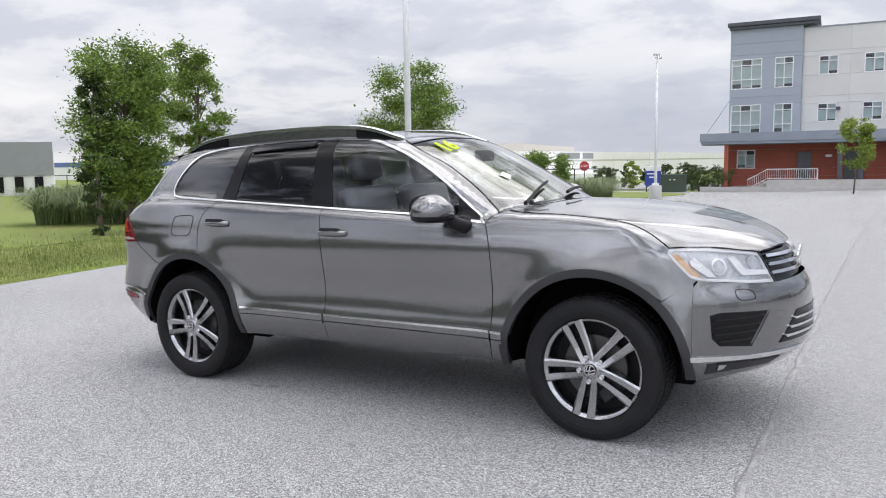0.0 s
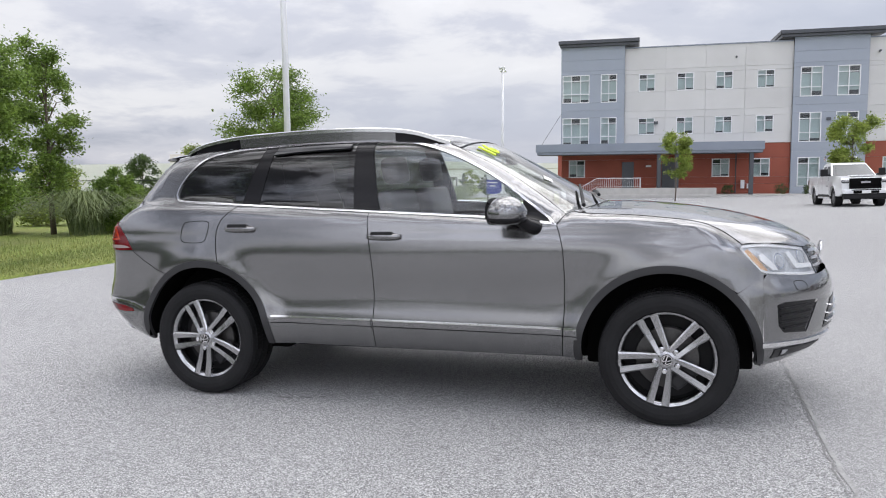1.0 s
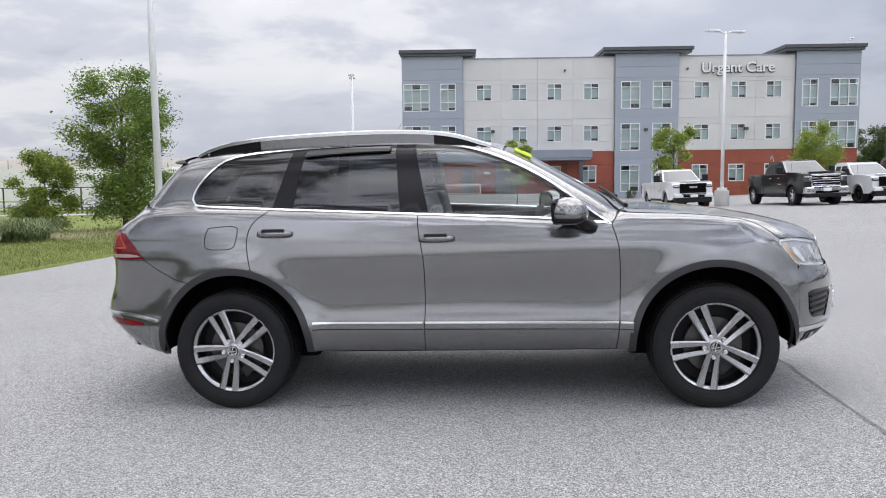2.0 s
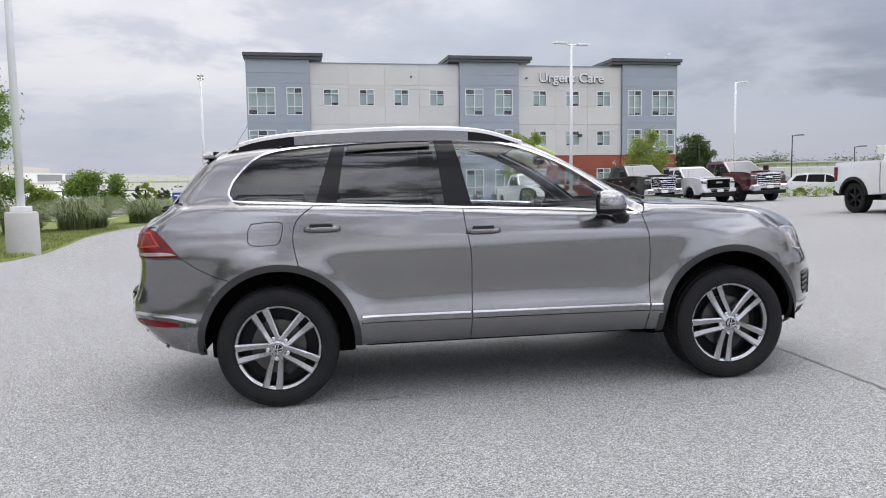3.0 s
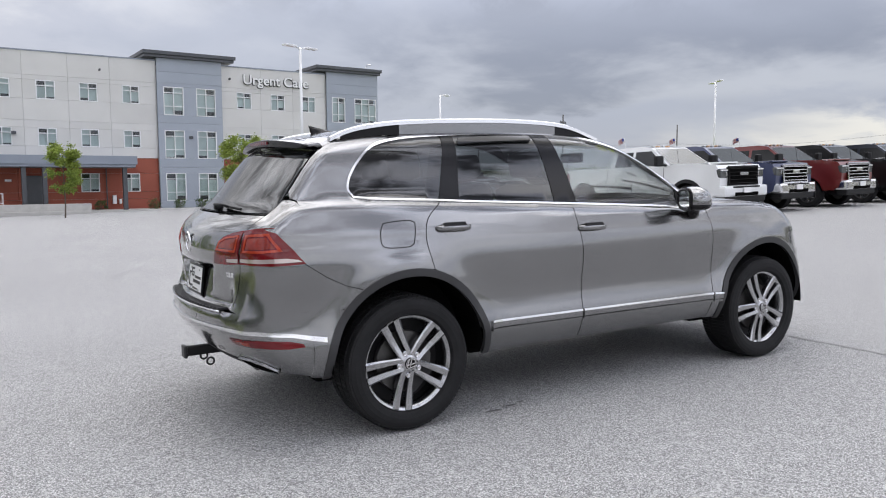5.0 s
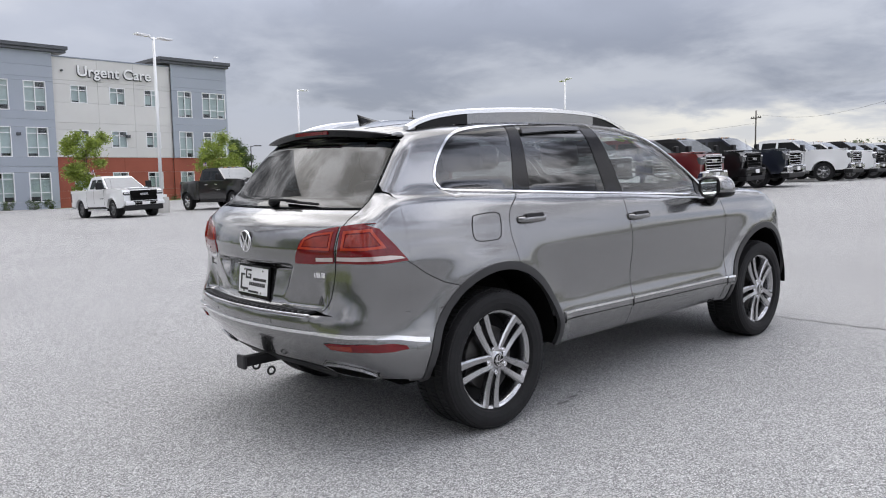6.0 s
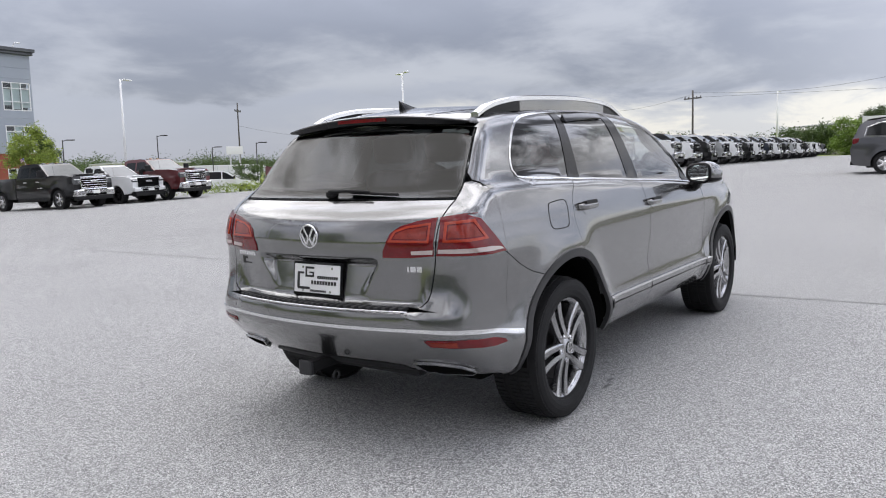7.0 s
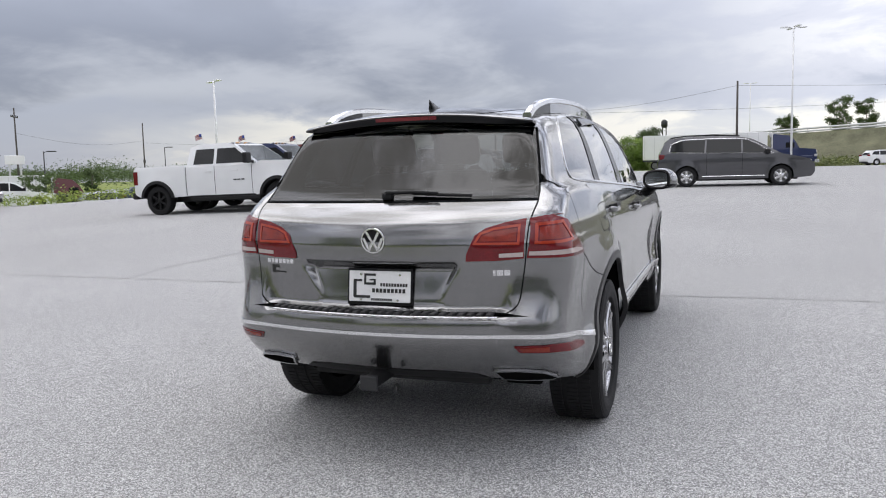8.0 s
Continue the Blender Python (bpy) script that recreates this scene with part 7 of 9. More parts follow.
tree(-12.9, 19.6, 5.15, 1.6, leaf_green, 6, 36000, 0.055, 0.10, "green tree behind the light pole", clumps=90, trunk_r=0.10)
bush(-14.75, 18.0, 2.55, 0.95, leaf_young, 7, 20000, 0.05, "rounded green shrub below the trees")
bush(-18.8, 15.2, 1.9, 1.0, leaf_young, 17, 9000, 0.055, "rounded green shrub beside reeds")
bush(-13.0, 11.7, 1.65, 0.55, leaf_green, 19, 14000, 0.04, "leafy green shrub among tall grasses")
bush(-12.3, 30.5, 2.3, 1.2, leaf_green, 27, 16000, 0.06, "rounded green shrub beside the lot")
bush(-13.6, 27.0, 1.9, 0.9, leaf_young, 28, 11000, 0.055, "rounded green shrub beside the lot")
tree(-39.4, 44.9, 3.6, 1.3, leaf_dark, 8, 4500, 0.1, 0.1, "small dark green tree by the fence", clumps=40)
for k, (x, y, h, sp) in enumerate(((-19.6, 81.5, 3.4, 1.3), (-17.7, 82.6, 3.6, 1.4), (-16.9, 83.1, 3.4, 1.2), (-30.8, 92.4, 3.2, 1.6), (-29.6, 92.9, 3.0, 1.3), (-22.6, 76.4, 3.2, 0.8), (-20.6, 72.9, 3.6, 1.2), (-20, 75.8, 3.0, 1.1))):
    bush(x, y, h * 0.72, sp * 0.62, leaf_young if k == 6 else leaf_dark, 300 + k, 1800, 0.12, "dark green shrub by the street", "street shrubs")
for k, (x, y) in enumerate(((-11.3, 59.9), (-10.4, 60.2), (-9.6, 60.6))):
    bush(x, y, 1.9, 0.95, leaf_dark, 320 + k, 2600, 0.07, "clipped dark green hedge shrub beside the clinic", "hedge shrubs")
GT = "young trees before the clinic"
tree(0.45, 46.5, 4.3, 0.95, leaf_young, 9, 9000, 0.075, 0.36, "young tree with fresh green leaves", GT, 0.05, 34)
tree(9.6, 41.0, 4.3, 1.15, leaf_young, 10, 9000, 0.075, 0.32, "young tree with fresh green leaves", GT, 0.055, 40)
tree(18.8, 44.2, 4.2, 1.35, leaf_young, 12, 10000, 0.075, 0.28, "young tree with fresh green leaves", GT, 0.055, 40)
tree(91, 9.4, 3.7, 2.2, leaf_green, 13, 9000, 0.12, 0.05, "green tree on the far lawn", "", 0.08, 40)
for k, (x, y, h, s) in enumerate(((98, 41, 5.6, 2.7), (92, 36, 4.4, 2.4), (120, 40, 6.2, 4.5), (150, 36, 6.0, 5), (150, 24, 7.5, 6), (158, 14, 8.4, 3.0), (95, 79, 4.6, 3.6), (47, 100, 6.2, 2.6), (50, 102, 4.4, 2.0), (37.1, 40.8, 3.0, 0.75), (34.7, 43.1, 2.7, 1.15))):
    tree(x, y, h, s, leaf_green if k == 1 else leaf_dark, 40 + k, 15000 if h > 3 else 3000, 0.03 * s + 0.06, 0.14, "distant leafy green tree", "distant trees", None, 46)
for k, (x, y, z, h, s) in enumerate(((215.1, -15.2, 6.0, 7.6, 3.0), (220.0, -28.4, 6.0, 12.0, 3.0), (222.4, -35.0, 6.0, 11.6, 2.8))):
    tree(x, y, h, s, leaf_dark, 60 + k, 7000, 0.22, 0.3, "distant tree behind the raised road", "distant trees", None, 40, z=z)
for k, (s, d) in enumerate(((17.9, 0.7), (20.0, 0.7), (21.8, 0.7), (23.0, 0.6), (31.5, 0.7), (33.5, 0.6), (35.6, 0.7), (13.8, 0.6))):
    p = FM @ Vector((s, -1.6, -0.85))
    bush(p.x, p.y, 0.75, d * 0.8, leaf_dark, 70 + k, 900, 0.05, "clipped dark green shrub by the wall", "foundation shrubs", z=-0.85)

reed_mat = material("reed_blades", (0.13, 0.19, 0.075), 0.6, 0, 0.3, 1.5, 20, 0, color2=(0.25, 0.30, 0.12))
for k, (x, y, rr, h) in enumerate(((-19.0, 9.3, 0.9, 1.0), (-18.2, 9.9, 0.9, 1.05), (-17.4, 10.4, 0.9, 1.0), (-16.6, 11.0, 0.8, 1.0), (-13.6, 11.2, 0.8, 1.1), (-12.5, 13.6, 1.0, 0.6), (-13.9, 12.3, 0.6, 1.1), (-11.4, 25.0, 1.0, 1.15), (-11.6, 27.5, 1.1, 1.25), (-12.5, 22.8, 0.9, 1.0), (-10.9, 33.0, 1.2, 1.1), (-11.0, 35.0, 1.2, 1.15))):
    r = random.Random(100 + k)
    sp = []
    for _ in range(1300):
        a, d = r.uniform(0, 6.283), rr * 0.55 * r.random() ** 0.5
        xx, yy = x + d * math.cos(a), y + d * math.sin(a)
        sp.append((xx, yy, ground_z(xx, yy) - 0.05))
    ob = blades("ornamental_grass", sp, h * 0.5, h * 1.15, 0.009, 2.2, reed_mat, "tall clump of arching ornamental grass", 200 + k)
    ob["kind"] = "thing"
    tagged(ob, group="ornamental grass clumps")
hr = random.Random(55)
v, f = [], []
for k in range(34):
    u = k / 33
    x, y = 21.6 + 26 * u, 31.5 - 11.0 * u + hr.gauss(0, 0.4)
    g = ground_z(x, y)
    vv, ff = leaf_cloud([((x, y, g + 0.22), (1.0, 0.7, 0.22 + 0.2 * hr.random()))], 260, 0.07, hr)
    f += [tuple(i + len(v) for i in t) for t in ff]
    v += vv
tagged(new("weed_strip", mesh_data("weed_strip", v, f, leaf_young)), "ragged green weeds along the lot's far edge", "weeds", "", "stuff")
v, f = [], []
for k in range(60):
    x, y = 114 + hr.uniform(0, 36), -34 + hr.uniform(0, 46)
    vv, ff = leaf_cloud([((x, y, ground_z(x, y) + 0.6), (3.0, 2.5, 0.8))], 130, 0.25, hr)
    f += [tuple(i + len(v) for i in t) for t in ff]
    v += vv
tagged(new("roadside_brush", mesh_data("roadside_brush", v, f, leaf_olive)), "rough green brush below the road bank", "brush", "", "stuff")
# far woods along the horizon
v, f = [], []
for k in range(420):
    a = radians(-25 + 120 * k / 420 + hr.uniform(-0.2, 0.2))
    d = 420 + hr.uniform(-40, 160)
    x, y = d * math.cos(a), d * math.sin(a)
    hgt = 7.0 + 4.0 * math.sin(k * 0.11) ** 2 + hr.uniform(0, 3) + (4 if -3 < math.degrees(a) < 12 else 0)
    vv, ff = leaf_cloud([((x, y, hgt * 0.45), (11, 11, hgt * 0.6))], 620, 0.52, hr, 0.34)
    f += [tuple(i + len(v) for i in t) for t in ff]
    v += vv
tagged(new("far_woods", mesh_data("far_woods", v, f, leaf_dark)), "dark green woods along the horizon", "woods", "", "stuff")

# unseen woods added behind the camera, taller westward to darken the SUV's reflections
v, f = [], []
for k in range(190):
    deg = 162 + 138 * k / 190
    a = radians(deg)
    d = 70 + hr.uniform(-6, 20)
    x, y = d * math.cos(a), d * math.sin(a)
    hgt = (13.5 if deg < 246 else 3.0) * (0.65 + 0.5 * abs(math.sin(k * 0.31))) * hr.uniform(0.85, 1.15)
    for q in range(3):
        vv, ff = leaf_cloud([((x, y, hgt * (0.16 + 0.27 * q)), (3.4 - 0.6 * q, 3.4 - 0.6 * q, hgt * 0.26))], 120, 0.6, hr, 0.45)
        f += [tuple(i + len(v) for i in t) for t in ff]
        v += vv
tagged(new("near_woods", mesh_data("near_woods", v, f, leaf_dark)), "unseen dark green woods added behind the camera to darken reflections", "woods", "", "stuff")

# ---- other structures ----
wh_white = material("white_tilt_wall", (0.78, 0.775, 0.76), 0.8, 0, 0.05, 0.05, 2, 0.03)
wh_grey = material("grey_wall_band", (0.27, 0.28, 0.29), 0.8, 0, 0.05, 0.1, 2, 0.03)
beige = material("beige_band", (0.55, 0.52, 0.46), 0.8, 0, 0.05, 0.1, 2, 0.03)


def warehouse(name, p0, p1, h, depth, z0, label, mats, piers, side=1):
    """A long low hall from p0 to p1 seen from the lot, with wall panels and joints."""
    a, b = Vector((*p0, 0)), Vector((*p1, 0))
    L = (b - a).length
    ang = math.degrees(math.atan2(b.y - a.y, b.x - a.x))
    t = thing(name, pose(a.x, a.y, z0, 0, 0, ang), label, "building")
    part("hall", boxes(((0, 0.3, -2), (L, depth, h - 0.15))), mats[0], t)
    n = piers
    for k in range(n):
        part("wall_panel", boxes(((L * k / n + 0.08, 0, -2), (L * (k + 1) / n - 0.08, 0.3, h * 0.66)), bevel=0.03), mats[0], t)
        part("upper_panel", boxes(((L * k / n + 0.08, -0.06, h * 0.72), (L * (k + 1) / n - 0.08, 0.3, h)), bevel=0.03), mats[1], t)
    part("band", boxes(((0, 0.02, h * 0.66), (L, 0.3, h * 0.72))), mats[2], t)
    return t, L


wh, L = warehouse("white_warehouse", (-62, 130), (-47.5, 430), 6.6, 80, -3.1, "long white warehouse with panel joints", (wh_white, wh_white, beige), 22)
part("dock_lean_to", boxes(((2, -14, -2), (42, 0, 2.2)), bevel=0.1), wh_white, wh, "low white dock annex")
part("wall_sign", boxes(((22, -0.2, 5.0), (33, -0.07, 6.3)), ((35, -0.2, 5.0), (41, -0.07, 6.3))), wh_grey, wh, "grey sign board with unreadable bars")
wh2, L2 = warehouse("white_warehouse", (-117.5, 150), (-72, 158), 7.7, 60, -2.0, "pale flat-roofed warehouse block", (beige, beige, wh_white), 5)
blue_band = material("blue_band", (0.12, 0.17, 0.36), 0.6, 0, 0.05, 0.1, 2)
wh3, L3 = warehouse("white_warehouse", (-330, 150), (-140, 235), 6.4, 60, -2.6, "far white hall with a blue band", (wh_white, blue_band, wh_white), 16)
gbl, L4 = warehouse("grey_office_hall", (-72.3, 7.9), (-56.1, 33.1), 5.5, 25, -2.0, "grey and white office hall with dark windows", (wh_white, wh_grey, wh_white), 7)
part("upper_wall", boxes(((0, -0.12, 2.95), (L4, 0.1, 5.6))), wh_grey, gbl, "grey upper wall")
for k in range(16):
    for z0_, z1_ in ((0.25, 1.2), (1.62, 2.86)):
        part("window", boxes(((L4 - 0.8 - 1.4 * k - 0.62, -0.14, z0_), (L4 - 0.8 - 1.4 * k, 0.02, z1_))), gloss_black, gbl, "dark window")
pale_roof = material("pale_metal_roof", (0.55, 0.56, 0.57), 0.5, 0.2, 0.05, 0.3, 4)
sh, L5 = warehouse("service_garage", (90, 150), (106, 146), 4.2, 14, -0.4, "low pale service garage with dark bays", (beige, wh_white, wh_white), 8)
for k in range(5):
    # closed wall: dark panels paint the shade of open bays
    part("bay_opening", boxes(((5.5 + 2.1 * k, -0.1, -0.3), (7.3 + 2.1 * k, 0.1, 2.7))), room_shade, sh, "dark panel standing for a shaded open bay")
part("roof", boxes(((-0.5, -1, 4.0), (L5 + 0.5, 15, 4.3)), bevel=0.05), pale_roof, sh, "pale metal roof")
for k in range(6):
    part("side_window", boxes(((0.3 + 0.8 * k, -0.1, 1.2), (0.75 + 0.8 * k, 0.1, 2.6))), gloss_black, sh, "dark window")
# road bank with a guard rail
bank_mat = material("weedy_embankment", (0.075, 0.085, 0.045), 0.9, 0, 0.45, 0.3, 5, 0.3, color2=(0.17, 0.165, 0.10))
bm = bmesh.new()
rows = []
for k in range(22):
    y = 30 - 6.5 * k
    x = 175 - 1.9 * k
    top = 6.2 + 0.19 * k
    rows.append([bm.verts.new(p) for p in ((x - 16, y, 0.9), (x - 5, y, top), (x + 9, y, top), (x + 22, y, 0.9))])
for p, q in zip(rows, rows[1:]):
    for i in range(3):
        bm.faces.new((p[i], q[i], q[i + 1], p[i + 1]))
part("road_bank", bm, bank_mat, None, "grey embankment carrying a road")
tagged(bpy.data.objects["road_bank"], kind="structure")
gr_t = thing("guard_rail", pose(0, 0, 0), "pale steel guard rail along the raised road", "guard rail")
part("rail", tube(tube(bmesh.new(), [(170.5 - 1.9 * k, 30 - 6.5 * k, 7.0 + 0.19 * k) for k in range(22)], 0.22, 6), [(184 - 1.9 * k, 30 - 6.5 * k, 7.0 + 0.19 * k) for k in range(22)], 0.22, 6), pale_roof, gr_t)
for k in range(22):
    part("post", boxes(((170.5 - 1.9 * k - 0.1, 30 - 6.5 * k - 0.1, 5.9 + 0.19 * k), (170.5 - 1.9 * k + 0.1, 30 - 6.5 * k + 0.1, 7.0 + 0.19 * k))), pale_roof, gr_t)
wt = thing("water_tower", pose(405, 29.5, 0), "distant dark water tower on legs", "water tower")
part("tank", lathe(bmesh.new(), [(0, 26.3), (1.0, 25.9), (1.6, 25.2), (1.6, 23.1), (1.2, 22.3), (0, 21.9)], 20, "z"), dk, wt, "", True)
for a in range(4):
    c, s_ = math.cos(radians(45 + 90 * a)), math.sin(radians(45 + 90 * a))
    part("leg", tube(bmesh.new(), [(1.7 * c, 1.7 * s_, 0), (1.2 * c, 1.2 * s_, 22.5)], 0.2, 6), dk, wt)
# transformer box, entrance sign, stop sign
tb = thing("transformer_box", pose(-11.7, 53.4, ground_z(-12, 53.4), 0, 0, 4) @ Matrix.Diagonal((0.75, 0.75, 0.8, 1)), "dark green utility transformer box on a pad", "transformer")
utility_green = material("utility_green_paint", (0.045, 0.065, 0.05), 0.5, 0, 0.1, 1, 30)
part("cabinet", boxes(((-1.15, -0.7, 0.1), (1.15, 0.7, 1.75)), bevel=0.05), utility_green, tb)
part("pad", boxes(((-1.4, -0.95, -0.2), (1.4, 0.95, 0.1)), bevel=0.02), concrete, tb)
part("cabinet_door", boxes(((-1.0, -0.73, 0.2), (-0.02, -0.7, 1.6)), bevel=0.01), utility_green, tb)
part("cabinet_door", boxes(((0.02, -0.73, 0.2), (1.0, -0.73 + 0.03, 1.6)), bevel=0.01), utility_green, tb)
part("warning_label", boxes(((-0.3, -0.738, 1.2), (-0.15, -0.735, 1.3)), ((0.12, -0.738, 1.2), (0.3, -0.735, 1.3))), white_plate, tb, "pale warning labels")
es = thing("entrance_sign", pose(-14.2, 57.0, ground_z(-14.7, 57), 0, 0, 8) @ Matrix.Diagonal((0.62, 1, 0.9, 1)), "blue and white entrance sign on posts", "sign")
sign_blue = material("sign_blue", (0.03, 0.055, 0.30), 0.4, 0, 0.08, 2, 30)
part("sign_panel", boxes(((-1.0, -0.08, 0.55), (1.0, 0.08, 1.85)), bevel=0.02), sign_blue, es, "blue sign panel")
part("sign_cap", boxes(((-0.95, -0.09, 1.85), (0.95, 0.09, 2.3)), bevel=0.08), white_plate, es, "white sign cap")
for x in (-0.85, 0.85):
    part("sign_post", boxes(((x - 0.06, -0.05, -0.2), (x + 0.06, 0.05, 0.6))), dk, es)
part("sign_bars", boxes(((-0.8, -0.09, 1.55), (0.5, -0.078, 1.66)), ((-0.5, -0.09, 1.25), (0.2, -0.078, 1.36))), white_plate, es, "white bars of lettering")
ss_ = thing("stop_sign", pose(-27, 76, ground_z(-27, 76), 0, 0, 12), "red octagonal stop sign on a post", "sign")
stop_red = material("sign_red", (0.42, 0.03, 0.03), 0.4, 0, 0.08, 2, 30)
bm = bmesh.new()
prism(bm, [(0.55 * math.cos(radians(22.5 + 45 * k)), 2.35 + 0.55 * math.sin(radians(22.5 + 45 * k))) for k in range(8)], -0.03, 0.0)
part("sign_plate", bm, stop_red, ss_)
part("sign_post", boxes(((-0.05, 0.0, -0.2), (0.05, 0.06, 2.3))), dk, ss_)
stx = text_data("STOP", 0.34, 0.006, white_plate)
stx.transform(pose(0, -0.036, 2.35, 90, 0, 0))
child("sign_letters", stx, ss_, "white letters reading STOP")
# fence along the lawn's far side
fe = thing("chain_fence", pose(0, 0, 0), "dark wire fence with posts behind the lawn", "fence")
fp = [Vector((-70 + 2.333 * k, 33 + 0.533 * k, -0.82)) for k in range(25)]
for p, q in zip(fp, fp[1:]):
    part("fence_rail", tube(tube(bmesh.new(), [p + Vector((0, 0, 1.7)), q + Vector((0, 0, 1.7))], 0.03, 5), [p + Vector((0, 0, 0.2)), q + Vector((0, 0, 0.2))], 0.02, 5), dk, fe)
for p in fp:
    part("post", tube(bmesh.new(), [p, p + Vector((0, 0, 1.72))], 0.045, 6), dk, fe)


bm, prev = bmesh.new(), None
for p in spline([(-75, 29), (-50, 34.5), (-35, 37.5), (-24, 40), (-16, 46)], 2.0):
    row = [bm.verts.new((p[0], p[1] - 0.9, ground_z(*p) + 0.01)), bm.verts.new((p[0], p[1] + 0.9, ground_z(*p) + 0.01))]
    if prev:
        bm.faces.new((prev[0], row[0], row[1], prev[1]))
    prev = row
swale_mat = ground_material("dry_swale", [(0.3, (0.13, 0.11, 0.06)), (0.48, (0.24, 0.21, 0.12)), (0.58, (0.33, 0.30, 0.18)), (0.7, (0.42, 0.39, 0.26))], 22, 0.6, 0.4, patch_color=(0.17, 0.19, 0.075))
sw, swr = bmesh.new(), random.Random(21)
sw.faces.new([sw.verts.new((-13.9 + 3.6 * math.cos(a) * swr.uniform(0.8, 1.15), 16.6 + 3.4 * math.sin(a) * swr.uniform(0.8, 1.15), 0)) for a in np.linspace(0, 2 * math.pi, 25)[:-1]])
for v in sw.verts:
    v.co.z = ground_z(v.co.x, v.co.y) + 0.04
tagged(part("bare_ground", sw, swale_mat, None, "dry brown hollow beside the lawn"), kind="structure")
tagged(part("garden_path", bm, concrete, None, "pale path across the lawn"), kind="structure")

# ---- other vehicles ----
PAINTS = {}


def car_paint(key):
    if key not in PAINTS:
        c, metal = {"white": ((0.76, 0.77, 0.78), 0), "black": ((0.006, 0.006, 0.007), 0.0), "red": ((0.16, 0.018, 0.016), 0.4), "maroon": ((0.10, 0.016, 0.018), 0.4), "blue": ((0.02, 0.03, 0.09), 0.4), "navy": ((0.018, 0.022, 0.035), 0.4), "grey": ((0.10, 0.10, 0.11), 0.85), "silver": ((0.42, 0.43, 0.44), 0.7)}[key]
        dark = key in ("black", "navy")
        PAINTS[key] = material(key + "_car_paint", c, 0.3, metal, 0.04, 2, 300, 0, coat=0.8 if dark else 1.0, spec=0.15 if dark else 0.5)
    return PAINTS[key]


def slab(outline, half, step=0.12, h=0.14):
    """A closed body: a side outline in x, z on both flanks, half(x, z) wide, joined across."""
    out = dense(outline, step)
    uv, f = fill(out, (), h)
    n = len(uv)
    yw = np.array([half(x, z) for x, z in uv])
    v = [(x, -w, z) for (x, z), w in zip(uv, yw)] + [(x, w, z) for (x, z), w in zip(uv, yw)]
    faces = []
    for t in f:
        a, b, c = t
        cw = np.cross(uv[b] - uv[a], uv[c] - uv[a]) > 0
        faces += [(a, b, c) if cw else (c, b, a), (n + c, n + b, n + a) if cw else (n + a, n + b, n + c)]
    edge = {}
    for t in f:
        a, b, c = t
        if np.cross(uv[b] - uv[a], uv[c] - uv[a]) < 0:
            a, c = c, a
        for e in ((a, b), (b, c), (c, a)):
            edge[e] = 1
    for a, b in edge:
        if (b, a) not in edge:
            faces.append((b, a, n + a, n + b))
    return v, faces


SOLIDS = {}


def solid(name, key, outline, half, mat, parent, label="", step=0.12, h=0.14, r=0.035):
    """A body with rounded edges from a side outline; alike bodies in one paint share their mesh."""
    key = (name, *key, mat.name)
    if key not in SOLIDS:
        v, f = slab(outline, half, step, h)
        bm = bmesh.new()
        vs = [bm.verts.new(p) for p in v]
        for q in f:
            bm.faces.new([vs[k] for k in q])
        bmesh.ops.recalc_face_normals(bm, faces=bm.faces[:])
        rim = [e for e in bm.edges if len(e.link_faces) == 2 and e.calc_face_angle() > radians(50)]
        bmesh.ops.bevel(bm, geom=rim, offset=r, segments=2, profile=0.5, affect="EDGES", clamp_overlap=True)
        me = bpy.data.meshes.new(name)
        bm.to_mesh(me)
        bm.free()
        me.materials.append(mat)
        me.shade_smooth()
        me.set_sharp_from_angle(angle=radians(38))
        SOLIDS[key] = me
    return child(name, SOLIDS[key], parent, label)


def side_patch(outline, half, off):
    out = dense(outline, 0.15)
    uv, f = fill(out, (), 0.3)
    res = []
    for sg in (-1, 1):
        v = [(x, sg * (half(x, z) + off), z) for x, z in uv]
        faces = []
        for a, b, c in f:
            cw = np.cross(uv[b] - uv[a], uv[c] - uv[a]) > 0
            faces.append((a, b, c) if cw == (sg < 0) else (c, b, a))
        res.append((v, faces))
    return res


WHEELS = {}


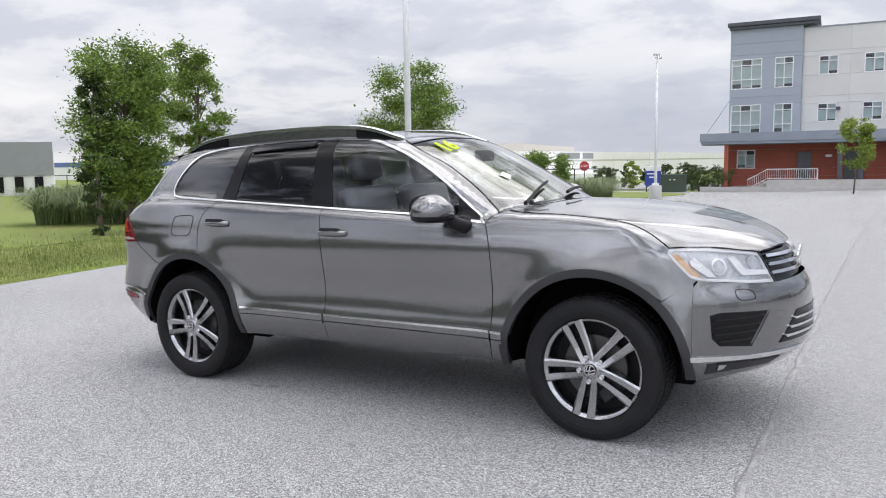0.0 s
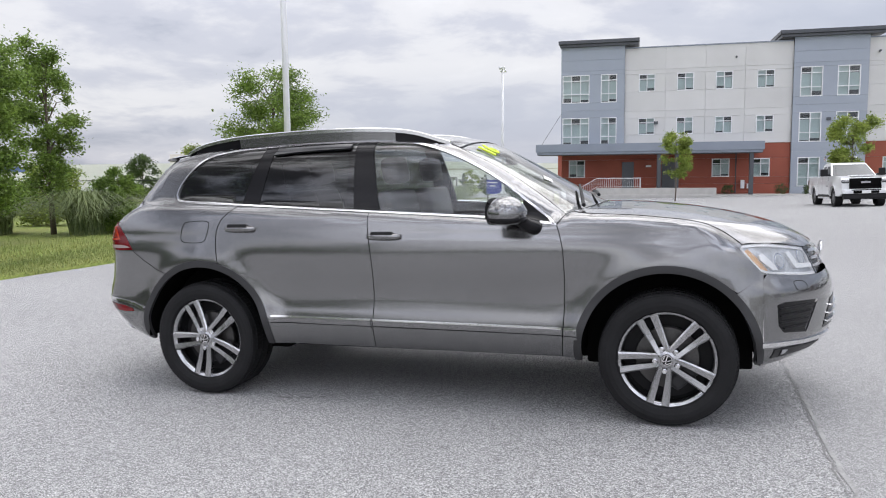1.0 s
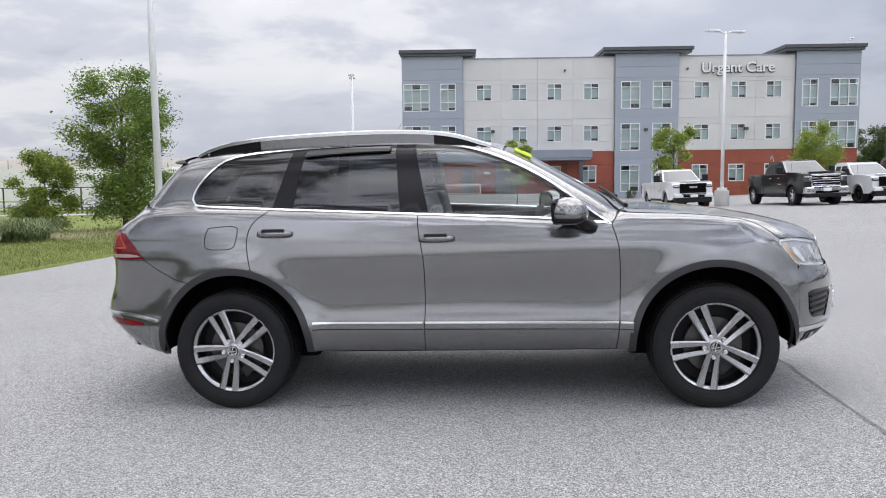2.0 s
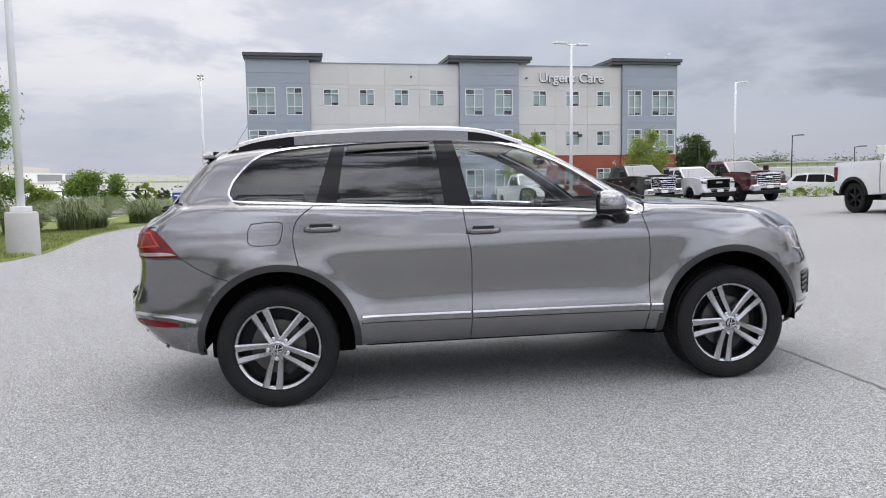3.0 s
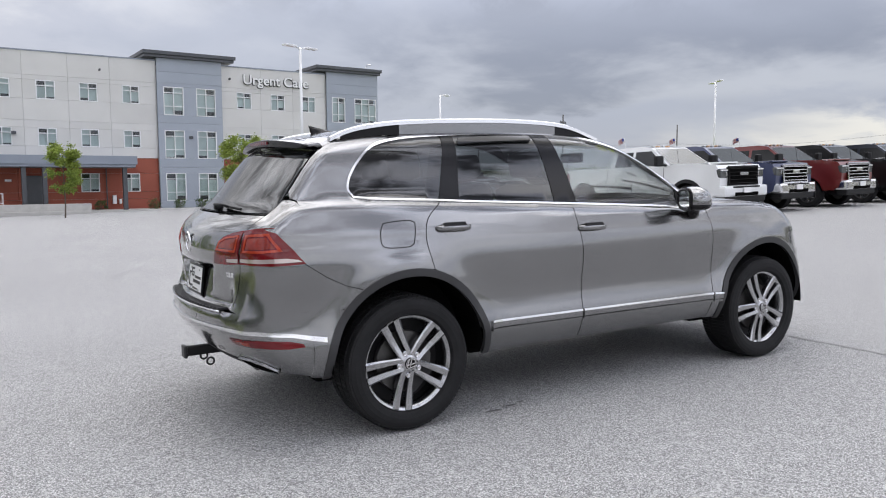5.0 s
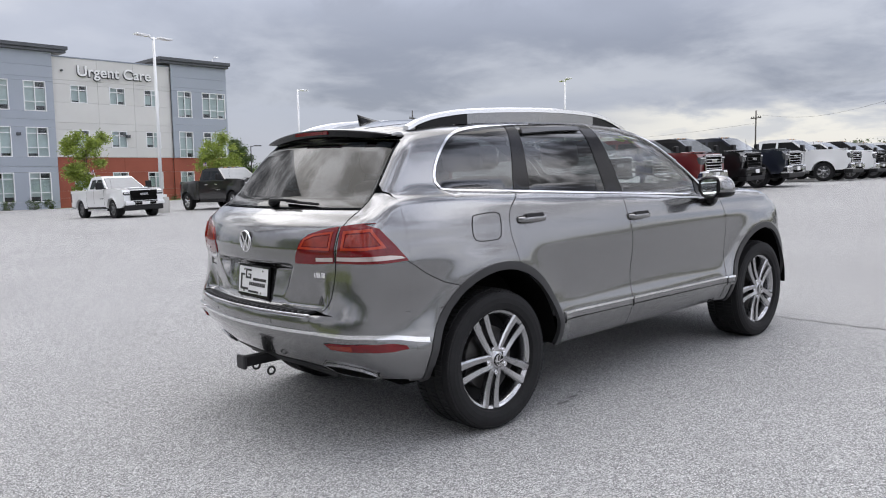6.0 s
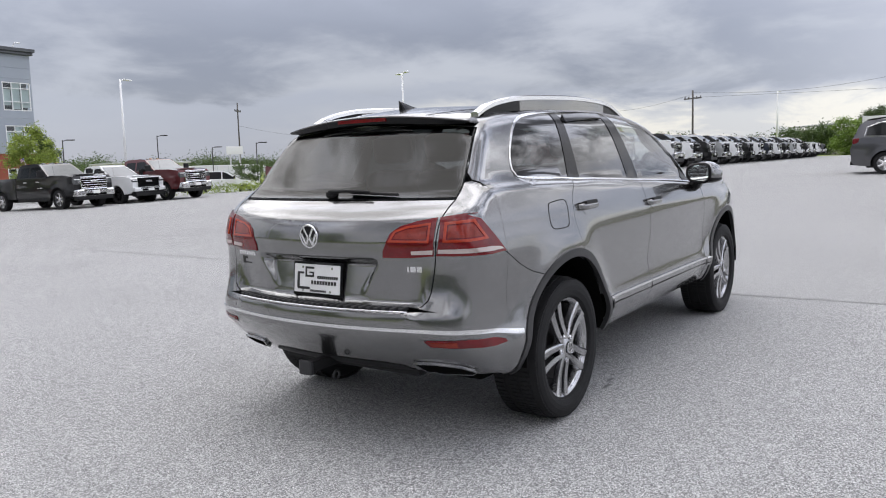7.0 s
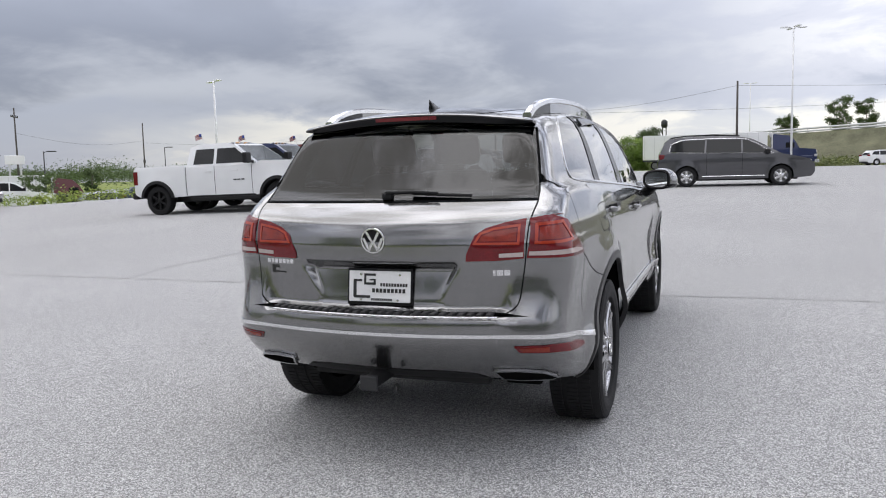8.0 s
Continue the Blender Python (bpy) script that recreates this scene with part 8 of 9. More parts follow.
def wheel_meshes(r, w, style):
    key = (r, w, style)
    if key in WHEELS:
        return WHEELS[key]
    me = {}
    rr = r * 0.66
    bm = lathe(bmesh.new(), [(a, -b * w) for a, b in ((rr, 0.4), (rr + 0.015, 0.5), (r - 0.03, 0.5), (r, 0.40), (r, -0.4), (r - 0.03, -0.5), (rr, -0.5))], 32)
    for k in range(40):
        box(bm, (r - 0.03, -w * 0.5, -0.014), (r + 0.006, -w * 0.25, 0.014), m=Matrix.Rotation(2 * math.pi * k / 40, 4, "Y"))
    bmesh.ops.recalc_face_normals(bm, faces=bm.faces[:])
    me["tyre"] = (bm, rubber)
    mat = {"black": gloss_black, "silver": silver, "dark": rim_grey, "chrome": chrome}[style]
    bm = lathe(bmesh.new(), [(rr + 0.006, -w * 0.44), (rr - 0.02, -w * 0.44), (rr - 0.035, -w * 0.1), (0.02, -w * 0.1)], 32)
    bmesh.ops.recalc_face_normals(bm, faces=bm.faces[:])
    me["rim"] = (bm, mat if style == "black" else rim_grey)
    bm = bmesh.new()
    for k in range(6):
        spoke(bm, 30 + 60 * k, 0.05, rr - 0.015, 0.075, 0.085, -w * 0.42, -w * 0.42, -1, 0.05)
    lathe(bm, [(0, -w * 0.46), (0.05, -w * 0.46), (0.085, -w * 0.4)], 20)
    bmesh.ops.recalc_face_normals(bm, faces=bm.faces[:])
    me["spokes"] = (bm, mat)
    out = []
    for nm, (bm, mt) in me.items():
        d = bpy.data.meshes.new(nm)
        bm.to_mesh(d)
        bm.free()
        d.materials.append(mt)
        out.append((nm, d))
    WHEELS[key] = out
    return out


def add_wheels(t, xs, y, r, w, style):
    for x in xs:
        for sg in (-1, 1):
            hub = new("wheel")
            hub.parent = t
            hub.matrix_basis = pose(x, sg * y, r, 0, 0, 0 if sg < 0 else 180)
            for nm, d in wheel_meshes(r, w, style):
                child(nm, d, hub)


def arch_pts(cx, r, z0, rad, n=10):
    """Arch edge from front to back over a wheel."""
    a0 = math.asin(max(-1, min(1, (z0 - r) / rad)))
    return [(cx + rad * math.cos(a0 + (math.pi - 2 * a0) * k / n), r + rad * math.sin(a0 + (math.pi - 2 * a0) * k / n)) for k in range(n + 1)]


def lit(name, lo, hi, mat, parent, label="", bevel=0.02):
    return part(name, boxes((lo, hi), bevel=bevel), mat, parent, label)


def pickup(m, colour, label, big=True, wheels="silver", dually=False, clad=False, grille="chrome", flag=False, group="parked pickup trucks"):
    """A crew-cab pickup, nose to +x."""
    t = thing("pickup_truck", m, label, "pickup truck", group)
    pm = car_paint(colour)
    k = 1.0 if big else 0.88
    L0, L1 = (-2.82, 3.15) if big else (-2.65, 2.75)
    fx, rx = (2.03, -2.0) if big else (1.68, -1.58)
    R, W, H = (0.42, 0.98, 2.0) if big else (0.385, 0.92, 1.80)
    belt_, hood_, bed_ = (1.36, 1.40, 1.42) if big else (1.20, 1.20, 1.22)
    z0 = 0.50 if big else 0.42
    cab0, cab1 = (-0.98, 1.55) if big else (-0.90, 1.25)

    def half(x, z):
        w = W - 0.05 * max(0, (z - 0.95)) - 0.06 * max(0, 0.7 - z)
        w -= 0.10 * max(0, (x - (L1 - 0.9)) / 0.9) ** 2
        for c in (fx, rx):
            w += 0.035 * math.exp(-(((math.hypot(x - c, z - R) - R * 1.22) / 0.10) ** 2))
        if dually:
            w += 0.13 * math.exp(-((x - rx) / 0.55) ** 4) * (1 if z < bed_ - 0.15 else 0.2)
        return w

    arch_r = R * 1.24
    cab_body = [(cab0, z0 + 0.02), (fx - 0.62, z0)] + arch_pts(fx, R, z0, arch_r)[::-1] + [(L1 - 0.35, z0), (L1 - 0.12, z0 + 0.12), (L1 - 0.08, hood_ - 0.25), (L1 - 0.22, hood_ - 0.05), (L1 - 0.7, hood_ + 0.02), (cab1 - 0.05, hood_ + 0.05), (cab1 - 0.2, belt_), (cab0, belt_)]
    shape = ("pickup", big, dually)
    solid("body", shape, cab_body, half, pm, t, r=0.05)
    bed = [(L0 + 0.02, z0 + 0.12), (rx - arch_r - 0.05, z0)] + arch_pts(rx, R, z0, arch_r)[::-1] + [(cab0 - 0.03, z0 + 0.02), (cab0 - 0.03, bed_), (L0 + 0.05, bed_), (L0, bed_ - 0.1)]
    solid("bed", shape, bed, half, pm, t, r=0.03)

    def top_half(x, z):
        return (W - 0.06) - 0.36 * max(0, (z - belt_)) * (0.8 if big else 1.0)

    xs, xe, xr = cab1 - 0.12, cab1 - 0.98, cab0 + 0.10
    house = [(cab0 + 0.0, belt_ - 0.01), (xs, belt_ - 0.01), (xe, H - 0.05), (xe - 0.3, H), (xr + 0.25, H - 0.01), (xr, H - 0.08)]
    solid("cab", shape, house, top_half, pm, t, step=0.2, h=0.25, r=0.06)
    zt, zb = H - 0.15, belt_ + 0.06
    line = lambda z: xs + (xe - xs) * (z - belt_) / (H - 0.05 - belt_)
    mid = (xr + xs) / 2 - 0.28
    for nm, poly in (("front_window", [(mid + 0.04, zb), (line(zb) - 0.14, zb), (line(zt) - 0.10, zt), (mid + 0.04, zt)]), ("rear_window", [(xr + 0.14, zb), (mid - 0.06, zb), (mid - 0.06, zt), (xr + 0.20, zt)])):
        for v, f in side_patch(poly, top_half, 0.006):
            child(nm, mesh_data(nm, v, f, dark_glass), t, "dark side window")
    ws, we = 0.86 * W, 0.685 * W
    wsv = [(line(belt_ + 0.02) + 0.015, -ws, belt_ + 0.03), (line(belt_ + 0.02) + 0.015, ws, belt_ + 0.03), (line(H - 0.10) + 0.02, we, H - 0.09), (line(H - 0.10) + 0.02, -we, H - 0.09)]
    child("windscreen", mesh_data("windscreen", wsv, [(0, 1, 2, 3)], ws_glass), t, "sky-lit windscreen")
    gm = chrome if grille == "chrome" else gloss_black
    hw = half(L1 - 0.1, 1.0)
    gz0, gz1, gw = 0.80 * k, hood_ - 0.10, hw * 0.66
    g = lit("grille", (L1 - 0.14, -gw, gz0), (L1 - 0.05, gw, gz1), shade_black, t, "dark grille")
    bm = bmesh.new()
    tube(bm, [(L1 - 0.045, -gw, gz0), (L1 - 0.045, gw, gz0), (L1 - 0.05, gw * 1.03, gz1), (L1 - 0.05, -gw * 1.03, gz1), (L1 - 0.045, -gw, gz0)], 0.03, 6)
    part("grille_frame", bm, gm, g, "grille surround")
    n_bar = 5 if big else 3
    for q in range(n_bar):
        z = gz0 + (q + 0.6) * (gz1 - gz0) / (n_bar + 0.2)
        lit("grille_bar", (L1 - 0.07, -gw * 0.96, z), (L1 - 0.025, gw * 0.96, z + (0.022 if grille == "chrome" else 0.014)), gm, g, "", 0.008)
    lit("badge", (L1 - 0.03, -0.17, (gz0 + gz1) / 2 + 0.02), (L1 - 0.005, 0.17, (gz0 + gz1) / 2 + 0.10), chrome if grille == "chrome" else silver, g, "plain badge", 0.01)
    for sg in (-1, 1):
        y0, y1 = sorted((sg * hw * 0.67, sg * (hw + 0.008)))
        lz0, lz1 = (hood_ - 0.40, hood_ - 0.14) if big else (hood_ - 0.28, hood_ - 0.13)
        hl = lit("headlight", (L1 - 0.42, y0, lz0), (L1 - 0.07, y1, lz1), lamp_dark, t, "clear headlight", 0.045)
        lit("light_strip", (L1 - 0.36, y0 + 0.02, lz1 - 0.06), (L1 - 0.055, y1 - 0.015, lz1 - 0.03), white_plate, hl, "", 0.005)
        ya, yb = sorted((sg * hw * 0.70, sg * hw * 0.78))
        lit("bulb_lens", (L1 - 0.2, ya, lz0 + 0.05), (L1 - 0.058, yb, lz1 - 0.08), silver, hl, "bright lamp lens", 0.01)
        y0, y1 = sorted((sg * (W - 0.16), sg * (W + 0.005)))
        lit("tail_light", (L0 - 0.01, y0, bed_ - 0.52), (L0 + 0.14, y1, bed_ - 0.12), red_lens, t, "red tail light")
        y0, y1 = sorted((sg * (W + 0.02), sg * (W + 0.30)))
        mr = lit("door_mirror", (cab1 - 0.42, y0 + 0.04 * (sg > 0), belt_ + 0.03), (cab1 - 0.28, y1, belt_ + 0.33), black_plastic, t, "door mirror", 0.04)
        part("mirror_arm", tube(bmesh.new(), [(cab1 - 0.3, sg * (W - 0.1), belt_ + 0.05), (cab1 - 0.34, sg * (W + 0.12), belt_ + 0.1)], 0.04, 6), black_plastic, mr)
        for hx in (mid - 0.22, mid + 0.66):
            y0, y1 = sorted((sg * (half(hx, belt_ - 0.15) - 0.01), sg * (half(hx, belt_ - 0.15) + 0.03)))
            lit("door_handle", (hx - 0.11, y0, belt_ - 0.17), (hx + 0.11, y1, belt_ - 0.13), pm if colour == "white" else chrome, t, "", 0.008)
        y0, y1 = sorted((sg * (W - 0.14), sg * (W + 0.02)))
        lit("step_bar", (cab0 + 0.1, y0, z0 - 0.12), (fx - arch_r - 0.06, y1, z0 - 0.02), black_plastic if colour != "white" or clad else chrome, t, "side step", 0.02)
        for sx in (mid, xs - 0.06 - 0.15, cab0):
            x = sx
            y = lambda z: sg * (half(x, z) + 0.002)
            bm = bmesh.new()
            zz = np.linspace(z0 + 0.05, belt_, 7)
            for a, b in zip(zz, zz[1:]):
                bm.faces.new([bm.verts.new(p) for p in ((x - 0.008, y(a), a), (x + 0.008, y(a), a), (x + 0.008, y(b), b), (x - 0.008, y(b), b))])
            part("door_seam", bm, black_plastic, t)
        for c in (fx, rx):
            bm, prev = bmesh.new(), None
            o, i_ = arch_pts(c, R, z0, arch_r + (0.07 if clad else 0.03), 14), arch_pts(c, R, z0, arch_r - 0.02, 14)
            for (xo, zo), (xi, zi) in zip(o, i_):
                e = 0.03 if clad else 0.012
                row = [bm.verts.new((xo, sg * (half(xo, zo) + 0.0), zo)), bm.verts.new((xo, sg * (half(xo, zo) + e), zo)), bm.verts.new((xi, sg * (half(xi, zi) + e), zi)), bm.verts.new((xi, sg * (half(xi, zi) - 0.25), zi))]
                if prev:
                    for q in range(3):
                        bm.faces.new((prev[q], prev[q + 1], row[q + 1], row[q]))
                prev = row
            part("arch_trim", bm, black_plastic if clad or colour in ("black", "navy") else pm, t)
    bmp = gloss_black if (clad and colour == "black") else (pm if clad or not big else chrome)
    bz0, bz1 = (0.50 * k, 0.80 * k) if big else (0.58 * k, 0.80 * k)
    fb_ = part("front_bumper", boxes(((L1 - 0.30, -hw - 0.01, bz0), (L1 + 0.06, hw + 0.01, bz1)), bevel=0.07), bmp, t, "front bumper")
    lit("lower_valance", (L1 - 0.3, -hw * 0.94, 0.34 * k), (L1 + 0.03, hw * 0.94, bz0 + 0.03), black_plastic, fb_, "dark valance", 0.05)
    # no real opening: a proud black block paints its shade
    lit("bumper_inlet", (L1 - 0.02, -hw * 0.55, bz0 + 0.02), (L1 + 0.067, hw * 0.55, bz0 + 0.12), shade_black, fb_, "black block standing for a shaded bumper opening", 0.02)
    lit("bumper_inlet", (L1 - 0.02, -hw * 0.62, bz1 - 0.07), (L1 + 0.064, hw * 0.62, bz1 - 0.02), black_plastic, fb_, "dark bumper top step", 0.015)
    for sg in (-1, 1):
        y0, y1 = sorted((sg * hw * 0.70, sg * hw * 0.92))
        fg = lit("fog_recess", (L1 - 0.05, y0, bz0 + 0.06), (L1 + 0.05, y1, bz0 + 0.17), black_plastic, fb_, "dark fog light recess", 0.03)
        lit("fog_light", (L1 - 0.02, y0 + 0.05, bz0 + 0.09), (L1 + 0.056, y1 - 0.05, bz0 + 0.14), silver, fg, "small fog light", 0.01)
    if big:
        for q in range(5):
            lit("roof_marker", (xe - 0.28, -0.42 + 0.21 * q - 0.05, H - 0.012), (xe - 0.18, -0.42 + 0.21 * q + 0.05, H + 0.022), amber if q % 2 else lamp_inner, t, "small roof marker light", 0.01)
    part("radio_mast", tube(bmesh.new(), [(cab1 + 0.05, -W * 0.78, hood_), (cab1 - 0.02, -W * 0.78, hood_ + 0.45)], 0.006, 4), black_plastic, t)
    for sg in (-1, 1):
        y0, y1 = sorted((sg * (half(mid + 0.9, 0.95 * k) - 0.01), sg * (half(mid + 0.9, 0.95 * k) + 0.008)))
        for q in range(3):
            lit("door_badge", (mid + 0.62 + 0.13 * q, y0, 0.93 * k), (mid + 0.72 + 0.13 * q, y1, 0.965 * k), trim_grey if colour == "white" else chrome, t, "plain lettering bar", 0.004)
        y0, y1 = sorted((sg * (W - 0.10), sg * (W - 0.01)))
        lit("rocker", (cab0 + 0.02, y0, z0 - 0.03), (fx - arch_r - 0.03, y1, z0 + 0.07), black_plastic, t, "dark rocker panel", 0.02)
    lit("hood_scoop", (L1 - 1.0, -0.42, hood_ + 0.0), (L1 - 0.5, 0.42, hood_ + 0.045), pm, t, "raised hood centre", 0.03)
    lit("plate", (L1 + 0.08, -0.16, 0.60 * k), (L1 + 0.095, 0.16, 0.74 * k), white_plate, fb_, "pale plate with dark bars", 0.005)
    lit("rear_bumper", (L0 - 0.14, -W * 0.95, z0 - 0.02), (L0 + 0.06, W * 0.95, z0 + 0.16), black_plastic if clad else chrome, t, "rear bumper", 0.04)
    lit("chassis", (L0 + 0.4, -0.55, 0.34), (L1 - 0.4, 0.55, z0 + 0.12), black_plastic, t, "dark chassis")
    for c in (fx, rx):
        lit("wheel_well", (c - arch_r + 0.02, -W + 0.25, R), (c + arch_r - 0.02, W - 0.25, R + arch_r - 0.03), black_plastic, t, "dark wheel well")
    part("axle", tube(tube(bmesh.new(), [(rx, -0.8, R), (rx, 0.8, R)], 0.06, 8), [(fx, -0.8, R), (fx, 0.8, R)], 0.05, 8), black_plastic, t)
    add_wheels(t, (fx,), W - 0.15, R, 0.29, wheels)
    add_wheels(t, (rx,), W - 0.15 + (0.12 if dually else 0), R, 0.29, wheels)
    if flag:
        part("flag_pole", tube(bmesh.new(), [(cab0 + 0.55, -W * 0.72, H - 0.12), (cab0 + 0.50, -W * 0.78, H + 0.30)], 0.008, 5), white_paint, t)
        bm, rows = bmesh.new(), []
        for q in range(7):
            u = q / 6
            rows.append([bm.verts.new((cab0 + 0.50 - 0.02 * (1 - w) - 0.20 * u, -W * 0.78 + 0.02 * math.sin(5 * u) + 0.008 * e, H + 0.30 - 0.15 * w - 0.07 * u * u)) for e in (0, 1) for w in (0, 1)])
        for p, q in zip(rows, rows[1:]):
            for a, b in ((0, 1), (2, 3), (0, 2), (1, 3)):
                bm.faces.new((p[a], p[b], q[b], q[a]))
        fl = part("window_flag", bm, white_plate, t, "small striped flag", True)
        for w in (0.05, 0.35, 0.65, 0.92):
            bm = bmesh.new()
            pts = [(cab0 + 0.50 - 0.20 * u, -W * 0.78 + 0.02 * math.sin(5 * u) + 0.004, H + 0.30 - 0.15 * w - 0.07 * u * u) for u in np.linspace(0.35 if w < 0.5 else 0, 1, 6)]
            part("flag_stripe", tube(bm, pts, 0.0085, 4), stop_red, fl)
        part("flag_canton", boxes(((cab0 + 0.43, -W * 0.78 - 0.006, H + 0.21), (cab0 + 0.495, -W * 0.78 + 0.02, H + 0.295))), sign_blue, fl)
    return t


ws_glass = material("windscreen_reflective", (0.09, 0.10, 0.105), 0.05, 0, 0.1, 2, 10, 0, spec=0.6, coat=0.4)

HEAD = -85.4


def lot_pose(x, y, head=HEAD):
    """Stand on the lot, nose along the heading, tilted with the ground."""
    c, s = math.cos(radians(head)), math.sin(radians(head))
    e = 1.5
    gx = (ground_z(x + c * e, y + s * e) - ground_z(x - c * e, y - s * e)) / (2 * e)
    gy = (ground_z(x - s * e, y + c * e) - ground_z(x + s * e, y - c * e)) / (2 * e)
    return pose(x, y, ground_z(x, y)) @ Matrix.Rotation(radians(head), 4, "Z") @ Matrix.Rotation(-math.atan(gx), 4, "Y") @ Matrix.Rotation(math.atan(gy), 4, "X")


# the row facing the lane, then the row before the clinic
pickup(lot_pose(14.0, 12.35, -88), "white", "white heavy-duty pickup with black arch trim and wheels", clad=True, wheels="black", grille="black", flag=True)
pickup(lot_pose(16.3, 12.5), "blue", "dark blue pickup with chrome grille", flag=True)
pickup(lot_pose(19.2, 12.4), "red", "deep red pickup with chrome grille", flag=True)
pickup(lot_pose(22.2, 12.5), "black", "black pickup with dark grille", grille="black", clad=True)
pickup(lot_pose(25.1, 12.3), "navy", "dark navy pickup with chrome grille")
pickup(lot_pose(30.6, 12.0) @ Matrix.Diagonal((0.97, 0.97, 0.94, 1)), "white", "white crew-cab pickup with chrome bumper")
seq = ["white", "black", "silver", "white", "black", "white", "navy", "white", "black", "silver", "white", "black", "white", "white", "grey"]
for k, c in enumerate(seq):
    pickup(lot_pose(33.6 + 2.85 * k, 12.0 + 0.02 * k) @ Matrix.Diagonal((0.95, 0.95, 0.90 + 0.02 * (k % 2), 1)), c, {"white": "white pickup parked in the long row", "black": "black pickup parked in the long row", "silver": "silver pickup parked in the long row", "navy": "dark navy pickup parked in the long row", "grey": "grey pickup parked in the long row"}[c], clad=k % 3 == 1, wheels=("silver", "dark", "black")[k % 3], grille="chrome" if k % 2 else "black")
pickup(lot_pose(7.75, 31.3), "white", "white midsize pickup with black grille", big=False, wheels="dark", grille="black", flag=True)
pickup(lot_pose(13.1, 31.4), "black", "black dual-rear-wheel pickup with chrome grille", dually=True, wheels="chrome", flag=True)
pickup(lot_pose(15.9, 31.2), "white", "white midsize pickup with black grille", big=False, wheels="black", grille="black")
pickup(lot_pose(18.0, 31.0), "maroon", "maroon pickup with chrome grille and bumper", wheels="chrome")


def wagon(m, colour, label, kind="van", cat="minivan", group="parked cars"):
    """A van or crossover with long side glass, nose to +x."""
    t = thing("minivan" if kind == "van" else "parked_car", m, label, cat, group if kind != "van" else "")
    pm = car_paint(colour)
    if kind == "van":
        R, W, fx, rx, z0 = 0.345, 0.98, 1.52, -1.57, 0.26
        low_o = [(-2.52, 0.42), (-2.45, 0.30), (rx - 0.45, z0)] + arch_pts(rx, R, z0, 0.41)[::-1] + [(rx + 0.45, z0), (fx - 0.45, z0)] + arch_pts(fx, R, z0, 0.41)[::-1] + [(fx + 0.5, z0), (2.5, 0.30), (2.62, 0.45), (2.60, 0.72), (2.45, 0.88), (2.1, 0.98), (1.62, 1.08), (1.0, 1.12), (-2.2, 1.18), (-2.47, 1.10), (-2.56, 0.8)]
        house_o = [(1.60, 1.06), (0.98, 1.42), (0.55, 1.64), (0.1, 1.73), (-0.8, 1.765), (-1.7, 1.74), (-2.15, 1.70), (-2.30, 1.58), (-2.50, 1.10)]
        belt_, top = 1.10, 1.765
        wins = [[(0.30, 1.16), (1.14, 1.14), (0.78, 1.42), (0.42, 1.60), (0.30, 1.62)], [(-0.92, 1.19), (0.24, 1.165), (0.24, 1.62), (-0.88, 1.64)], [(-2.12, 1.24), (-0.98, 1.195), (-0.94, 1.64), (-1.7, 1.62), (-2.05, 1.50)]]
    else:
        R, W, fx, rx, z0 = 0.34, 0.90, 1.32, -1.36, 0.26
        low_o = [(-2.28, 0.42), (-2.2, 0.30), (rx - 0.45, z0)] + arch_pts(rx, R, z0, 0.40)[::-1] + [(rx + 0.45, z0), (fx - 0.45, z0)] + arch_pts(fx, R, z0, 0.40)[::-1] + [(fx + 0.45, z0), (2.2, 0.30), (2.3, 0.5), (2.25, 0.78), (1.9, 0.93), (1.1, 1.02), (-2.0, 1.08), (-2.28, 0.98), (-2.32, 0.7)]
        house_o = [(1.10, 1.00), (0.35, 1.50), (0.0, 1.60), (-1.0, 1.62), (-1.7, 1.56), (-2.15, 1.05)]
        belt_, top = 1.03, 1.62
        wins = [[(-0.02, 1.08), (0.80, 1.06), (0.25, 1.45), (-0.02, 1.52)], [(-1.0, 1.10), (-0.08, 1.08), (-0.08, 1.52), (-0.95, 1.53)], [(-1.85, 1.14), (-1.06, 1.11), (-1.02, 1.52), (-1.6, 1.46)]]

    def half(x, z):
        w = W - 0.10 * max(0, (abs(z - 0.72) - 0.2)) - 0.13 * max(0, (x - 1.7) / 0.9) ** 2 - 0.06 * max(0, (-1.7 - x) / 0.8) ** 2
        for c in (fx, rx):
            w += 0.02 * math.exp(-(((math.hypot(x - c, z - R) - 0.42) / 0.08) ** 2))
        return w - 0.02 * math.exp(-(((z - 0.55) / 0.1) ** 2)) * (1 if abs(x) < 1.1 else 0)

    top_half = lambda x, z: (W - 0.06) - 0.34 * max(0, z - belt_) - 0.10 * max(0, (-1.6 - x)) ** 2
    solid("body", (kind,), low_o, half, pm, t, step=0.08, h=0.1, r=0.03)
    solid("cabin", (kind,), house_o, top_half, pm, t, step=0.1, h=0.15, r=0.05)
    for poly in wins:
        for v, f in side_patch(poly, top_half, 0.006):
            child("side_window", mesh_data("side_window", v, f, dark_glass), t, "dark side window")
    hp = house_o[:3]
    for (xa, za), (xb, zb) in zip(hp[:1] + [hp[1]], [hp[1], hp[2]]) if kind == "van" else [(house_o[0], house_o[1])]:
        ya, yb = top_half(xa, za) - 0.10, top_half(xb, zb) - 0.08
        child("windscreen", mesh_data("windscreen", [(xa - 0.03, -ya, za + 0.03), (xa - 0.03, ya, za + 0.03), (xb + 0.01, yb, zb + 0.005), (xb + 0.01, -yb, zb + 0.005)], [(0, 1, 2, 3)], ws_glass), t, "windscreen")
    zr0, zr1 = (1.14, 1.56) if kind == "van" else (1.10, 1.5)
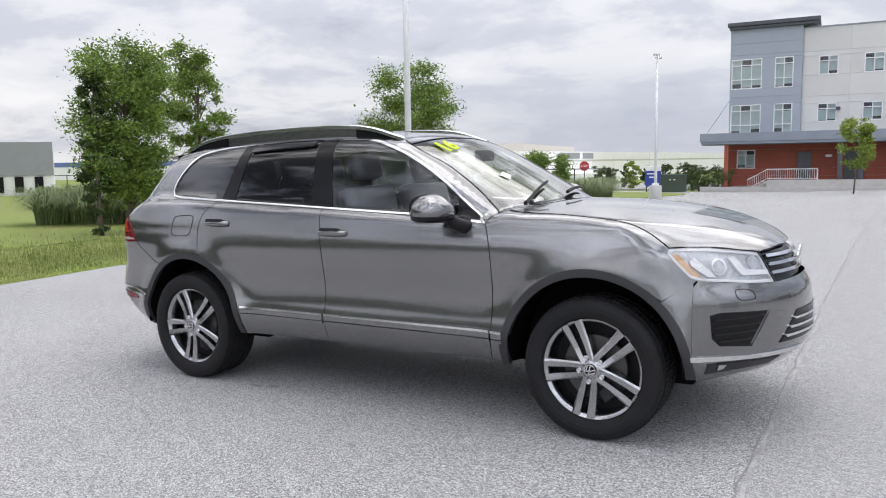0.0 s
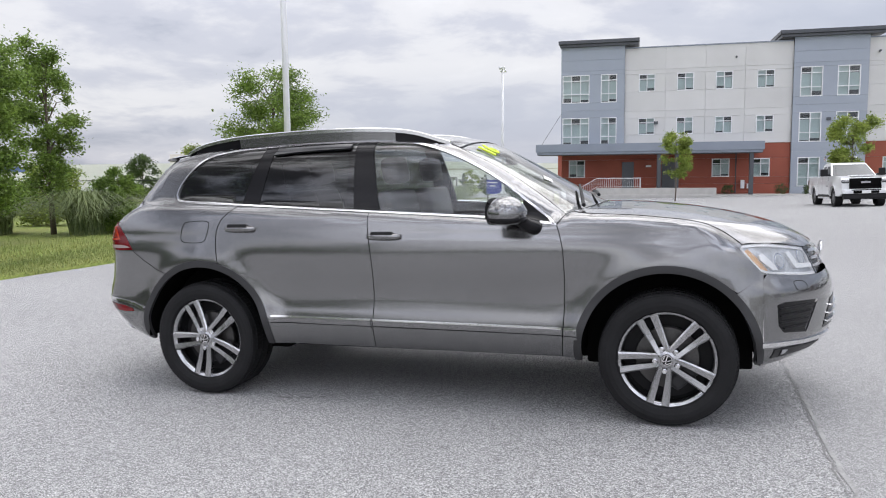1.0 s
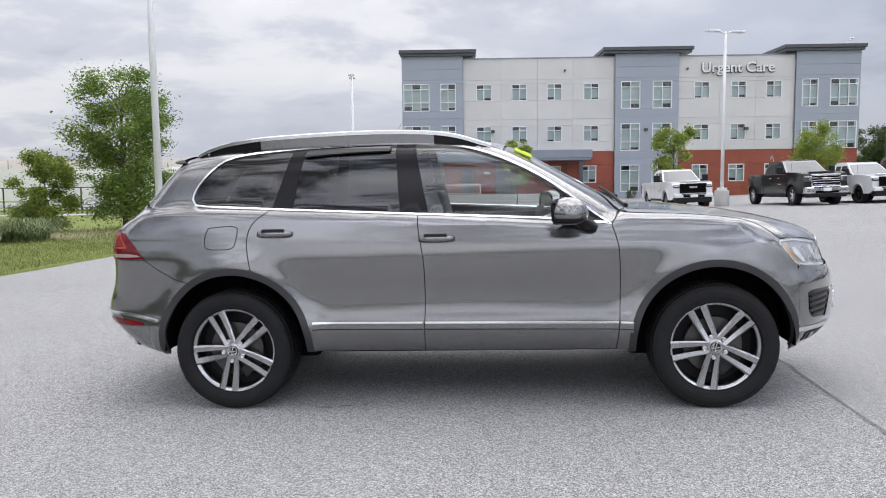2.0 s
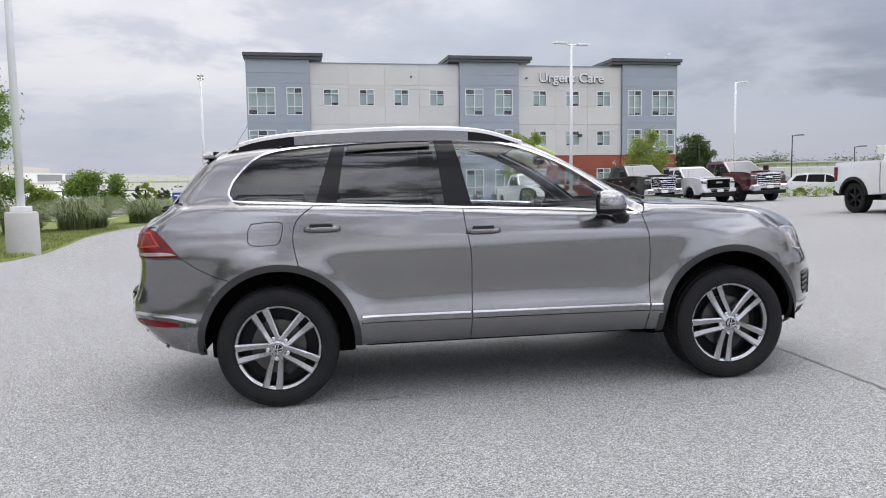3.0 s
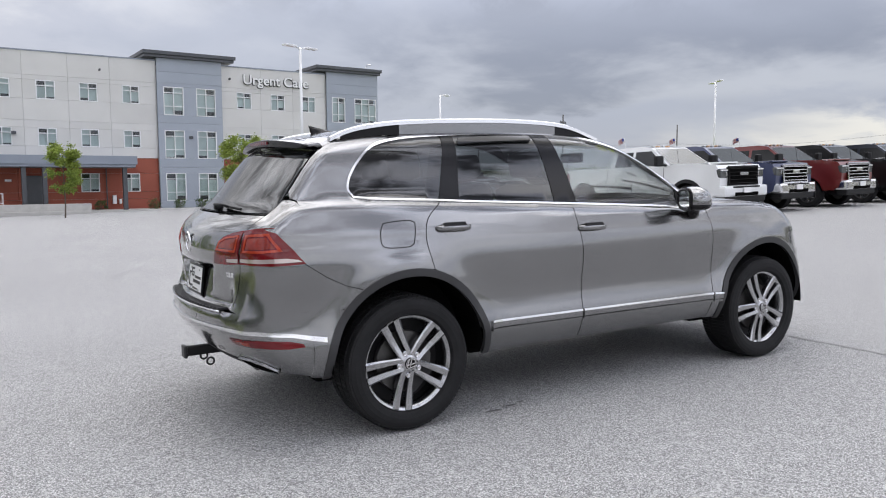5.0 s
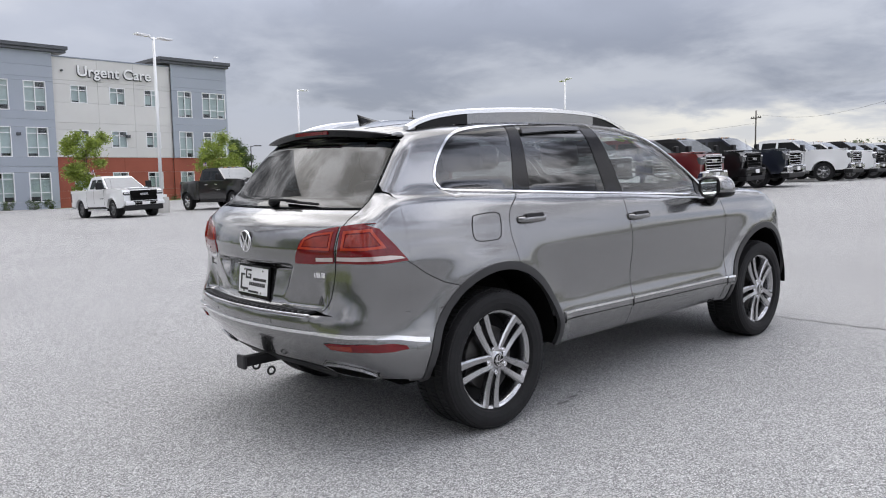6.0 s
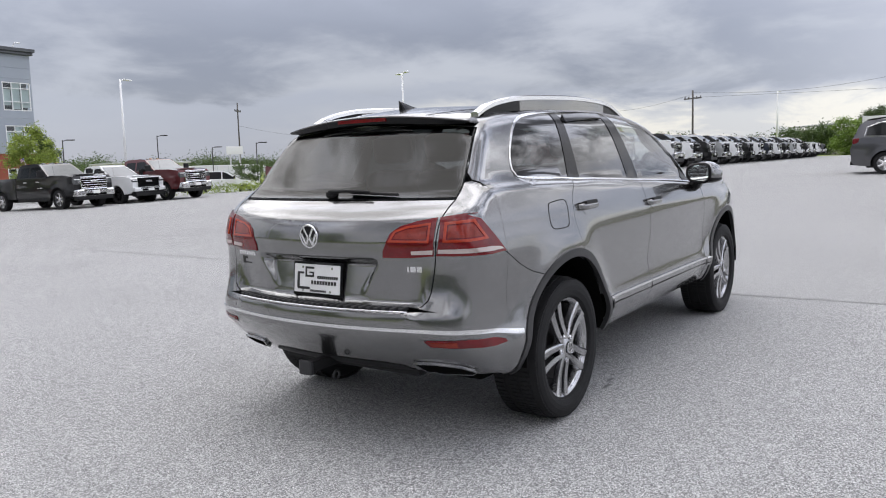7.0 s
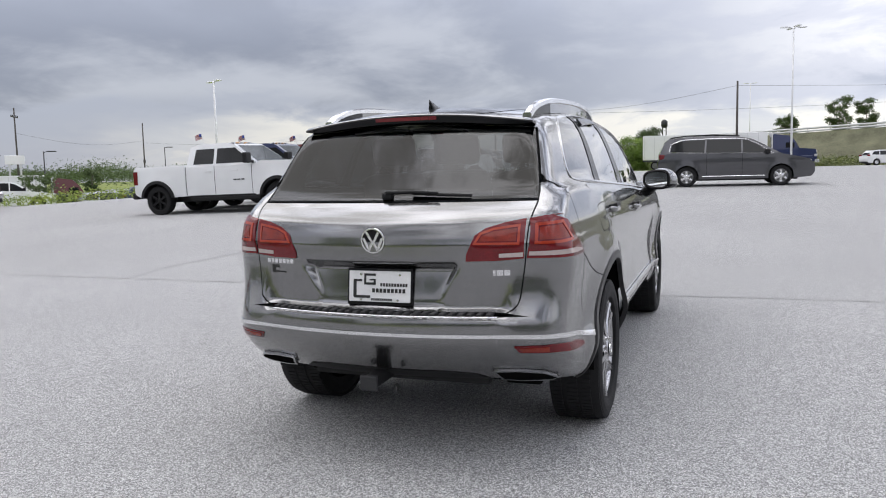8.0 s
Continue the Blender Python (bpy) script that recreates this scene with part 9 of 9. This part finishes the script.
    xr0, xr1 = (house_o[-1][0] - 0.012, house_o[-2][0] - 0.012)
    child("rear_window", mesh_data("rear_window", [(xr0, -0.62, zr0), (xr0, 0.62, zr0), (xr1, 0.56, zr1), (xr1, -0.56, zr1)], [(3, 2, 1, 0)], dark_glass), t, "dark rear window")
    if kind == "van":
        for sg in (-1, 1):
            line = [(1.28, 1.105), (0.2, 1.15), (-0.9, 1.175), (-2.16, 1.225), (-2.10, 1.50), (-1.72, 1.645), (-0.9, 1.668), (0.1, 1.655), (0.44, 1.61), (0.80, 1.44), (1.28, 1.105)]
            part("window_trim", tube(bmesh.new(), [(x, sg * (top_half(x, z) + 0.008), z) for x, z in dense(line, 0.12, False)], 0.012, 5), chrome, t, "bright window trim")
            part("roof_rail", tube(bmesh.new(), [(x, sg * 0.66, z) for x, z in ((0.2, 1.74), (-0.6, 1.80), (-1.6, 1.79), (-2.1, 1.73))], 0.022, 6), black_plastic, t)
            for x in (0.27, -0.90):
                zz = np.linspace(0.35, 1.12, 8)
                bm = bmesh.new()
                for a, b in zip(zz, zz[1:]):
                    bm.faces.new([bm.verts.new(p) for p in ((x - 0.006, sg * (half(x, a) + 0.002), a), (x + 0.006, sg * (half(x, a) + 0.002), a), (x + 0.006, sg * (half(x, b) + 0.002), b), (x - 0.006, sg * (half(x, b) + 0.002), b))])
                part("door_seam", bm, black_plastic, t)
            for x in (0.12, 0.42):
                y0, y1 = sorted((sg * (half(x, 0.98) - 0.01), sg * (half(x, 0.98) + 0.03)))
                lit("door_handle", (x - 0.1, y0, 0.965), (x + 0.1, y1, 0.995), pm, t, "", 0.01)
            part("sill_strip", tube(bmesh.new(), [(x, sg * (half(x, 0.36) + 0.01), 0.36) for x in np.linspace(-1.05, 1.0, 8)], 0.014, 5), chrome, t, "bright sill strip")
    for sg in (-1, 1):
        xf = low_o[-8][0] if kind == "van" else 2.2
        y0, y1 = sorted((sg * 0.52, sg * 0.86))
        lit("headlight", (2.18 if kind == "van" else 1.95, y0, 0.74), (2.50 if kind == "van" else 2.24, y1, 0.88), lamp_inner, t, "clear headlight", 0.03)
        y0, y1 = sorted((sg * 0.66, sg * 0.93))
        lit("tail_light", (-2.50 if kind == "van" else -2.3, y0, 0.98), (-2.30 if kind == "van" else -2.08, y1, 1.16), red_lens, t, "red tail light", 0.03)
        y0, y1 = sorted((sg * (W - 0.05), sg * (W + 0.16)))
        lit("door_mirror", (1.0 if kind == "van" else 0.62, y0, 1.10), (1.16 if kind == "van" else 0.76, y1, 1.26), black_plastic, t, "door mirror", 0.04)
    lit("bumper_trim", (-2.56 if kind == "van" else -2.34, -0.8, 0.3), (-2.4 if kind == "van" else -2.2, 0.8, 0.42), black_plastic, t, "dark bumper lower edge")
    lit("chassis", (-2.1, -0.7, 0.2), (2.1, 0.7, 0.45), black_plastic, t, "dark underside")
    for c in (fx, rx):
        lit("wheel_well", (c - 0.38, -W + 0.22, R), (c + 0.38, W - 0.22, R + 0.39), black_plastic, t, "dark wheel well")
    add_wheels(t, (fx, rx), W - 0.12, R, 0.23, "chrome")
    return t


wagon(lot_pose(24.2, -1.55, -84.5), "grey", "dark grey minivan with chrome window trim")
wagon(lot_pose(87.5, -17.0, -70), "white", "white crossover parked by the far lawn", "car", "car")
wagon(lot_pose(88.5, -21.0, -70), "black", "black crossover parked by the far lawn", "car", "car")
for k, (x, y, c, h) in enumerate(((26.9, 36.6, "white", -42), (29.3, 35.3, "grey", -45), (31.6, 33.6, "silver", -38), (33.4, 31.7, "blue", -42), (51.5, 31, "blue", 10), (36.5, 36.5, "silver", -30), (38, 52, "maroon", 10), (36, 60, "silver", 0), (43, 58, "black", 5))):
    wagon(pose(x, y, ground_z(x, y) - 0.05, 0, 0, h), c, {"silver": "silver car parked beyond the weeds", "white": "white car parked beyond the weeds", "grey": "grey car parked beyond the weeds", "blue": "blue car parked beyond the weeds", "maroon": "maroon car parked beyond the weeds", "black": "black car parked beyond the weeds"}[c], "car", "car")


def lorry(m, cab_colour, label):
    """Tractor unit with a long white box trailer, nose to +x."""
    t = thing("semi_truck", m, label, "truck", "semi trucks")
    pm = car_paint(cab_colour)
    tr = part("trailer", boxes(((-9.0, -1.28, 1.15), (4.6, 1.28, 4.0)), bevel=0.05), white_paint, t, "white box trailer")
    for k in range(12):
        lit("trailer_rib", (-8.8 + 1.13 * k, -1.30, 1.2), (-8.76 + 1.13 * k, 1.30, 3.95), pale_roof, tr, "", 0.0)
    lit("trailer_frame", (-9, -1.1, 0.95), (4.6, 1.1, 1.15), dark_metal, tr)
    v, f = slab([(5.0, 0.6), (9.6, 0.6), (9.75, 1.0), (9.6, 1.95), (7.9, 2.1), (7.45, 2.95), (6.9, 3.5), (5.3, 3.75), (5.0, 3.5)], lambda x, z: 1.15 - 0.12 * max(0, (x - 7.5) / 2) - 0.1 * max(0, z - 2.2), 0.3, 0.4)
    child("cab", mesh_data("cab", v, f, pm), t)
    child("windscreen", mesh_data("windscreen", [(7.93, -0.95, 2.15), (7.93, 0.95, 2.15), (7.50, 0.9, 2.9), (7.50, -0.9, 2.9)], [(0, 1, 2, 3)], ws_glass), t, "windscreen")
    for sg in (-1, 1):
        y0, y1 = sorted((sg * 1.0, sg * 1.17))
        lit("cab_window", (6.5, y0, 2.15), (7.4, y1, 2.75), gloss_black, t, "dark cab window", 0.02)
        lit("fender", (8.1, y0 - 0.15 * (sg > 0), 0.95), (9.3, y1 + 0.15 * (sg > 0) if sg > 0 else y1, 1.25), pm, t, "", 0.08)
        part("exhaust_stack", tube(bmesh.new(), [(5.1, sg * 1.1, 1.0), (5.1, sg * 1.1, 3.9)], 0.09, 8), chrome, t)
        lit("headlight", (9.45, *sorted((sg * 0.75, sg * 1.05))[:1], 1.15), (9.75, sorted((sg * 0.75, sg * 1.05))[1], 1.4), lamp_inner, t)
    lit("grille", (9.65, -0.55, 0.9), (9.8, 0.55, 1.85), chrome, t, "chrome grille")
    lit("bumper", (9.5, -1.15, 0.45), (9.95, 1.15, 0.8), chrome, t, "chrome bumper")
    add_wheels(t, (-7.6, -6.4, 5.3, 6.5, 8.7), 1.0, 0.5, 0.32, "dark")
    return t


lorry(lot_pose(90.0, -0.9, -88), "blue", "blue semi tractor with a white box trailer")
lorry(pose(48.4, 64.3, -2.0, 0, 0, -40), "maroon", "maroon semi tractor with a white box trailer")
rs_ = thing("roadside_sign", pose(53.1, 66.6, ground_z(53.1, 66.6), 0, 0, -40), "pale sign board on two tall posts", "sign")
part("sign_board", boxes(((-0.9, -0.08, 5.2), (0.9, 0.08, 6.1)), bevel=0.03), white_plate, rs_)
for x in (-0.5, 0.5):
    part("sign_post", boxes(((x - 0.09, -0.06, -0.3), (x + 0.09, 0.06, 5.25))), pale_roof, rs_)


# ---- no part lies deeper than thing > part > sub-part ----
for ob in list(scene.objects):
    chain = []
    p = ob.parent
    while p is not None:
        chain.append(p)
        p = p.parent
    if len(chain) > 2:
        ob.matrix_basis = ob.parent.matrix_basis @ ob.matrix_basis
        ob.parent = chain[1]
